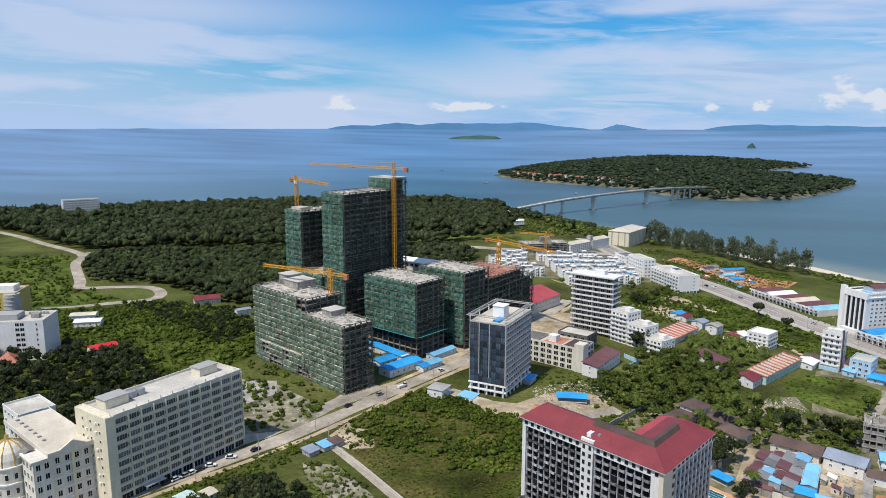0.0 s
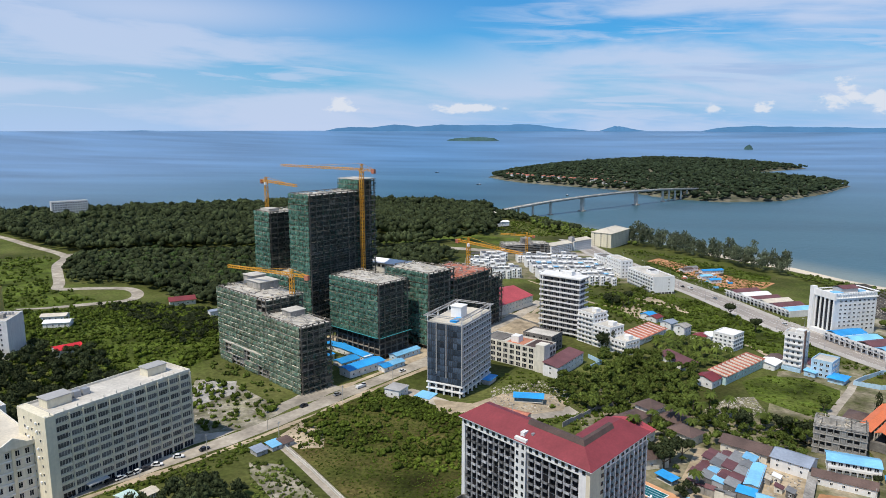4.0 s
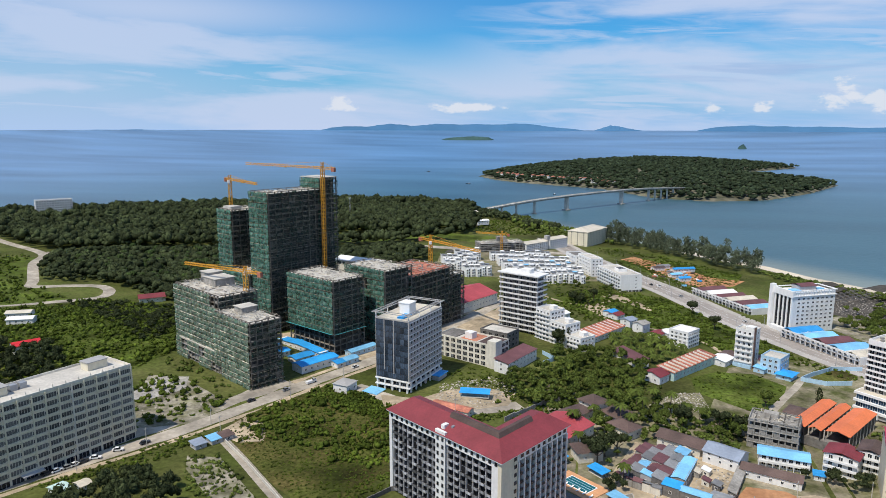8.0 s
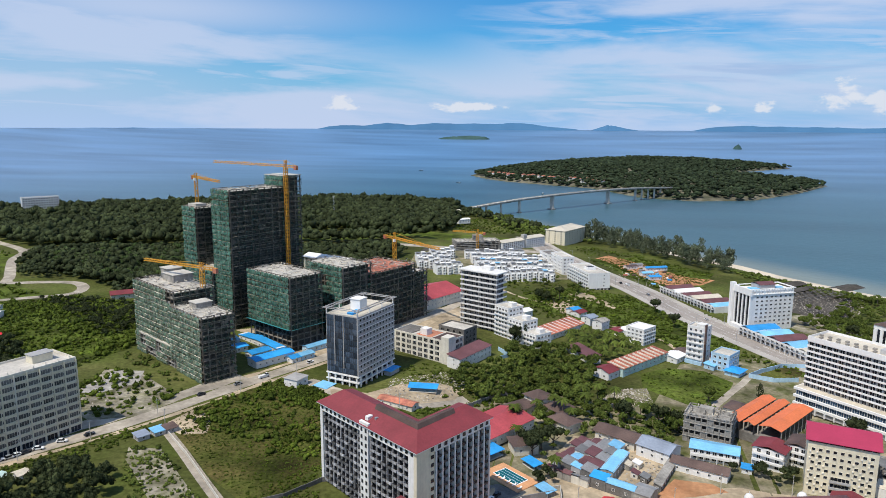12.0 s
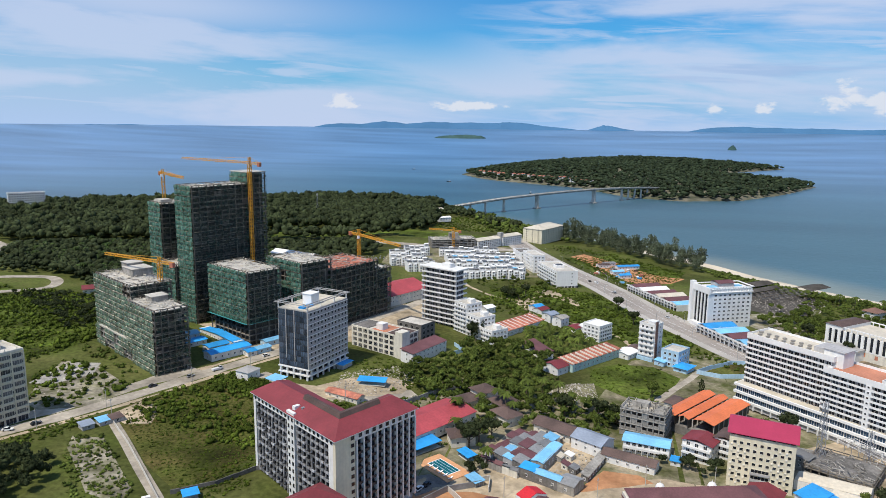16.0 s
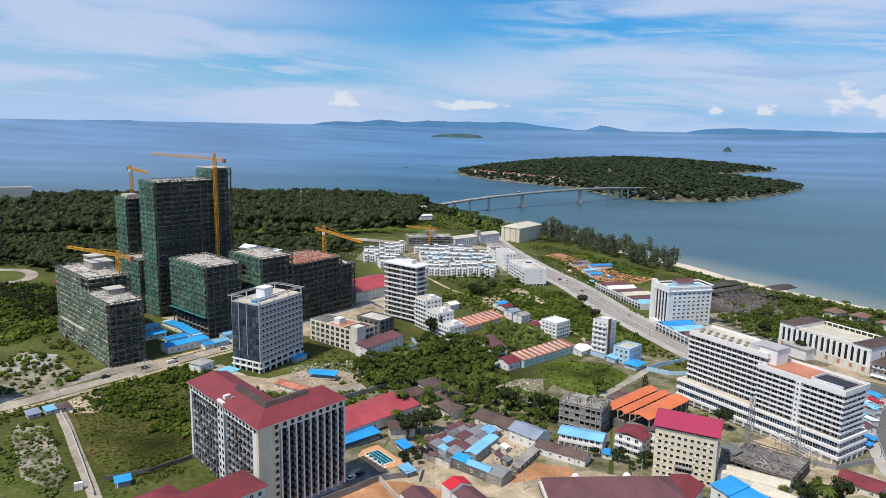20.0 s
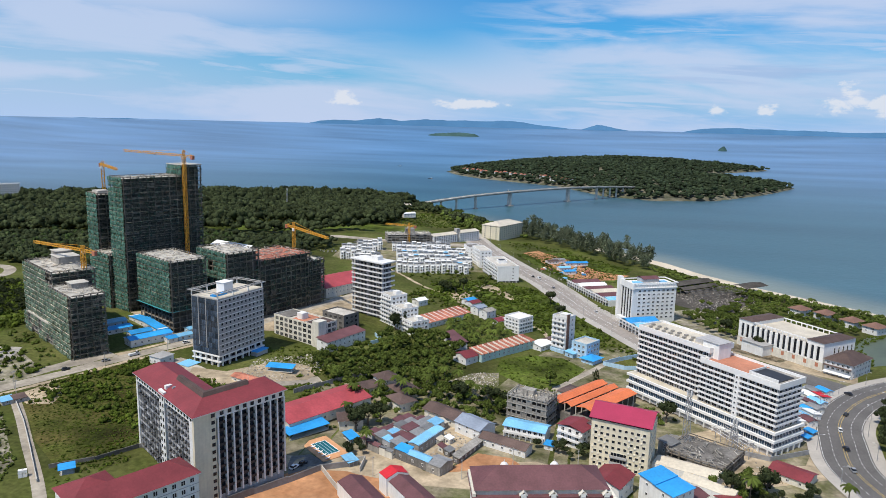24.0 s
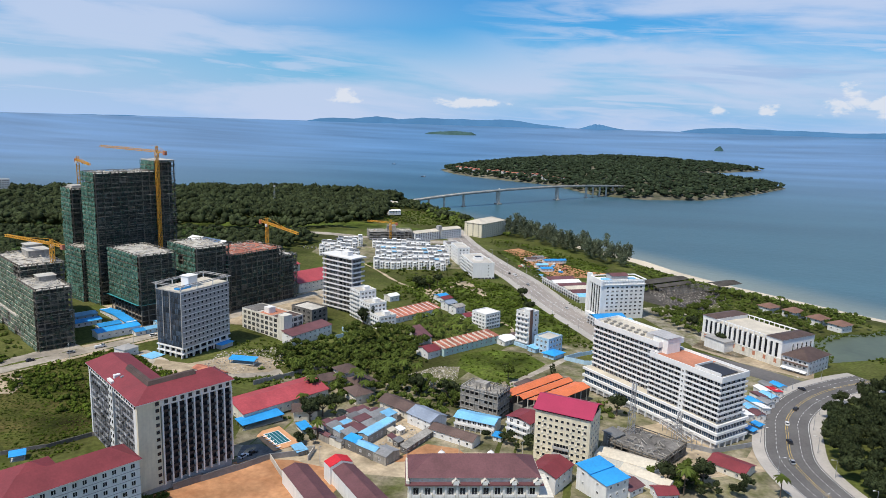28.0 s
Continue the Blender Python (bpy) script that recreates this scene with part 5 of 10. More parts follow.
        tagged(part("formwork", g, ("concrete", "concrete_dk", "concrete") if roof == "concrete_dk" else ("concrete_lt", "concrete", "rust" if roof == "rust" else "tan_roof"), ob, "loose boards, beams and steel on the roof"), kind="stuff")
        for x, y, lx, ly in ((0.2, 0.2, lu - 0.4, 0), (0.2, lv - 0.2, lu - 0.4, 0), (0.2, 0.2, 0, lv - 0.4), (lu - 0.2, 0.2, 0, lv - 0.4)):
            part("edge_beam", Geo().box(x - 0.2, x + lx + 0.2, y - 0.2, y + ly + 0.2, H + 0.9, H + 1.2), wall, ob)
    if fan:
        for f, L in (("R", lu), ("L", lv)):
            n = bays[f]
            rz, at = FACES[f]
            me = SHARED.setdefault(("fan", L, n), Geo().add([(-L / n / 2, -0.4, 0), (L / n / 2, -0.4, 0), (L / n / 2, -3.2, 0.9), (-L / n / 2, -3.2, 0.9), (-L / n / 2, -0.4, 0.15), (L / n / 2, -0.4, 0.15), (L / n / 2, -3.2, 1.05), (-L / n / 2, -3.2, 1.05)],
                                    [(0, 1, 2, 3), (7, 6, 5, 4), (0, 4, 5, 1), (3, 2, 6, 7), (0, 3, 7, 4), (1, 5, 6, 2)]).mesh("catch_fan", "fan"))
            for i in range(n):
                place("catch_fan", me, ob, *at(L / n * (i + 0.5), 0), fh * bare, rz)
    return ob, H


M["fan"] = pbr("teal_sheeting", (0.05, 0.32, 0.36), 0.7, 0.2, 0.3, 1.0)
# thinner net with the shade of the right faces in its colour
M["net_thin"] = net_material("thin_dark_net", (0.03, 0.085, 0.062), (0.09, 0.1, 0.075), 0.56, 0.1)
# core colour holds the indoor shade of the frames
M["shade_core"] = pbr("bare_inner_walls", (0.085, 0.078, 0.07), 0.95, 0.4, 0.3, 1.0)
TG = "unfinished blocks in green nets"
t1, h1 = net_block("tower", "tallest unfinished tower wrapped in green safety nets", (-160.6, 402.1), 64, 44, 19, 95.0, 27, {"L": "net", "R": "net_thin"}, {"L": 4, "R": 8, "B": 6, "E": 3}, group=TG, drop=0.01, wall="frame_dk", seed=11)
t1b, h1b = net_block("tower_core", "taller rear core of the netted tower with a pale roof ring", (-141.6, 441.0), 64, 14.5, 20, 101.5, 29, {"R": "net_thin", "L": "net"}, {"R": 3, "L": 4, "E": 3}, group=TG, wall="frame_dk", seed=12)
part("roof_ring", Geo().box(-0.5, 15, -0.5, 20.5, h1b + 1.2, h1b + 1.7), "concrete_lt", t1b, "pale concrete roof ring")
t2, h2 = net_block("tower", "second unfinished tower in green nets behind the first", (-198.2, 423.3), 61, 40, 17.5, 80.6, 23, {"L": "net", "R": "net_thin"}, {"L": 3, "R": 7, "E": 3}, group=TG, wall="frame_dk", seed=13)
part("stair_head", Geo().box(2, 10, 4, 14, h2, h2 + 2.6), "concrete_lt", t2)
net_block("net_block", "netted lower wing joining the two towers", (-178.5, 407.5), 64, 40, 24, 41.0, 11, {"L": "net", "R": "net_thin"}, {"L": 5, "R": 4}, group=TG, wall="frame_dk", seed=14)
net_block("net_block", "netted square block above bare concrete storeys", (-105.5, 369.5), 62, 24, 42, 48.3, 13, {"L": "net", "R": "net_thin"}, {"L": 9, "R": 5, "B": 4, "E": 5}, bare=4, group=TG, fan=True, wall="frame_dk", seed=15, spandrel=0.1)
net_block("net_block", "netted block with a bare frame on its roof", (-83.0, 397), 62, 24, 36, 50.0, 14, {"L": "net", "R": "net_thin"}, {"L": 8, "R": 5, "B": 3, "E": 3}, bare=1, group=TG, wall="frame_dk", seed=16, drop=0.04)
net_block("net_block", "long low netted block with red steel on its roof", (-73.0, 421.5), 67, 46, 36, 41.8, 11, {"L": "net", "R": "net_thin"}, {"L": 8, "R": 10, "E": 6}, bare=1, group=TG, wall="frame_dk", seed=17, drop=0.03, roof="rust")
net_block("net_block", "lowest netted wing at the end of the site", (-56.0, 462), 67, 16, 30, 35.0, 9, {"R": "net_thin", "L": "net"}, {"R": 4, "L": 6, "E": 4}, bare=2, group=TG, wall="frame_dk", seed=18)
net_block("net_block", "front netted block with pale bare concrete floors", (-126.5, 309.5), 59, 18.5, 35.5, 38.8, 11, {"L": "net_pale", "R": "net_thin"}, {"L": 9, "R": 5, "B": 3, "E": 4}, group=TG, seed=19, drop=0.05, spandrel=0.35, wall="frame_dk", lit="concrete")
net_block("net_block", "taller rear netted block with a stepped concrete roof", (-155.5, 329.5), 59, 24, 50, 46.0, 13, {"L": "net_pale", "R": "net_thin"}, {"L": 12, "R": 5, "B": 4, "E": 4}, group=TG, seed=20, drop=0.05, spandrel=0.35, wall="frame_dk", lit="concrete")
net_block("net_block", "long podium storeys below the netted blocks", (-155.0, 326.3), 59, 30, 47, 16.0, 4, {"L": "net_pale"}, {"L": 12, "R": 5}, group=TG, seed=21, spandrel=0.6, drop=0.3, top_frame=False)
for F, lu, lv, z in (((-170, 352), 12, 14, 50.5), ((-140, 327), 9, 8, 42.0), ((-180, 361), 9, 9, 52)):
    ob = thing("stair_head", "pale concrete stair head on a netted block", "roof structure", F[0], F[1], z - 6, 59)
    part("wall", Geo().box(0, lu, 0, lv, 0, 6), "concrete", ob)
    part("roof_slab", Geo().box(-0.5, lu + 0.5, -0.5, lv + 0.5, 6, 6.3), "concrete_lt", ob)
# white-roofed hall on the site deck
ob = thing("site_hall", "long pale hall with a white sheet roof on the site deck", "building", -114, 478, 2, 70)
part("wall", Geo().box(0, 12, 0, 40, 0, 35.5), "ivory", ob)
grid_on(ob, window_mesh(2.6, 2.2, "ivory", "pane", 1), "L", 0, spread(1, 39, 9), [32])
part("roof", Geo().gable(0, 12, 0, 40, 35.5, 2.4, 0.9, "y"), "white_clean", ob, "white sheet roof")


# ---- the glass-fronted block
def glass_block():
    F, a, lu, lv = (-48.3, 326.7), 75.2, 35.4, 20.4
    z0, H = 2.3, 38.2
    lot(F, a, lu, lv)
    ob = thing("glass_block", "slim block with a dark glass front and pale side", "office building", F[0], F[1], z0, a)
    part("wall", Geo().box(0.3, lu, 0, lv - 0.3, 6.4, H), "lilac", ob)
    part("podium_wall", Geo().box(1.5, lu, 1.5, lv - 1.5, 0, 6.4), "grey", ob)
    n, fl = 12, 10
    fh = (H - 7.2) / fl
    zs = [6.8 + fh * i for i in range(fl)]
    grid_on(ob, window_mesh(1.35, 1.35, "lilac", "pane", 0), "R", 0.0, spread(1.2, lu - 0.6, 11), [z + 0.9 for z in zs])
    for z in zs:
        place("floor_band", box_mesh("floor_band", 0.3, lu, -0.22, 0, -0.12, 0.14, "white_clean"), ob, 0, 0, z + 2.6)
    for i in range(8):
        for j in range(fl):
            w = (lv - 1.2) / 8
            place("glass_pane", window_mesh(round(w - 0.04, 2), round(fh - 0.05, 2), "dark_frame", "curtain", 1, False, 0.08, 0.05), ob, 0.3, 0.6 + w * (i + 0.5), zs[j], -90)
    for v, z in ((9.0, 9.6), (14.6, 11.2)):
        place("mullion", box_mesh("mullion", -0.35, 0.3, -0.22, 0.22, z, H, "lilac"), ob, 0.2, v, 0)
    part("corner_post", Geo().box(-0.05, 0.6, -0.1, 0.5, 6.2, H), "lilac", ob)
    # open two-storey base
    for v in spread(-1.0, lv + 1.0, 5):
        place("column", box_mesh("column", -0.4, 0.4, -0.4, 0.4, 0, 6.4, "white"), ob, 0.3, v, 0)
    for u in spread(0, lu, 7):
        place("column", box_mesh("column", -0.4, 0.4, -0.4, 0.4, 0, 6.4, "white"), ob, u, 0.3, 0)
    for z in (3.2, 6.4):
        place("floor_slab", box_mesh("floor_slab", -0.4, lu, -0.4, lv, -0.5, 0.1, "white"), ob, 0, 0, z)
    grid_on(ob, window_mesh(3.0, 2.5, "dark_frame", "pane", 2), "L", 1.5, spread(1.6, lv - 1.6, 5), [0.2, 3.5])
    grid_on(ob, window_mesh(3.6, 2.5, "dark_frame", "pane", 2), "R", 1.5, spread(1.8, lu - 1, 8), [0.2, 3.5])
    part("roof_deck", Geo().box(0.5, lu - 0.3, 0.3, lv - 0.6, H, H + 0.1), "tan_roof", ob)
    # pergola frame over the roof edge
    for v in (-0.9, 1.8, lv - 1.8, lv + 0.9):
        place("pergola_beam", box_mesh("pergola_beam", -1.2, lu + 1.2, -0.16, 0.16, 3.0, 3.4, "lilac"), ob, 0, v, H)
    for u in (-0.9, 1.8, lu - 1.8, lu + 0.9):
        place("pergola_beam", box_mesh("pergola_cross", -0.16, 0.16, -1.2, lv + 1.2, 3.02, 3.38, "lilac"), ob, u, 0, H)
    for i in range(17):
        place("pergola_slat", box_mesh("pergola_slat", -0.06, 0.06, -1.2, 2.0, 3.1, 3.3, "lilac"), ob, 0.6 + 2.1 * i, 0, H)
        place("pergola_slat", box_mesh("pergola_slat", -0.06, 0.06, -1.2, 2.0, 3.1, 3.3, "lilac"), ob, 0.6 + 2.1 * i, lv - 0.8, H)
    for u in (0.5, lu / 3, 2 * lu / 3, lu - 0.5):
        for v in (0.5, lv - 0.5):
            place("pergola_post", box_mesh("pergola_post", -0.25, 0.25, -0.25, 0.25, 0, 3.1, "white"), ob, u, v, H)
    head = part("stair_head", Geo().box(11, 17.5, 6, 12, H, H + 6.2), "white_clean", ob)
    part("stair_roof", Geo().box(10.6, 17.9, 5.6, 12.4, H + 6.2, H + 6.5), "white_clean", head)
    part("tarpaulin", Geo().box(3, 12, 5, 8.6, H + 0.2, H + 1.0), "blue_roof", ob, "bright blue roof sheet")
    head = part("lean_to", Geo().box(24, 33, -4.5, -0.3, 0, 2.7), "grey", ob)
    part("lean_to_roof", Geo().box(23.4, 33.6, -5.3, -0.1, 2.7, 2.9), "blue_roof", head, "blue sheet roof")


glass_block()


# ---- striped slab of flats
def slab_block():
    F, a, lu, lv = (4.6, 449.5), 65, 11.5, 29
    z0, H, fl = -0.8, 40.6, 12
    lot(F, a, lu, lv)
    ob = thing("slab_block", "pale tower block with deep balconies on every floor", "block of flats", F[0], F[1], z0, a)
    # body colour darkened for the shade behind the balconies
    part("wall", Geo().box(1.3, lu - 1.3, 1.3, lv - 1.3, 0, H), "concrete_dk", ob)
    fh = H / fl
    slab = box_mesh("balcony_slab", -0.6, lu + 0.6, -0.6, lv + 0.6, -0.22, 0.1, "white")
    for i in range(1, fl + 1):
        place("balcony_slab", slab, ob, 0, 0, fh * i)
        if i < fl:
            z = fh * i
            place("balustrade", box_mesh("balustrade", -0.6, lu + 0.6, -0.6, -0.45, 0.1, 0.85, "white"), ob, 0, 0, z)
            place("balustrade", box_mesh("balustrade_side", -0.6, -0.45, -0.44, lv + 0.6, 0.1, 0.85, "white"), ob, 0, 0, z)
    grid_on(ob, window_mesh(2.6, 2.4, "white", "pane", 1, False), "L", 1.3, spread(1.4, lv - 1.4, 6), [fh * i + 0.15 for i in range(fl)])
    grid_on(ob, window_mesh(2.4, 2.4, "white", "pane", 1, False), "R", 1.3, spread(1.4, lu - 1.4, 3), [fh * i + 0.15 for i in range(fl)])
    for v in (0.2, lv / 2, lv - 0.2):
        place("fin", box_mesh("fin", -0.3, 1.3, -0.14, 0.14, 0, H, "grey"), ob, 0, v, 0)
    part("roof_cap", Geo().box(-1.4, lu + 1.4, -1.4, lv + 1.4, H + 0.1, H + 0.9), "white", ob)
    part("stair_head", Geo().box(4, 9, 8, 15, H + 0.9, H + 3.6), "white", ob)


slab_block()


# ---- long white block: podium and two stepped towers
def long_block():
    F, a = (227.8, 304.4), 45.3
    z0 = -1.2
    AVOID.append(frame_of(F, a, 22, 84, 3))
    ob = thing("long_block", "long white apartment block of two towers on a glazed podium", "apartment block", F[0], F[1], z0, a)
    P = 11.0
    part("podium_wall", Geo().box(0.6, 21, 0.6, 83, 0, P), "grey", ob)
    for i, z in enumerate((3.4, 7.2, P)):
        place("podium_band", box_mesh("podium_band", -0.3, 22, -0.3, 84, -0.95, 0.25, "white_clean"), ob, 0, 0, z)
    part("podium_deck", Geo().box(0.5, 21.5, 0.5, 83.5, P + 0.26, P + 0.34), "tan_roof", ob)
    for z in (3.7, 7.5):
        grid_on(ob, window_mesh(3.3, 2.5, "white", "pane_blue", 2, False), "L", 0.6, spread(1.2, 83, 24), [z])
        grid_on(ob, window_mesh(3.3, 2.5, "white", "pane_blue", 2, False), "R", 0.6, spread(1.2, 21, 6), [z])
    for v in spread(0, 84, 18):
        place("column", box_mesh("column", -0.35, 0.6, -0.35, 0.35, 0, 3.2, "white"), ob, 0, v, 0)
    for u in spread(0, 22, 5):
        place("column", box_mesh("column", -0.35, 0.35, -0.35, 0.6, 0, 3.2, "white"), ob, u, 0, 0)

    def flats(u0, u1, v0, v1, top, fl, nl, nr, solid_at=()):
        part("tower_wall", Geo().box(u0 + 1.3, u1, v0 + 1.3, v1, P + 0.35, top), "grey", ob)
        fh = (top - 1.4 - P - 0.35) / fl
        for i in range(1, fl + 1):
            z = P + 0.35 + fh * i
            place("balcony_band", box_mesh("balcony_slab", u0, u0 + 1.3, v0, v1, -0.25, 0.05, "white_clean"), ob, 0, 0, z)
            place("balcony_front", box_mesh("balcony_front", u0, u0 + 0.16, v0, v1, 0.05, 0.75, "white_clean"), ob, 0, 0, z)
            place("balcony_band", box_mesh("balcony_slab", u0 + 1.3, u1, v0, v0 + 1.3, -0.25, 0.05, "white_clean"), ob, 0, 0, z)
            place("balcony_front", box_mesh("balcony_front", u0 + 0.16, u1, v0, v0 + 0.16, 0.05, 0.75, "white_clean"), ob, 0, 0, z)
        zs = [P + 0.45 + fh * i for i in range(fl)]
        w = round((v1 - v0 - 2.6) / nl * 0.78, 2)
        grid_on(ob, window_mesh(w, round(fh - 0.6, 2), "white_clean", "pane", 1, False), "L", u0 + 1.3, spread(v0 + 1.3, v1, nl), zs)
        grid_on(ob, window_mesh(2.2, round(fh - 0.6, 2), "white_clean", "pane", 1, False), "R", v0 + 1.3, spread(u0 + 1.3, u1, nr), zs)
        for i in range(0, nl + 1):
            place("fin", box_mesh("fin", u0 + 0.6, u0 + 1.3, -0.1, 0.1, P + 0.35, top - 1.4, "grey"), ob, 0, v0 + 1.3 + (v1 - v0 - 1.45) * i / nl, 0)
        for v in solid_at:
            part("pier_wall", Geo().box(u0 - 0.15, u0 + 1.3, v - 1.2, v + 1.2, P + 0.35, top - 1.0), "white_clean", ob)
            grid_on(ob, window_mesh(1.0, 1.0, "white_clean", "pane", 0), "L", u0 - 0.15, [v], [z + 0.9 for z in zs])
        part("roof_parapet", Geo().box(u0 - 0.1, u1 + 0.3, v0 - 0.1, v0 + 0.3, top - 1.4, top + 1.1).box(u0 - 0.1, u0 + 0.3, v0 + 0.3, v1, top - 1.4, top + 1.1).box(u1 - 0.1, u1 + 0.3, v0 + 0.3, v1, top - 1.4, top + 1.1)
             .box(u0 + 0.3, u1 - 0.1, v1 - 0.3, v1, top - 1.4, top + 1.1), "white_clean", ob)

    flats(0.2, 19, 0.2, 40.5, 32.0, 8, 11, 5, (20.5,))
    flats(3.5, 21, 38, 81.5, 36.4, 9, 14, 4)
    part("roof_terrace", Geo().box(1, 18.5, 17, 37.8, 31.9, 32.1), "terracotta", ob, "orange tiled roof terrace")
    part("roof_terrace", Geo().box(1, 18.5, 1, 16.9, 31.9, 32.1), "concrete", ob)
    part("roof_void", Geo().box(3.5, 15, 3, 16.5, 32.1, 32.5), "dark_frame", ob, "dark open roof panel")
    part("roof_kerb", Geo().box(3.1, 15.4, 16.5, 16.9, 32.1, 33.4).box(3.1, 3.5, 3, 16.5, 32.1, 33.4), "white", ob)
    part("roof_terrace", Geo().box(4.0, 20.6, 39, 81, 36.3, 36.5), "tan_roof", ob)
    head = part("stair_head", Geo().box(6, 15, 35, 44, 32, 39.4), "white_clean", ob)
    part("stair_roof", Geo().box(5.6, 15.4, 34.6, 44.4, 39.4, 39.7), "grey", head)
    part("plant_room", Geo().box(8, 19, 44.5, 50, 36, 38.6), "grey", ob)
    for i in range(14):
        place("roof_vent", box_mesh("roof_vent", -0.9, 0.9, -0.7, 0.7, 0, 0.9, "concrete"), ob, 7.5 + 4.2 * (i % 2), 52 + 2.1 * i, 36.5)


long_block()


# ---- school with a courtyard and its low brown-roofed wing
ob, H, _ = storey_block("school", "ivory four-storey school with large dark windows", (-12.5, 377), 66, 16, 40, 15.2, 4, "ivory", 4, 9, 2.9, 2.3, "ivory", "pane", bars=2)
part("roof_terrace", Geo().box(1, 15, 14, 25, H - 0.85, H - 0.7), "terracotta", ob)
part("stair_head", Geo().box(4, 9, 18, 23, H - 0.8, H + 3.0), "white", ob)
part("roof_sheet", Geo().box(0.4, 15.6, 28, 39.6, H - 0.84, H - 0.4), "concrete_dk", ob)
part("roof_sheet", Geo().box(0.4, 15.6, 0.6, 12, H - 0.84, H - 0.4), "brown_roof", ob)
part("end_tower", Geo().box(-0.6, 6.0, -1.4, 4.2, 0, H + 2.2), "ivory", ob, "plain grey stair tower")
for hx, hy, ha, hl, hr, hw in ((-174, 1006, 30, 13, "lilac", "low white house with a grey roof among the trees"), (-158, 1053, 70, 16, "white", "long white house with a pale roof among the trees"),
                               (-140, 1100, 20, 15, "blue_roof", "white house with a bright blue roof among the trees"), (-214, 1152, 50, 14, "white", "white house with a pale roof in the wood")):
    hut((hx, hy), ha, hl, 9, 4.5, hr, "white", "gable", 1.8, hw, "house", doors=1, category="house")
hut((-3.5, 370.4), 67, 33, 9, 7.0, "maroon", "white", "shed", 1.6, "white two-storey wing with a maroon sheet roof", "school_wing", category="building")
storey_block("dark_block", "low dark unfinished block behind the school", (-10, 414), 66, 14, 20, 11.5, 3, "concrete_dk", 3, 4, 2.2, 1.8, "concrete", "inner")
# ---- stepped white flats
for v0, v1, top, fl in ((0, 12.5, 9.0, 3), (12.7, 26.4, 14.8, 5), (26.6, 40, 20.6, 7)):
    a = 49
    c, s = math.cos(radians(a)), math.sin(radians(a))
    ob, H, zs = storey_block("stepped_flats", "white stepped block of flats, %s part" % ("low", "middle", "tall")[(fl - 3) // 2], (34.3 - v0 * s, 421.9 + v0 * c), a, 13, v1 - v0, top, fl, "white_clean", 4, 4, 1.7, 1.5, "white_clean", "pane",
                             group="stepped white flats", category="block of flats", base=-0.4)
    for z in zs:
        place("balcony", tray_mesh(round(v1 - v0 - 0.6, 2), 1.0, 1.0, "white_clean"), ob, 0, (v1 - v0) / 2, z - 0.7, -90)
    part("roof_box", Geo().box(6, 10, 3, 7, H - 0.9, H + 1.6), "white_clean", ob)
storey_block("small_flats", "white four-storey cube of flats with a pale roof", (100.4, 451.2), 55, 14, 13.5, 8.8, 4, "white", 5, 4, 1.5, 1.3, "white", "pane", category="block of flats", band="white_clean", roof="white_clean")


# ---- slim seven-storey block with a brown stripe
def slim():
    F, a, lu, lv = (132.6, 421.5), 58, 9.5, 10.5
    ob, H, zs = storey_block("slim_block", "slim white seven-storey block with a brown stripe", F, a, lu, lv, 20.8, 7, "white", 0, 3, 1.5, 1.6, category="block of flats", base=-2.6)
    part("stripe", Geo().box(0.6, 3.2, -0.3, 0, 0, H + 1.4), "rust2", ob, "brown tiled stripe")
    part("lift_head", Geo().box(0.4, 5.5, 0.4, 5, H - 0.9, H + 1.5), "white", ob)
    for z in zs:
        place("balcony", tray_mesh(9.8, 1.1, 0.9, "white_clean"), ob, 0, lv / 2, z - 0.75, -90)
        place("window", window_mesh(1.5, 1.4), ob, 6.4, 0, z, 0)
    part("base_wall", Geo().box(-1.3, -0.1, 0, lv, 0, 3), "sky_wall", ob, "pale blue painted base")


M["rust2"] = pbr("brown_tile", (0.2, 0.11, 0.08), 0.7, 0.15, 0.2, 1.0)
M["sky_wall"] = pbr("pale_blue_paint", (0.42, 0.6, 0.74), 0.8, 0.12, 0.1, 0.8, streak=0.15)
M["aqua_wall"] = pbr("aqua_paint", (0.5, 0.66, 0.62), 0.8, 0.12, 0.1, 0.8, streak=0.15)
slim()
# ---- flats by the boulevard
ob, H, zs = storey_block("boulevard_flats", "long white five-storey flats with balconies", (62, 606), 26, 20, 46, 11.4, 5, "white_clean", 0, 10, 2.4, 1.6, "white_clean", "pane", category="block of flats", base=-4.4)
for z in zs[1:]:
    for v in spread(1, 45, 10):
        place("balcony", tray_mesh(3.6, 1.1, 1.0, "white_clean"), ob, 0, v, z - 0.75, -90)
grid_on(ob, window_mesh(1.2, 1.1), "R", 0, [14.5], zs)
grid_on(ob, window_mesh(2.6, 2.0, "grey", "pane", 1), "R", 0, spread(1, 21, 6), [0.8])
part("roof_box", Geo().box(6, 14, 16, 24, H - 0.9, H + 1.8), "white_clean", ob)
part("roof_panel", Geo().box(7, 13, 17, 23, H + 1.8, H + 2.0), "dark_frame", ob)
storey_block("rear_flats", "white flats at the head of the terraces", (36, 662), 26, 12, 30, 14, 5, "white_clean", 3, 8, 1.6, 1.5, category="block of flats")
storey_block("rear_flats", "white flats behind the terraces beside the road", (20, 688), 26, 14, 22, 12, 4, "white_clean", 3, 6, 1.6, 1.5, category="block of flats", roof="concrete_dk")
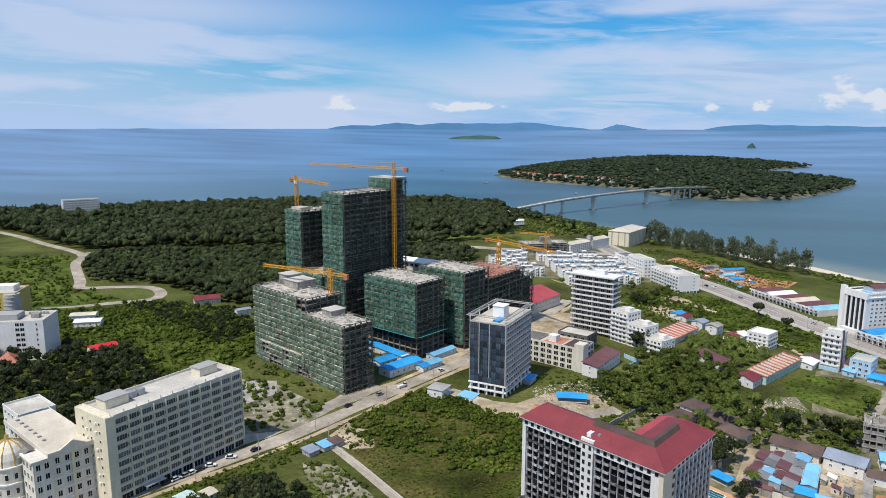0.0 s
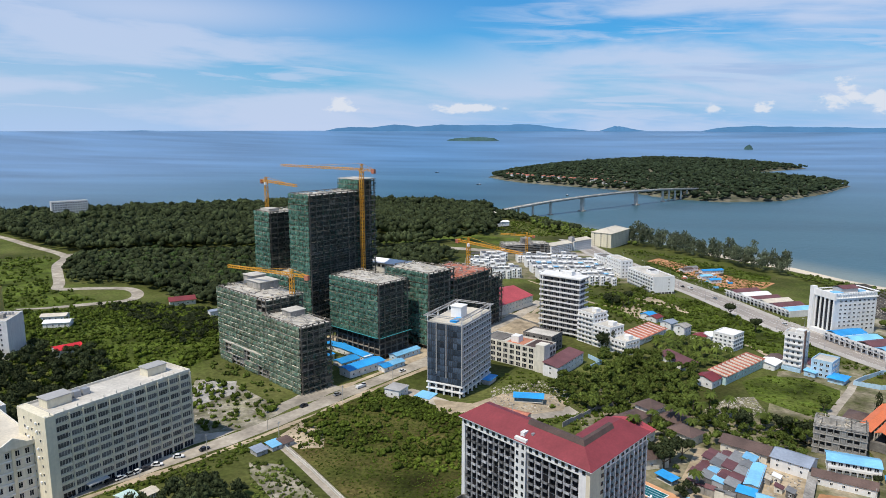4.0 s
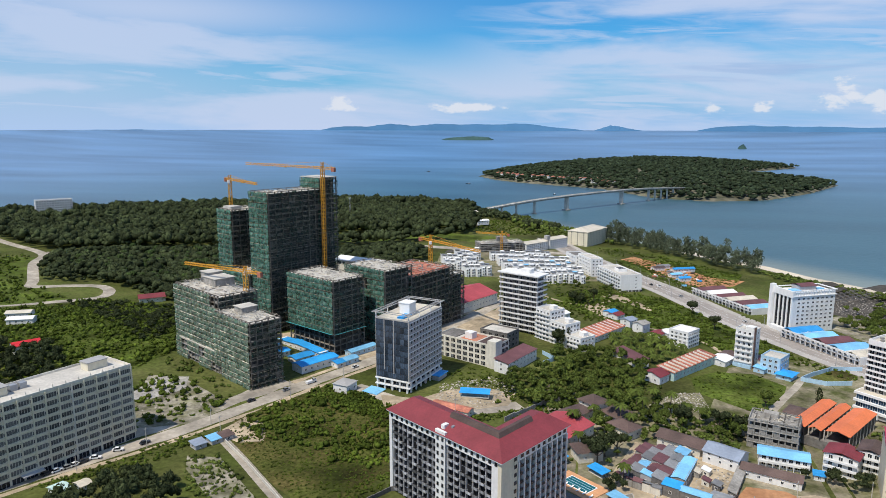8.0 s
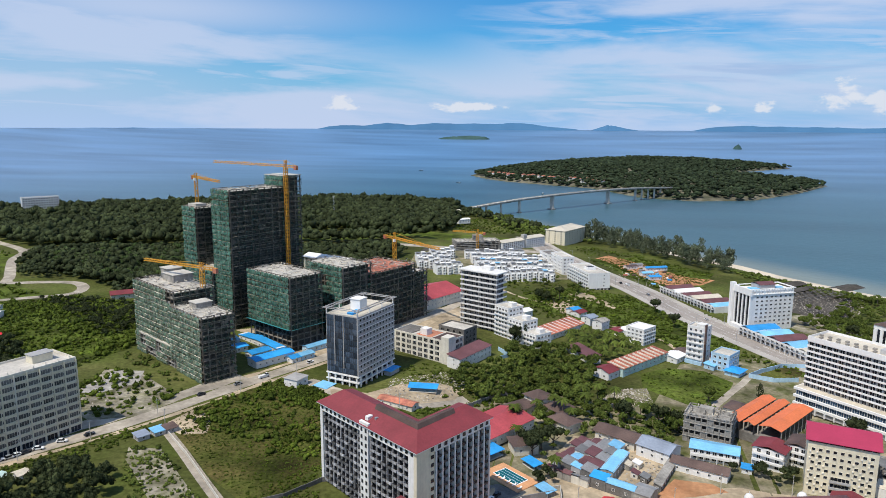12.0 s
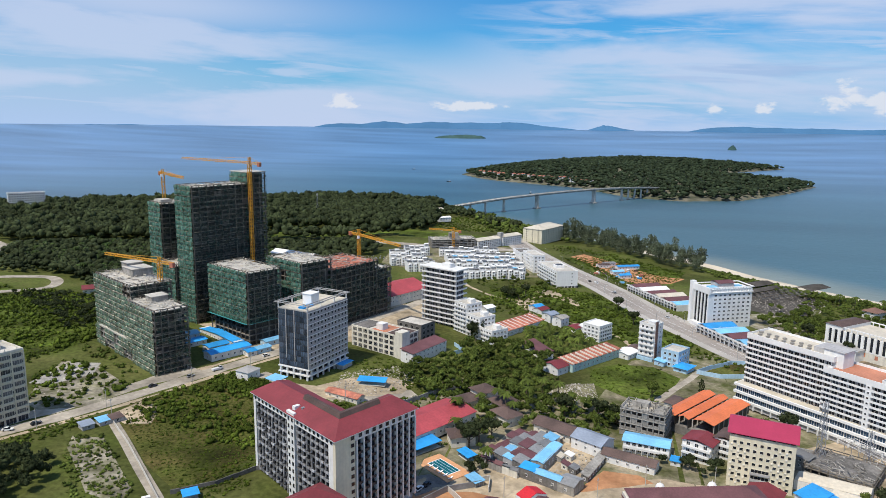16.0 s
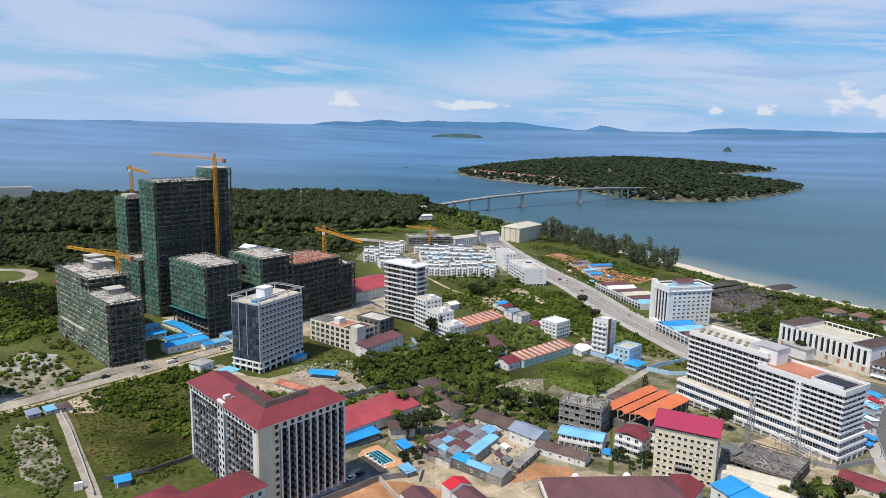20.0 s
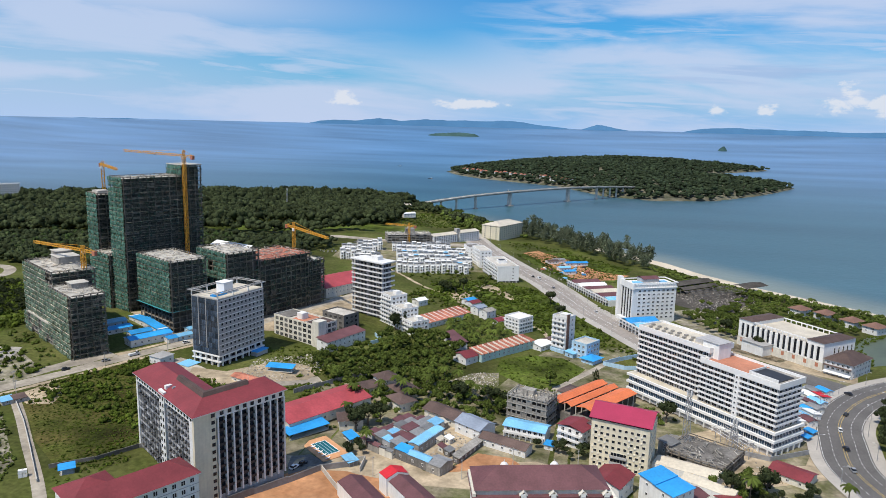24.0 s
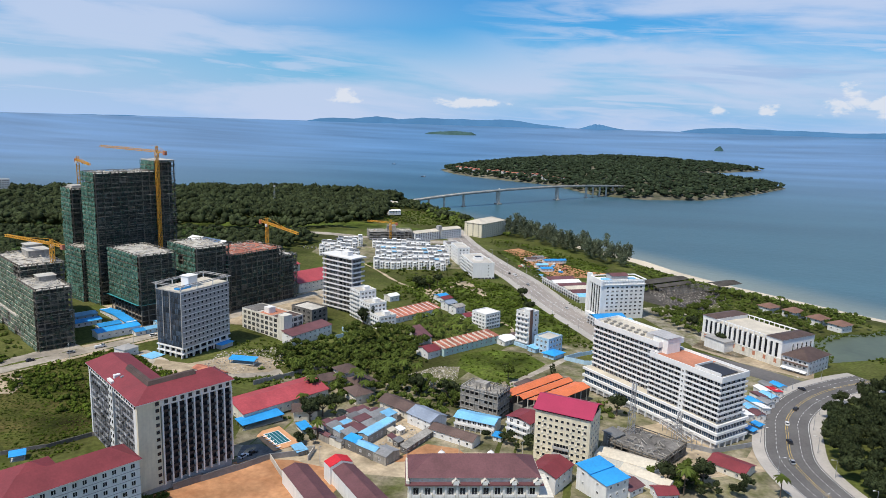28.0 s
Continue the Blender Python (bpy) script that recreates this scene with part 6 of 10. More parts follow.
# ---- cream hipped block by the shore, tan-roofed flats, raw frame
ob, H, zs = storey_block("cream_block", "cream eight-storey block with a tan hipped roof", (28.5, 838), 66, 54, 26, 12.6, 7, "cream", 12, 3, 1.7, 1.4, "cream", "pane", category="block of flats", parapet=0.3)
part("roof", Geo().hip(0, 54, 0, 26, H + 0.1, 4.5, 0.8), "tan_roof", ob, "tan hipped roof")
ob, H, zs = storey_block("tan_flats", "white flats with a tan sheet roof", (-36, 764), 54, 36, 15, 8.0, 5, "white", 10, 3, 1.8, 1.2, category="block of flats", parapet=0.3)
part("roof", Geo().gable(0, 36, 0, 15, H, 2.0, 0.6, "x"), "tan_roof", ob)
ob, H, zs = storey_block("tan_flats", "white flats with a tan sheet roof", (-13, 797), 54, 32, 15, 8.6, 5, "white", 8, 3, 1.8, 1.2, category="block of flats", parapet=0.3)
part("roof", Geo().gable(0, 32, 0, 15, H, 2.0, 0.6, "x"), "tan_roof", ob)
part("lift_tower", Geo().box(-3, 2, 1, 6, 0, H + 5), "lilac", ob)
ob, H = net_block("raw_frame", "unfinished concrete frame behind the terraces", (-84, 741), 26, 50, 20, 10.5, 5, {}, {"R": 11, "L": 4, "E": 4}, spandrel=0.5, seed=31)
part("plant_room", Geo().box(22, 32, 6, 14, H, H + 6), "concrete", ob)
net_block("raw_frame", "low unfinished concrete deck by the wood", (-128, 716), 26, 38, 18, -1.0, 1, {}, {"R": 7, "L": 3}, spandrel=0.2, seed=32)


# ---- white terraces
def terrace_house(wide, cover, up):
    ob = thing("terrace_house", "narrow white three-storey terrace house with a canopy roof", "terraced house", 0, 0, 0, 0, "white terraces")
    part("wall", Geo().box(0.05, wide - 0.05, 0, 11, -1.5, 8.4), "white_clean", ob)
    part("bay", Geo().box(0.5, wide - 1.9, -1.3, 0, 0, 7.6), "white_clean", ob)
    part("parapet", Geo().box(0.05, wide - 0.05, 0, 0.2, 8.4, 9.2).box(0.05, 0.25, 0.2, 11, 8.4, 9.4), "white", ob)
    part("roof_deck", Geo().box(0.3, wide - 0.1, 0.25, 10.9, 8.4, 8.5), "concrete", ob)
    part("canopy", Geo().box(0.4, wide - 0.3, 4.0, 9.0, up, up + 0.2), cover, ob)
    part("canopy_wall", Geo().box(0.5, wide - 0.4, 6.0, 8.6, 8.5, up), "white", ob)
    w = window_mesh(1.5, 1.6, "white_clean", "pane", 1)
    joined(ob, w, [((0.5 + wide - 1.9) / 2, -1.3, z, 0) for z in (0.6, 3.3, 5.8)], "window")
    joined(ob, window_mesh(1.1, 1.9, "white_clean", "pane", 0), [(wide - 0.95, 0, z, 0) for z in (0.3, 3.2, 5.8)], "door_window")
    return ob


def terraces():
    kinds = [terrace_house(5.2, "white_clean", 10.3), terrace_house(5.2, "grey_roof", 9.6), terrace_house(5.2, "sky_roof", 10.0), terrace_house(5.2, "white_clean", 11.2)]
    r = random.Random(4)
    rows = [((-31, 602), 22, 13), ((-38, 628), 21, 14), ((-46, 652), 20, 14), ((-54, 676), 18, 14), ((-66, 700), 16, 12), ((-75, 612), 30, 5), ((-98, 632), 24, 6), ((-108, 662), 22, 7), ((-100, 688), 22, 5)]
    used = set()
    for (x, y), a, k in rows:
        c, s = math.cos(radians(a)), math.sin(radians(a))
        AVOID.append(frame_of((x, y), a, 5.2 * k, 12, 3))
        step = 0.0
        for i in range(k):
            step = r.choice((step, step, 1.2, -0.9, 0.0))
            push = r.choice((0, 0, 0, 0.9, -0.7))
            px, py = x + c * 5.2 * i - s * push, y + s * 5.2 * i + c * push
            m = pose(px, py, gz(px, py) - 0.5 + step, 0, 0, a)
            q = r.choice((0, 0, 0, 1, 1, 2, 3))
            if q not in used:
                used.add(q)
                kinds[q].matrix_basis = m
            else:
                copy_thing(kinds[q], m)


terraces()


# ---- white hotel with a portal of tall slits
def portal_hotel():
    F, a, lu, lv = (175.8, 515.2), 27, 35, 17
    z0, H = -5.8, 29.0
    lot(F, a, lu, lv)
    ob = thing("portal_hotel", "white hotel with four tall dark slits in its portal", "hotel", F[0], F[1], z0, a)
    part("wall", Geo().box(0, lu, 0, lv, 0, H), "white", ob)
    part("portal", Geo().box(-1.2, -0.02, -1.0, lv + 3.0, H - 3.2, H + 1.5), "white_clean", ob)
    # no real hollow: a near-black sheet stands for the shade between piers
    part("recess", Geo().box(-0.25, 0, 0.6, lv - 0.6, 2.5, H - 3.2), "inner", ob, "near-black sheet for the shade behind the piers")
    for v in spread(-1.4, lv + 1.4, 5):
        place("portal_pier", box_mesh("portal_pier", -0.9, 0, -0.55, 0.55, 0, 26.2, "white_clean"), ob, 0, v, 0)
    for v in spread(0.55, lv - 0.55, 4):
        place("slit_window", window_mesh(2.4, 22.5, "dark_frame", "pane", 0, False, rows=9), ob, -0.26, v, 2.6, -90)
    part("entrance", Geo().box(-4.5, -0.9, 1, lv - 1, 0, 3.4), "white", ob)
    part("end_tower", Geo().box(-2.4, 1, lv + 1, lv + 4, 0, H + 3), "white_clean", ob)
    fl = 8
    zs = [3.6 + 2.9 * i for i in range(fl)]
    grid_on(ob, window_mesh(1.9, 1.4, "white", "pane", 1), "R", 0, spread(3, lu - 1, 8), zs)
    part("cornice", Geo().box(-0.8, lu + 0.8, -0.8, lv + 0.8, H - 2.4, H - 2.0), "white_clean", ob)
    for u in spread(0, lu, 16):
        place("loggia_post", box_mesh("loggia_post", -0.25, 0.25, -0.5, 0.0, H - 2.0, H + 1.2, "white_clean"), ob, u, 0, 0)
    part("roof_rim", Geo().box(-0.8, lu + 0.8, -0.8, 0.2, H + 1.2, H + 1.7).box(lu - 0.2, lu + 0.8, 0.2, lv + 0.8, H + 1.2, H + 1.7).box(-0.8, lu - 0.2, lv - 0.2, lv + 0.8, H + 1.2, H + 1.7), "white_clean", ob)
    part("roof_sheet", Geo().box(3, 9, 3, 9, H, H + 1.2), "sky_roof", ob)
    part("roof_sheet", Geo().box(24, 30, 5, 9, H, H + 1.0), "sky_roof", ob)
    top = part("roof_hall", Geo().box(10, 23, 5, 14, H, H + 3.4), "grey", ob)
    part("roof_hall_top", Geo().gable(10, 23, 5, 14, H + 3.4, 1.4, 0.6, "x"), "maroon", top)


portal_hotel()


# ---- shop arcades along the boulevard
def arcade(F, a, lu, lv, roofs, label):
    lot(F, a, lu, lv)
    ob = thing("shop_arcade", label, "shops", F[0], F[1], gz(*F) - 0.3, a)
    part("wall", Geo().box(0, lu, 1.6, lv, 0, 5.2), "white", ob)
    n = max(4, int(lv / 4.0))
    k = len(roofs)
    for i in range(k):
        v0, v1 = 1.6 + (lv - 1.6) * i / k, 1.6 + (lv - 1.6) * (i + 1) / k
        part("roof", Geo().gable(0.0, lu, v0 + 0.3, v1 - 0.3, 5.2 + 0.25 * (i % 3), 1.6, 0.25, "x"), roofs[i], ob)
    m = int(lv / 4.2)
    grid_on(ob, box_mesh("column", -0.25, 0.25, -1.6, -1.1, 0, 5.2, "white"), "L", 0, spread(1.6, lv, m), [0], "column")
    grid_on(ob, window_mesh(2.8, 2.3, "white", "pane", 1), "L", 0, spread(1.6, lv, m), [0.4], "shop_window")
    grid_on(ob, window_mesh(2.2, 1.2, "white", "pane", 1), "L", 0, spread(1.6, lv, m), [3.4])
    part("canopy", Geo().box(-1.8, -0.02, 1.6, lv, 2.9, 3.15), "grey", ob)
    part("verge_wall", Geo().box(-1.7, -1.2, 1.6, lv, 5.2, 6.2), "white", ob)
    return ob


arcade((160, 560), 29, 26, 75, ["sky_roof", "maroon", "tan_roof", "maroon", "white_clean", "maroon"], "row of white shops under mixed sheet roofs")
arcade((199, 446), 29, 24, 66, ["tan_roof", "sky_roof", "maroon", "sky_roof", "blue_roof"], "row of white shops with blue and maroon sheet roofs")


# ---- white hall with dark slits
def hall():
    F, a, lu, lv = (283.2, 438.0), 40.8, 30, 60.5
    z0, H = -2.0, 15.4
    lot(F, a, lu, lv)
    ob = thing("slit_hall", "white hall with tall dark slit windows and open roof frame", "public building", F[0], F[1], z0, a)
    part("wall", Geo().box(0, lu, 0, lv, -4, H - 2.6), "white_clean", ob)
    part("plinth", Geo().box(-0.3, lu, -0.3, lv, -4, 3.6), "ivory", ob)
    part("roof_deck", Geo().box(0.4, lu - 0.4, 11, lv - 11, H - 2.6, H - 2.4), "tan_roof", ob)
    n = 15
    for i in range(n):
        v = 1.5 + (lv - 3) * (i + 0.5) / n
        place("slit_window", window_mesh(1.6, 9.0, "dark_frame", "pane", 0, False, rows=4), ob, 0, v, 4.2, -90)
        place("pier", box_mesh("pier", -0.5, 0, -0.8, 0.8, 3.6, H - 2.6, "white_clean"), ob, 0, v + (lv - 3) / n / 2, 0)
        if i % 2 == 0:
            place("arch_door", window_mesh(2.2, 2.8, "ivory", "terracotta", 0), ob, -0.3, v, 0.2, -90)
    grid_on(ob, window_mesh(1.4, 7.5, "white_clean", "pane", 0, False, rows=3), "R", 0, spread(8, lu - 1, 5), [4.2], "slit_window")
    for v in (0.0, lv - 11.0):
        part("end_block", Geo().box(-0.2, lu + 0.2, v, v + 11.0, H - 2.6, H), "white_clean", ob)
        part("end_roof", Geo().hip(-0.2, lu + 0.2, v, v + 11.0, H, 1.6, 0.5), "brown_roof", ob)
    for u in (0.2, lu - 0.6):
        part("roof_beam", Geo().box(u, u + 0.5, 11, lv - 11, H - 0.6, H), "white_clean", ob)
        for v in spread(11, lv - 11, 10):
            place("roof_post", box_mesh("roof_post", 0, 0.5, -0.25, 0.25, H - 2.6, H - 0.6, "white_clean"), ob, u, v, 0)
    porch = part("porch", Geo().box(-9, -0.3, 34, 50, -4, 4.6), "white", ob)
    part("porch_roof", Geo().box(-9.6, 0, 33.4, 50.6, 4.6, 5.0), "lilac", porch)


hall()
ob, H, zs = storey_block("guest_house", "white three-storey house with a grey-brown hipped roof", (295.6, 426.3), 50, 25, 15.5, 5.2, 3, "white", 6, 5, 1.5, 1.4, "white_clean", "pane", category="house", base=-4.0, parapet=0.2)
part("roof", Geo().hip(0, 25, 0, 15.5, H, 4.2, 1.0), "brown_roof", ob, "grey-brown hipped roof")
part("front_roof", Geo().box(-2.0, 0, 0, 15.5, H - 3.2, H - 2.9), "brown_roof", ob)
for v in spread(0.2, 15.3, 4):
    place("awning", SHARED.setdefault("awning", Geo().add([(0, -1.8, 0.8), (0, 1.8, 0.8), (-2.6, 1.8, 0), (-2.6, -1.8, 0), (0, -1.8, 0.65), (0, 1.8, 0.65), (-2.6, 1.8, -0.1), (-2.6, -1.8, -0.1)], [(0, 1, 2, 3), (7, 6, 5, 4), (2, 6, 7, 3), (1, 5, 6, 2), (0, 3, 7, 4), (0, 4, 5, 1)]).mesh("awning", "white_clean")), ob, 0, v, 2.7)


# ---- cream block with a crimson roof
def crimson():
    F, a, lu, lv = (173.9, 269.6), 76.4, 16, 23.4
    z0, H = -1.6, 20.5
    lot(F, a, lu, lv)
    ob = thing("crimson_block", "cream seven-storey block under a crimson sheet roof", "block of flats", F[0], F[1], z0, a)
    part("wall", Geo().box(0, lu, 0, lv, 0, H), "cream", ob)
    zs = [2.2 + 2.65 * i for i in range(7)]
    for i, v in enumerate(spread(0.8, lv - 0.8, 9)):
        grid_on(ob, window_mesh(1.35, 1.25, "ivory", "pane", 0), "L", 0, [v], zs, skip=lambda p, q: i in (3, 4, 5) and q < 3)
        grid_on(ob, box_mesh("air_unit", -0.32, 0.32, -0.35, 0, -0.6, -0.1, "ivory"), "L", 0, [v + 1.0], zs, "air_unit", lambda p, q: (i * 3 + q * 5) % 4 == 0 or i in (3, 4, 5))
    for z in (1.5, 4.1, 6.8):
        place("balcony", tray_mesh(7.0, 0.9, 1.0, "grey"), ob, 0, lv / 2, z, -90)
        place("window", window_mesh(6.4, 1.5, "ivory", "pane", 4), ob, 0, lv / 2, z + 0.6, -90)
    grid_on(ob, window_mesh(1.1, 1.1, "ivory", "pane", 0), "R", 0, spread(1, lu - 1, 4), zs)
    for u, v in [(u, v) for u in (0.3, lu - 0.3) for v in spread(0, lv, 5)]:
        place("roof_post", box_mesh("roof_post", -0.12, 0.12, -0.12, 0.12, H, H + 2.2, "steel"), ob, u, v, 0)
    part("parapet", Geo().box(0, 0.25, 0, lv, H, H + 1.0).box(0.25, lu, 0, 0.25, H, H + 1.0).box(0.25, lu, lv - 0.25, lv, H, H + 1.0), "cream", ob)
    g = Geo()
    for u0, z, u1, q in ((-0.9, H + 2.0, 7.4, H + 6.0), (lu + 0.9, H + 2.6, 7.4, H + 6.0)):
        v = [(u0, -0.9, z), (u1, -0.9, q), (u1, lv + 0.9, q), (u0, lv + 0.9, z)]
        g.add(v + [(x, y, w - 0.2) for x, y, w in v], [(0, 1, 2, 3), (7, 6, 5, 4), (0, 4, 5, 1), (1, 5, 6, 2), (2, 6, 7, 3), (3, 7, 4, 0)])
    # solid near-black box in place of the shaded open loft
    part("attic_wall", Geo().box(1.6, lu - 0.8, 0.6, lv - 0.6, H, H + 2.6), "inner", ob, "near-black box for the shade of the open loft")
    part("roof", g, "magenta", ob, "crimson sheet roof on thin posts")


crimson()
# ---- unfinished concrete shells near the market
ob, H = net_block("concrete_shell", "grey four-storey concrete shell without windows", (130.4, 310.0), 72, 13, 20.5, 9.2, 4, {}, {"L": 8, "R": 4, "E": 3}, spandrel=1.0, seed=41, z0=-3.2, roof="concrete")
for k in range(14):
    place("starter_column", box_mesh("starter_column", -0.18, 0.18, -0.18, 0.18, 0, 2.4, "concrete_dk"), ob, 0.6 + 3.6 * (k % 4), 0.8 + 5.6 * (k // 4), H)
part("stair_head", Geo().box(5, 9, 9, 15, H, H + 2.8), "concrete", ob)
ob, H = net_block("concrete_deck", "low unfinished concrete floors with bare tops", (203.5, 275.5), 60, 22, 25, 3.8, 2, {}, {"L": 8, "R": 6}, spandrel=0.8, seed=42, roof="concrete_dk", wall="frame_dk", lit="concrete", z0=-1.6)


# ---- orange market roofs
def market():
    F, a = (150.4, 313.6), 55.7
    lot(F, a, 40, 25)
    ob = thing("market_hall", "market hall under three orange sheet roofs", "market", F[0], F[1], -3.0, a)
    part("wall", Geo().box(0.4, 38, 0.4, 23, 0, 4.0), "concrete_dk", ob)
    for u in spread(0, 38.5, 8):
        for v in (-0.2, 9.9, 16.4, 23.6):
            place("column", box_mesh("column", -0.22, 0.22, -0.22, 0.22, 0, 8.4, "concrete_lt"), ob, u, v, 0)
    for v0, v1, u0 in ((-0.6, 9.3, 1.5), (10.4, 15.9, -0.5), (16.9, 23.8, -1.2)):
        m, z = (v0 + v1) / 2, 8.7
        for p, q in ((v0, m), (v1, m)):
            v = [(u0, p, z), (39, p, z), (39, q, z + 1.2), (u0, q, z + 1.2)]
            part("roof_slope", Geo().add(v + [(x, y, w - 0.2) for x, y, w in v], [(0, 1, 2, 3), (7, 6, 5, 4), (0, 4, 5, 1), (1, 5, 6, 2), (2, 6, 7, 3), (3, 7, 4, 0)]), "orange", ob)
        # added dark strip for the shadowed gap between two roofs
        part("clerestory", Geo().box(u0 + 0.4, 38.6, v0 + 0.4, v0 + 0.7, 4.0, z - 0.2), "dark_frame", ob)


market()


# ---- brown-roofed mansion near the camera, classical block with a dome, red-roofed white block
def mansion():
    F, a, lu, lv = (115.0, 209.8), 16.5, 45, 15
    z0, E = -0.8, 16.2
    lot(F, a, lu, lv)
    ob = thing("mansion", "ivory mansion with balustrades and a huge maroon roof", "mansion", F[0], F[1], z0, a)
    part("wall", Geo().box(0, lu, 0, lv, 0, E), "ivory", ob)
    part("cornice", Geo().box(-1.2, lu + 1.2, -1.2, lv + 1.2, E, E + 0.5), "maroon", ob)
    part("attic_wall", Geo().box(0.5, lu - 0.5, 0.8, lv - 0.5, E + 0.5, E + 2.6), "ivory", ob)
    part("roof", Geo().hip(1.0, lu - 1.0, 1.4, lv + 0.5, E + 2.4, 4.8, 1.4), "maroon", ob, "maroon sheet hipped roof")
    for u in spread(0.5, lu - 0.5, 11):
        place("pilaster", box_mesh("pilaster", -0.35, 0.35, -0.5, 0, 0, E, "white"), ob, u - 1.9, 0, 0)
    for z in (12.4, 8.4, 4.4):
        grid_on(ob, window_mesh(2.0, 2.7, "white", "pane", 1), "R", 0, spread(0.5, lu - 0.5, 11), [z])
        grid_on(ob, tray_mesh(2.9, 1.0, 1.0, "white"), "R", 0, spread(0.5, lu - 0.5, 11), [z - 0.5], "balcony")
        grid_on(ob, window_mesh(1.6, 2.4, "white", "pane", 1), "L", 0, spread(1, lv - 1, 3), [z])
    for u in (16, 26, 36, 44):
        part("roof_gablet", Geo().gable(u - 1.2, u + 1.2, -1.2, 1.4, E + 1.2, 1.4, 0.2, "y"), "ivory", ob)
        part("scroll", Geo().box(u - 0.9, u + 0.9, -1.4, -1.1, E + 0.4, E + 1.8), "white", ob)
    part("parapet", Geo().box(-1.0, 0.2, -0.6, lv + 1, E + 0.5, E + 1.7), "ivory", ob)
    part("parapet", Geo().box(lu - 0.4, lu + 0.8, -0.4, lv + 1, E + 0.5, E + 1.7), "ivory", ob)
    for u, v in ((12, lv + 1.5), (30, lv + 1.5)):
        g = Geo()
        g.tube(u, v, E, E + 2.4, 1.6, 1.6, 14)
        for q0, r0, q1, r1 in ((2.4, 1.6, 3.1, 1.45), (3.1, 1.45, 3.7, 1.05), (3.7, 1.05, 4.05, 0.5), (4.05, 0.5, 4.15, 0.12), (4.15, 0.12, 5.0, 0.05)):
            g.tube(u, v, E + q0, E + q1, r0, r1, 14)
        part("turret", g, "white", ob, "small white domed turret")
    part("terrace", Geo().box(lu - 4, lu + 5, -1, lv, 0, 12.0), "ivory", ob)


mansion()


def red_white():
    ob = thing("red_roof_block", "white four-storey block with a red hipped roof", "building", 12.2, 198.6, 1.4, 240)
    lu, lv, E = 42, 14, 18.9
    AVOID.append(frame_of((12.2, 198.6), 240, lu, lv, 3))
    part("wall", Geo().box(0, lu, 0, lv, 0, E), "white", ob)
    part("cornice", Geo().box(-0.6, lu + 0.6, -0.6, lv + 0.6, E, E + 0.35), "white_clean", ob)
    part("roof", Geo().hip(0, lu, 0, lv, E + 0.35, 4.2, 0.8), "red_roof", ob, "red tiled hipped roof")
    part("wing_wall", Geo().box(22, 37, -8, 0, 0, E), "white", ob)
    part("wing_roof", Geo().hip(22, 37, -8, 6, E + 0.36, 3.6, 0.8), "red_roof", ob)
    zs = [E - 2.4 - 3.1 * i for i in range(5)]
    grid_on(ob, window_mesh(1.5, 1.7, "white_clean", "pane", 1), "B", lv, spread(0.8, lu - 0.8, 13), zs)
    grid_on(ob, window_mesh(1.5, 1.7, "white_clean", "pane", 1), "L", 0, spread(0.8, lv - 0.8, 5), zs)
    grid_on(ob, window_mesh(1.5, 1.7, "white_clean", "pane", 1), "R", 0, spread(0.8, 21, 6), zs)
    for z in zs[1:]:
        place("floor_band", box_mesh("floor_band", -0.12, lu + 0.12, -0.12, lv + 0.12, 2.2, 2.4, "lilac"), ob, 0, 0, z)


red_white()


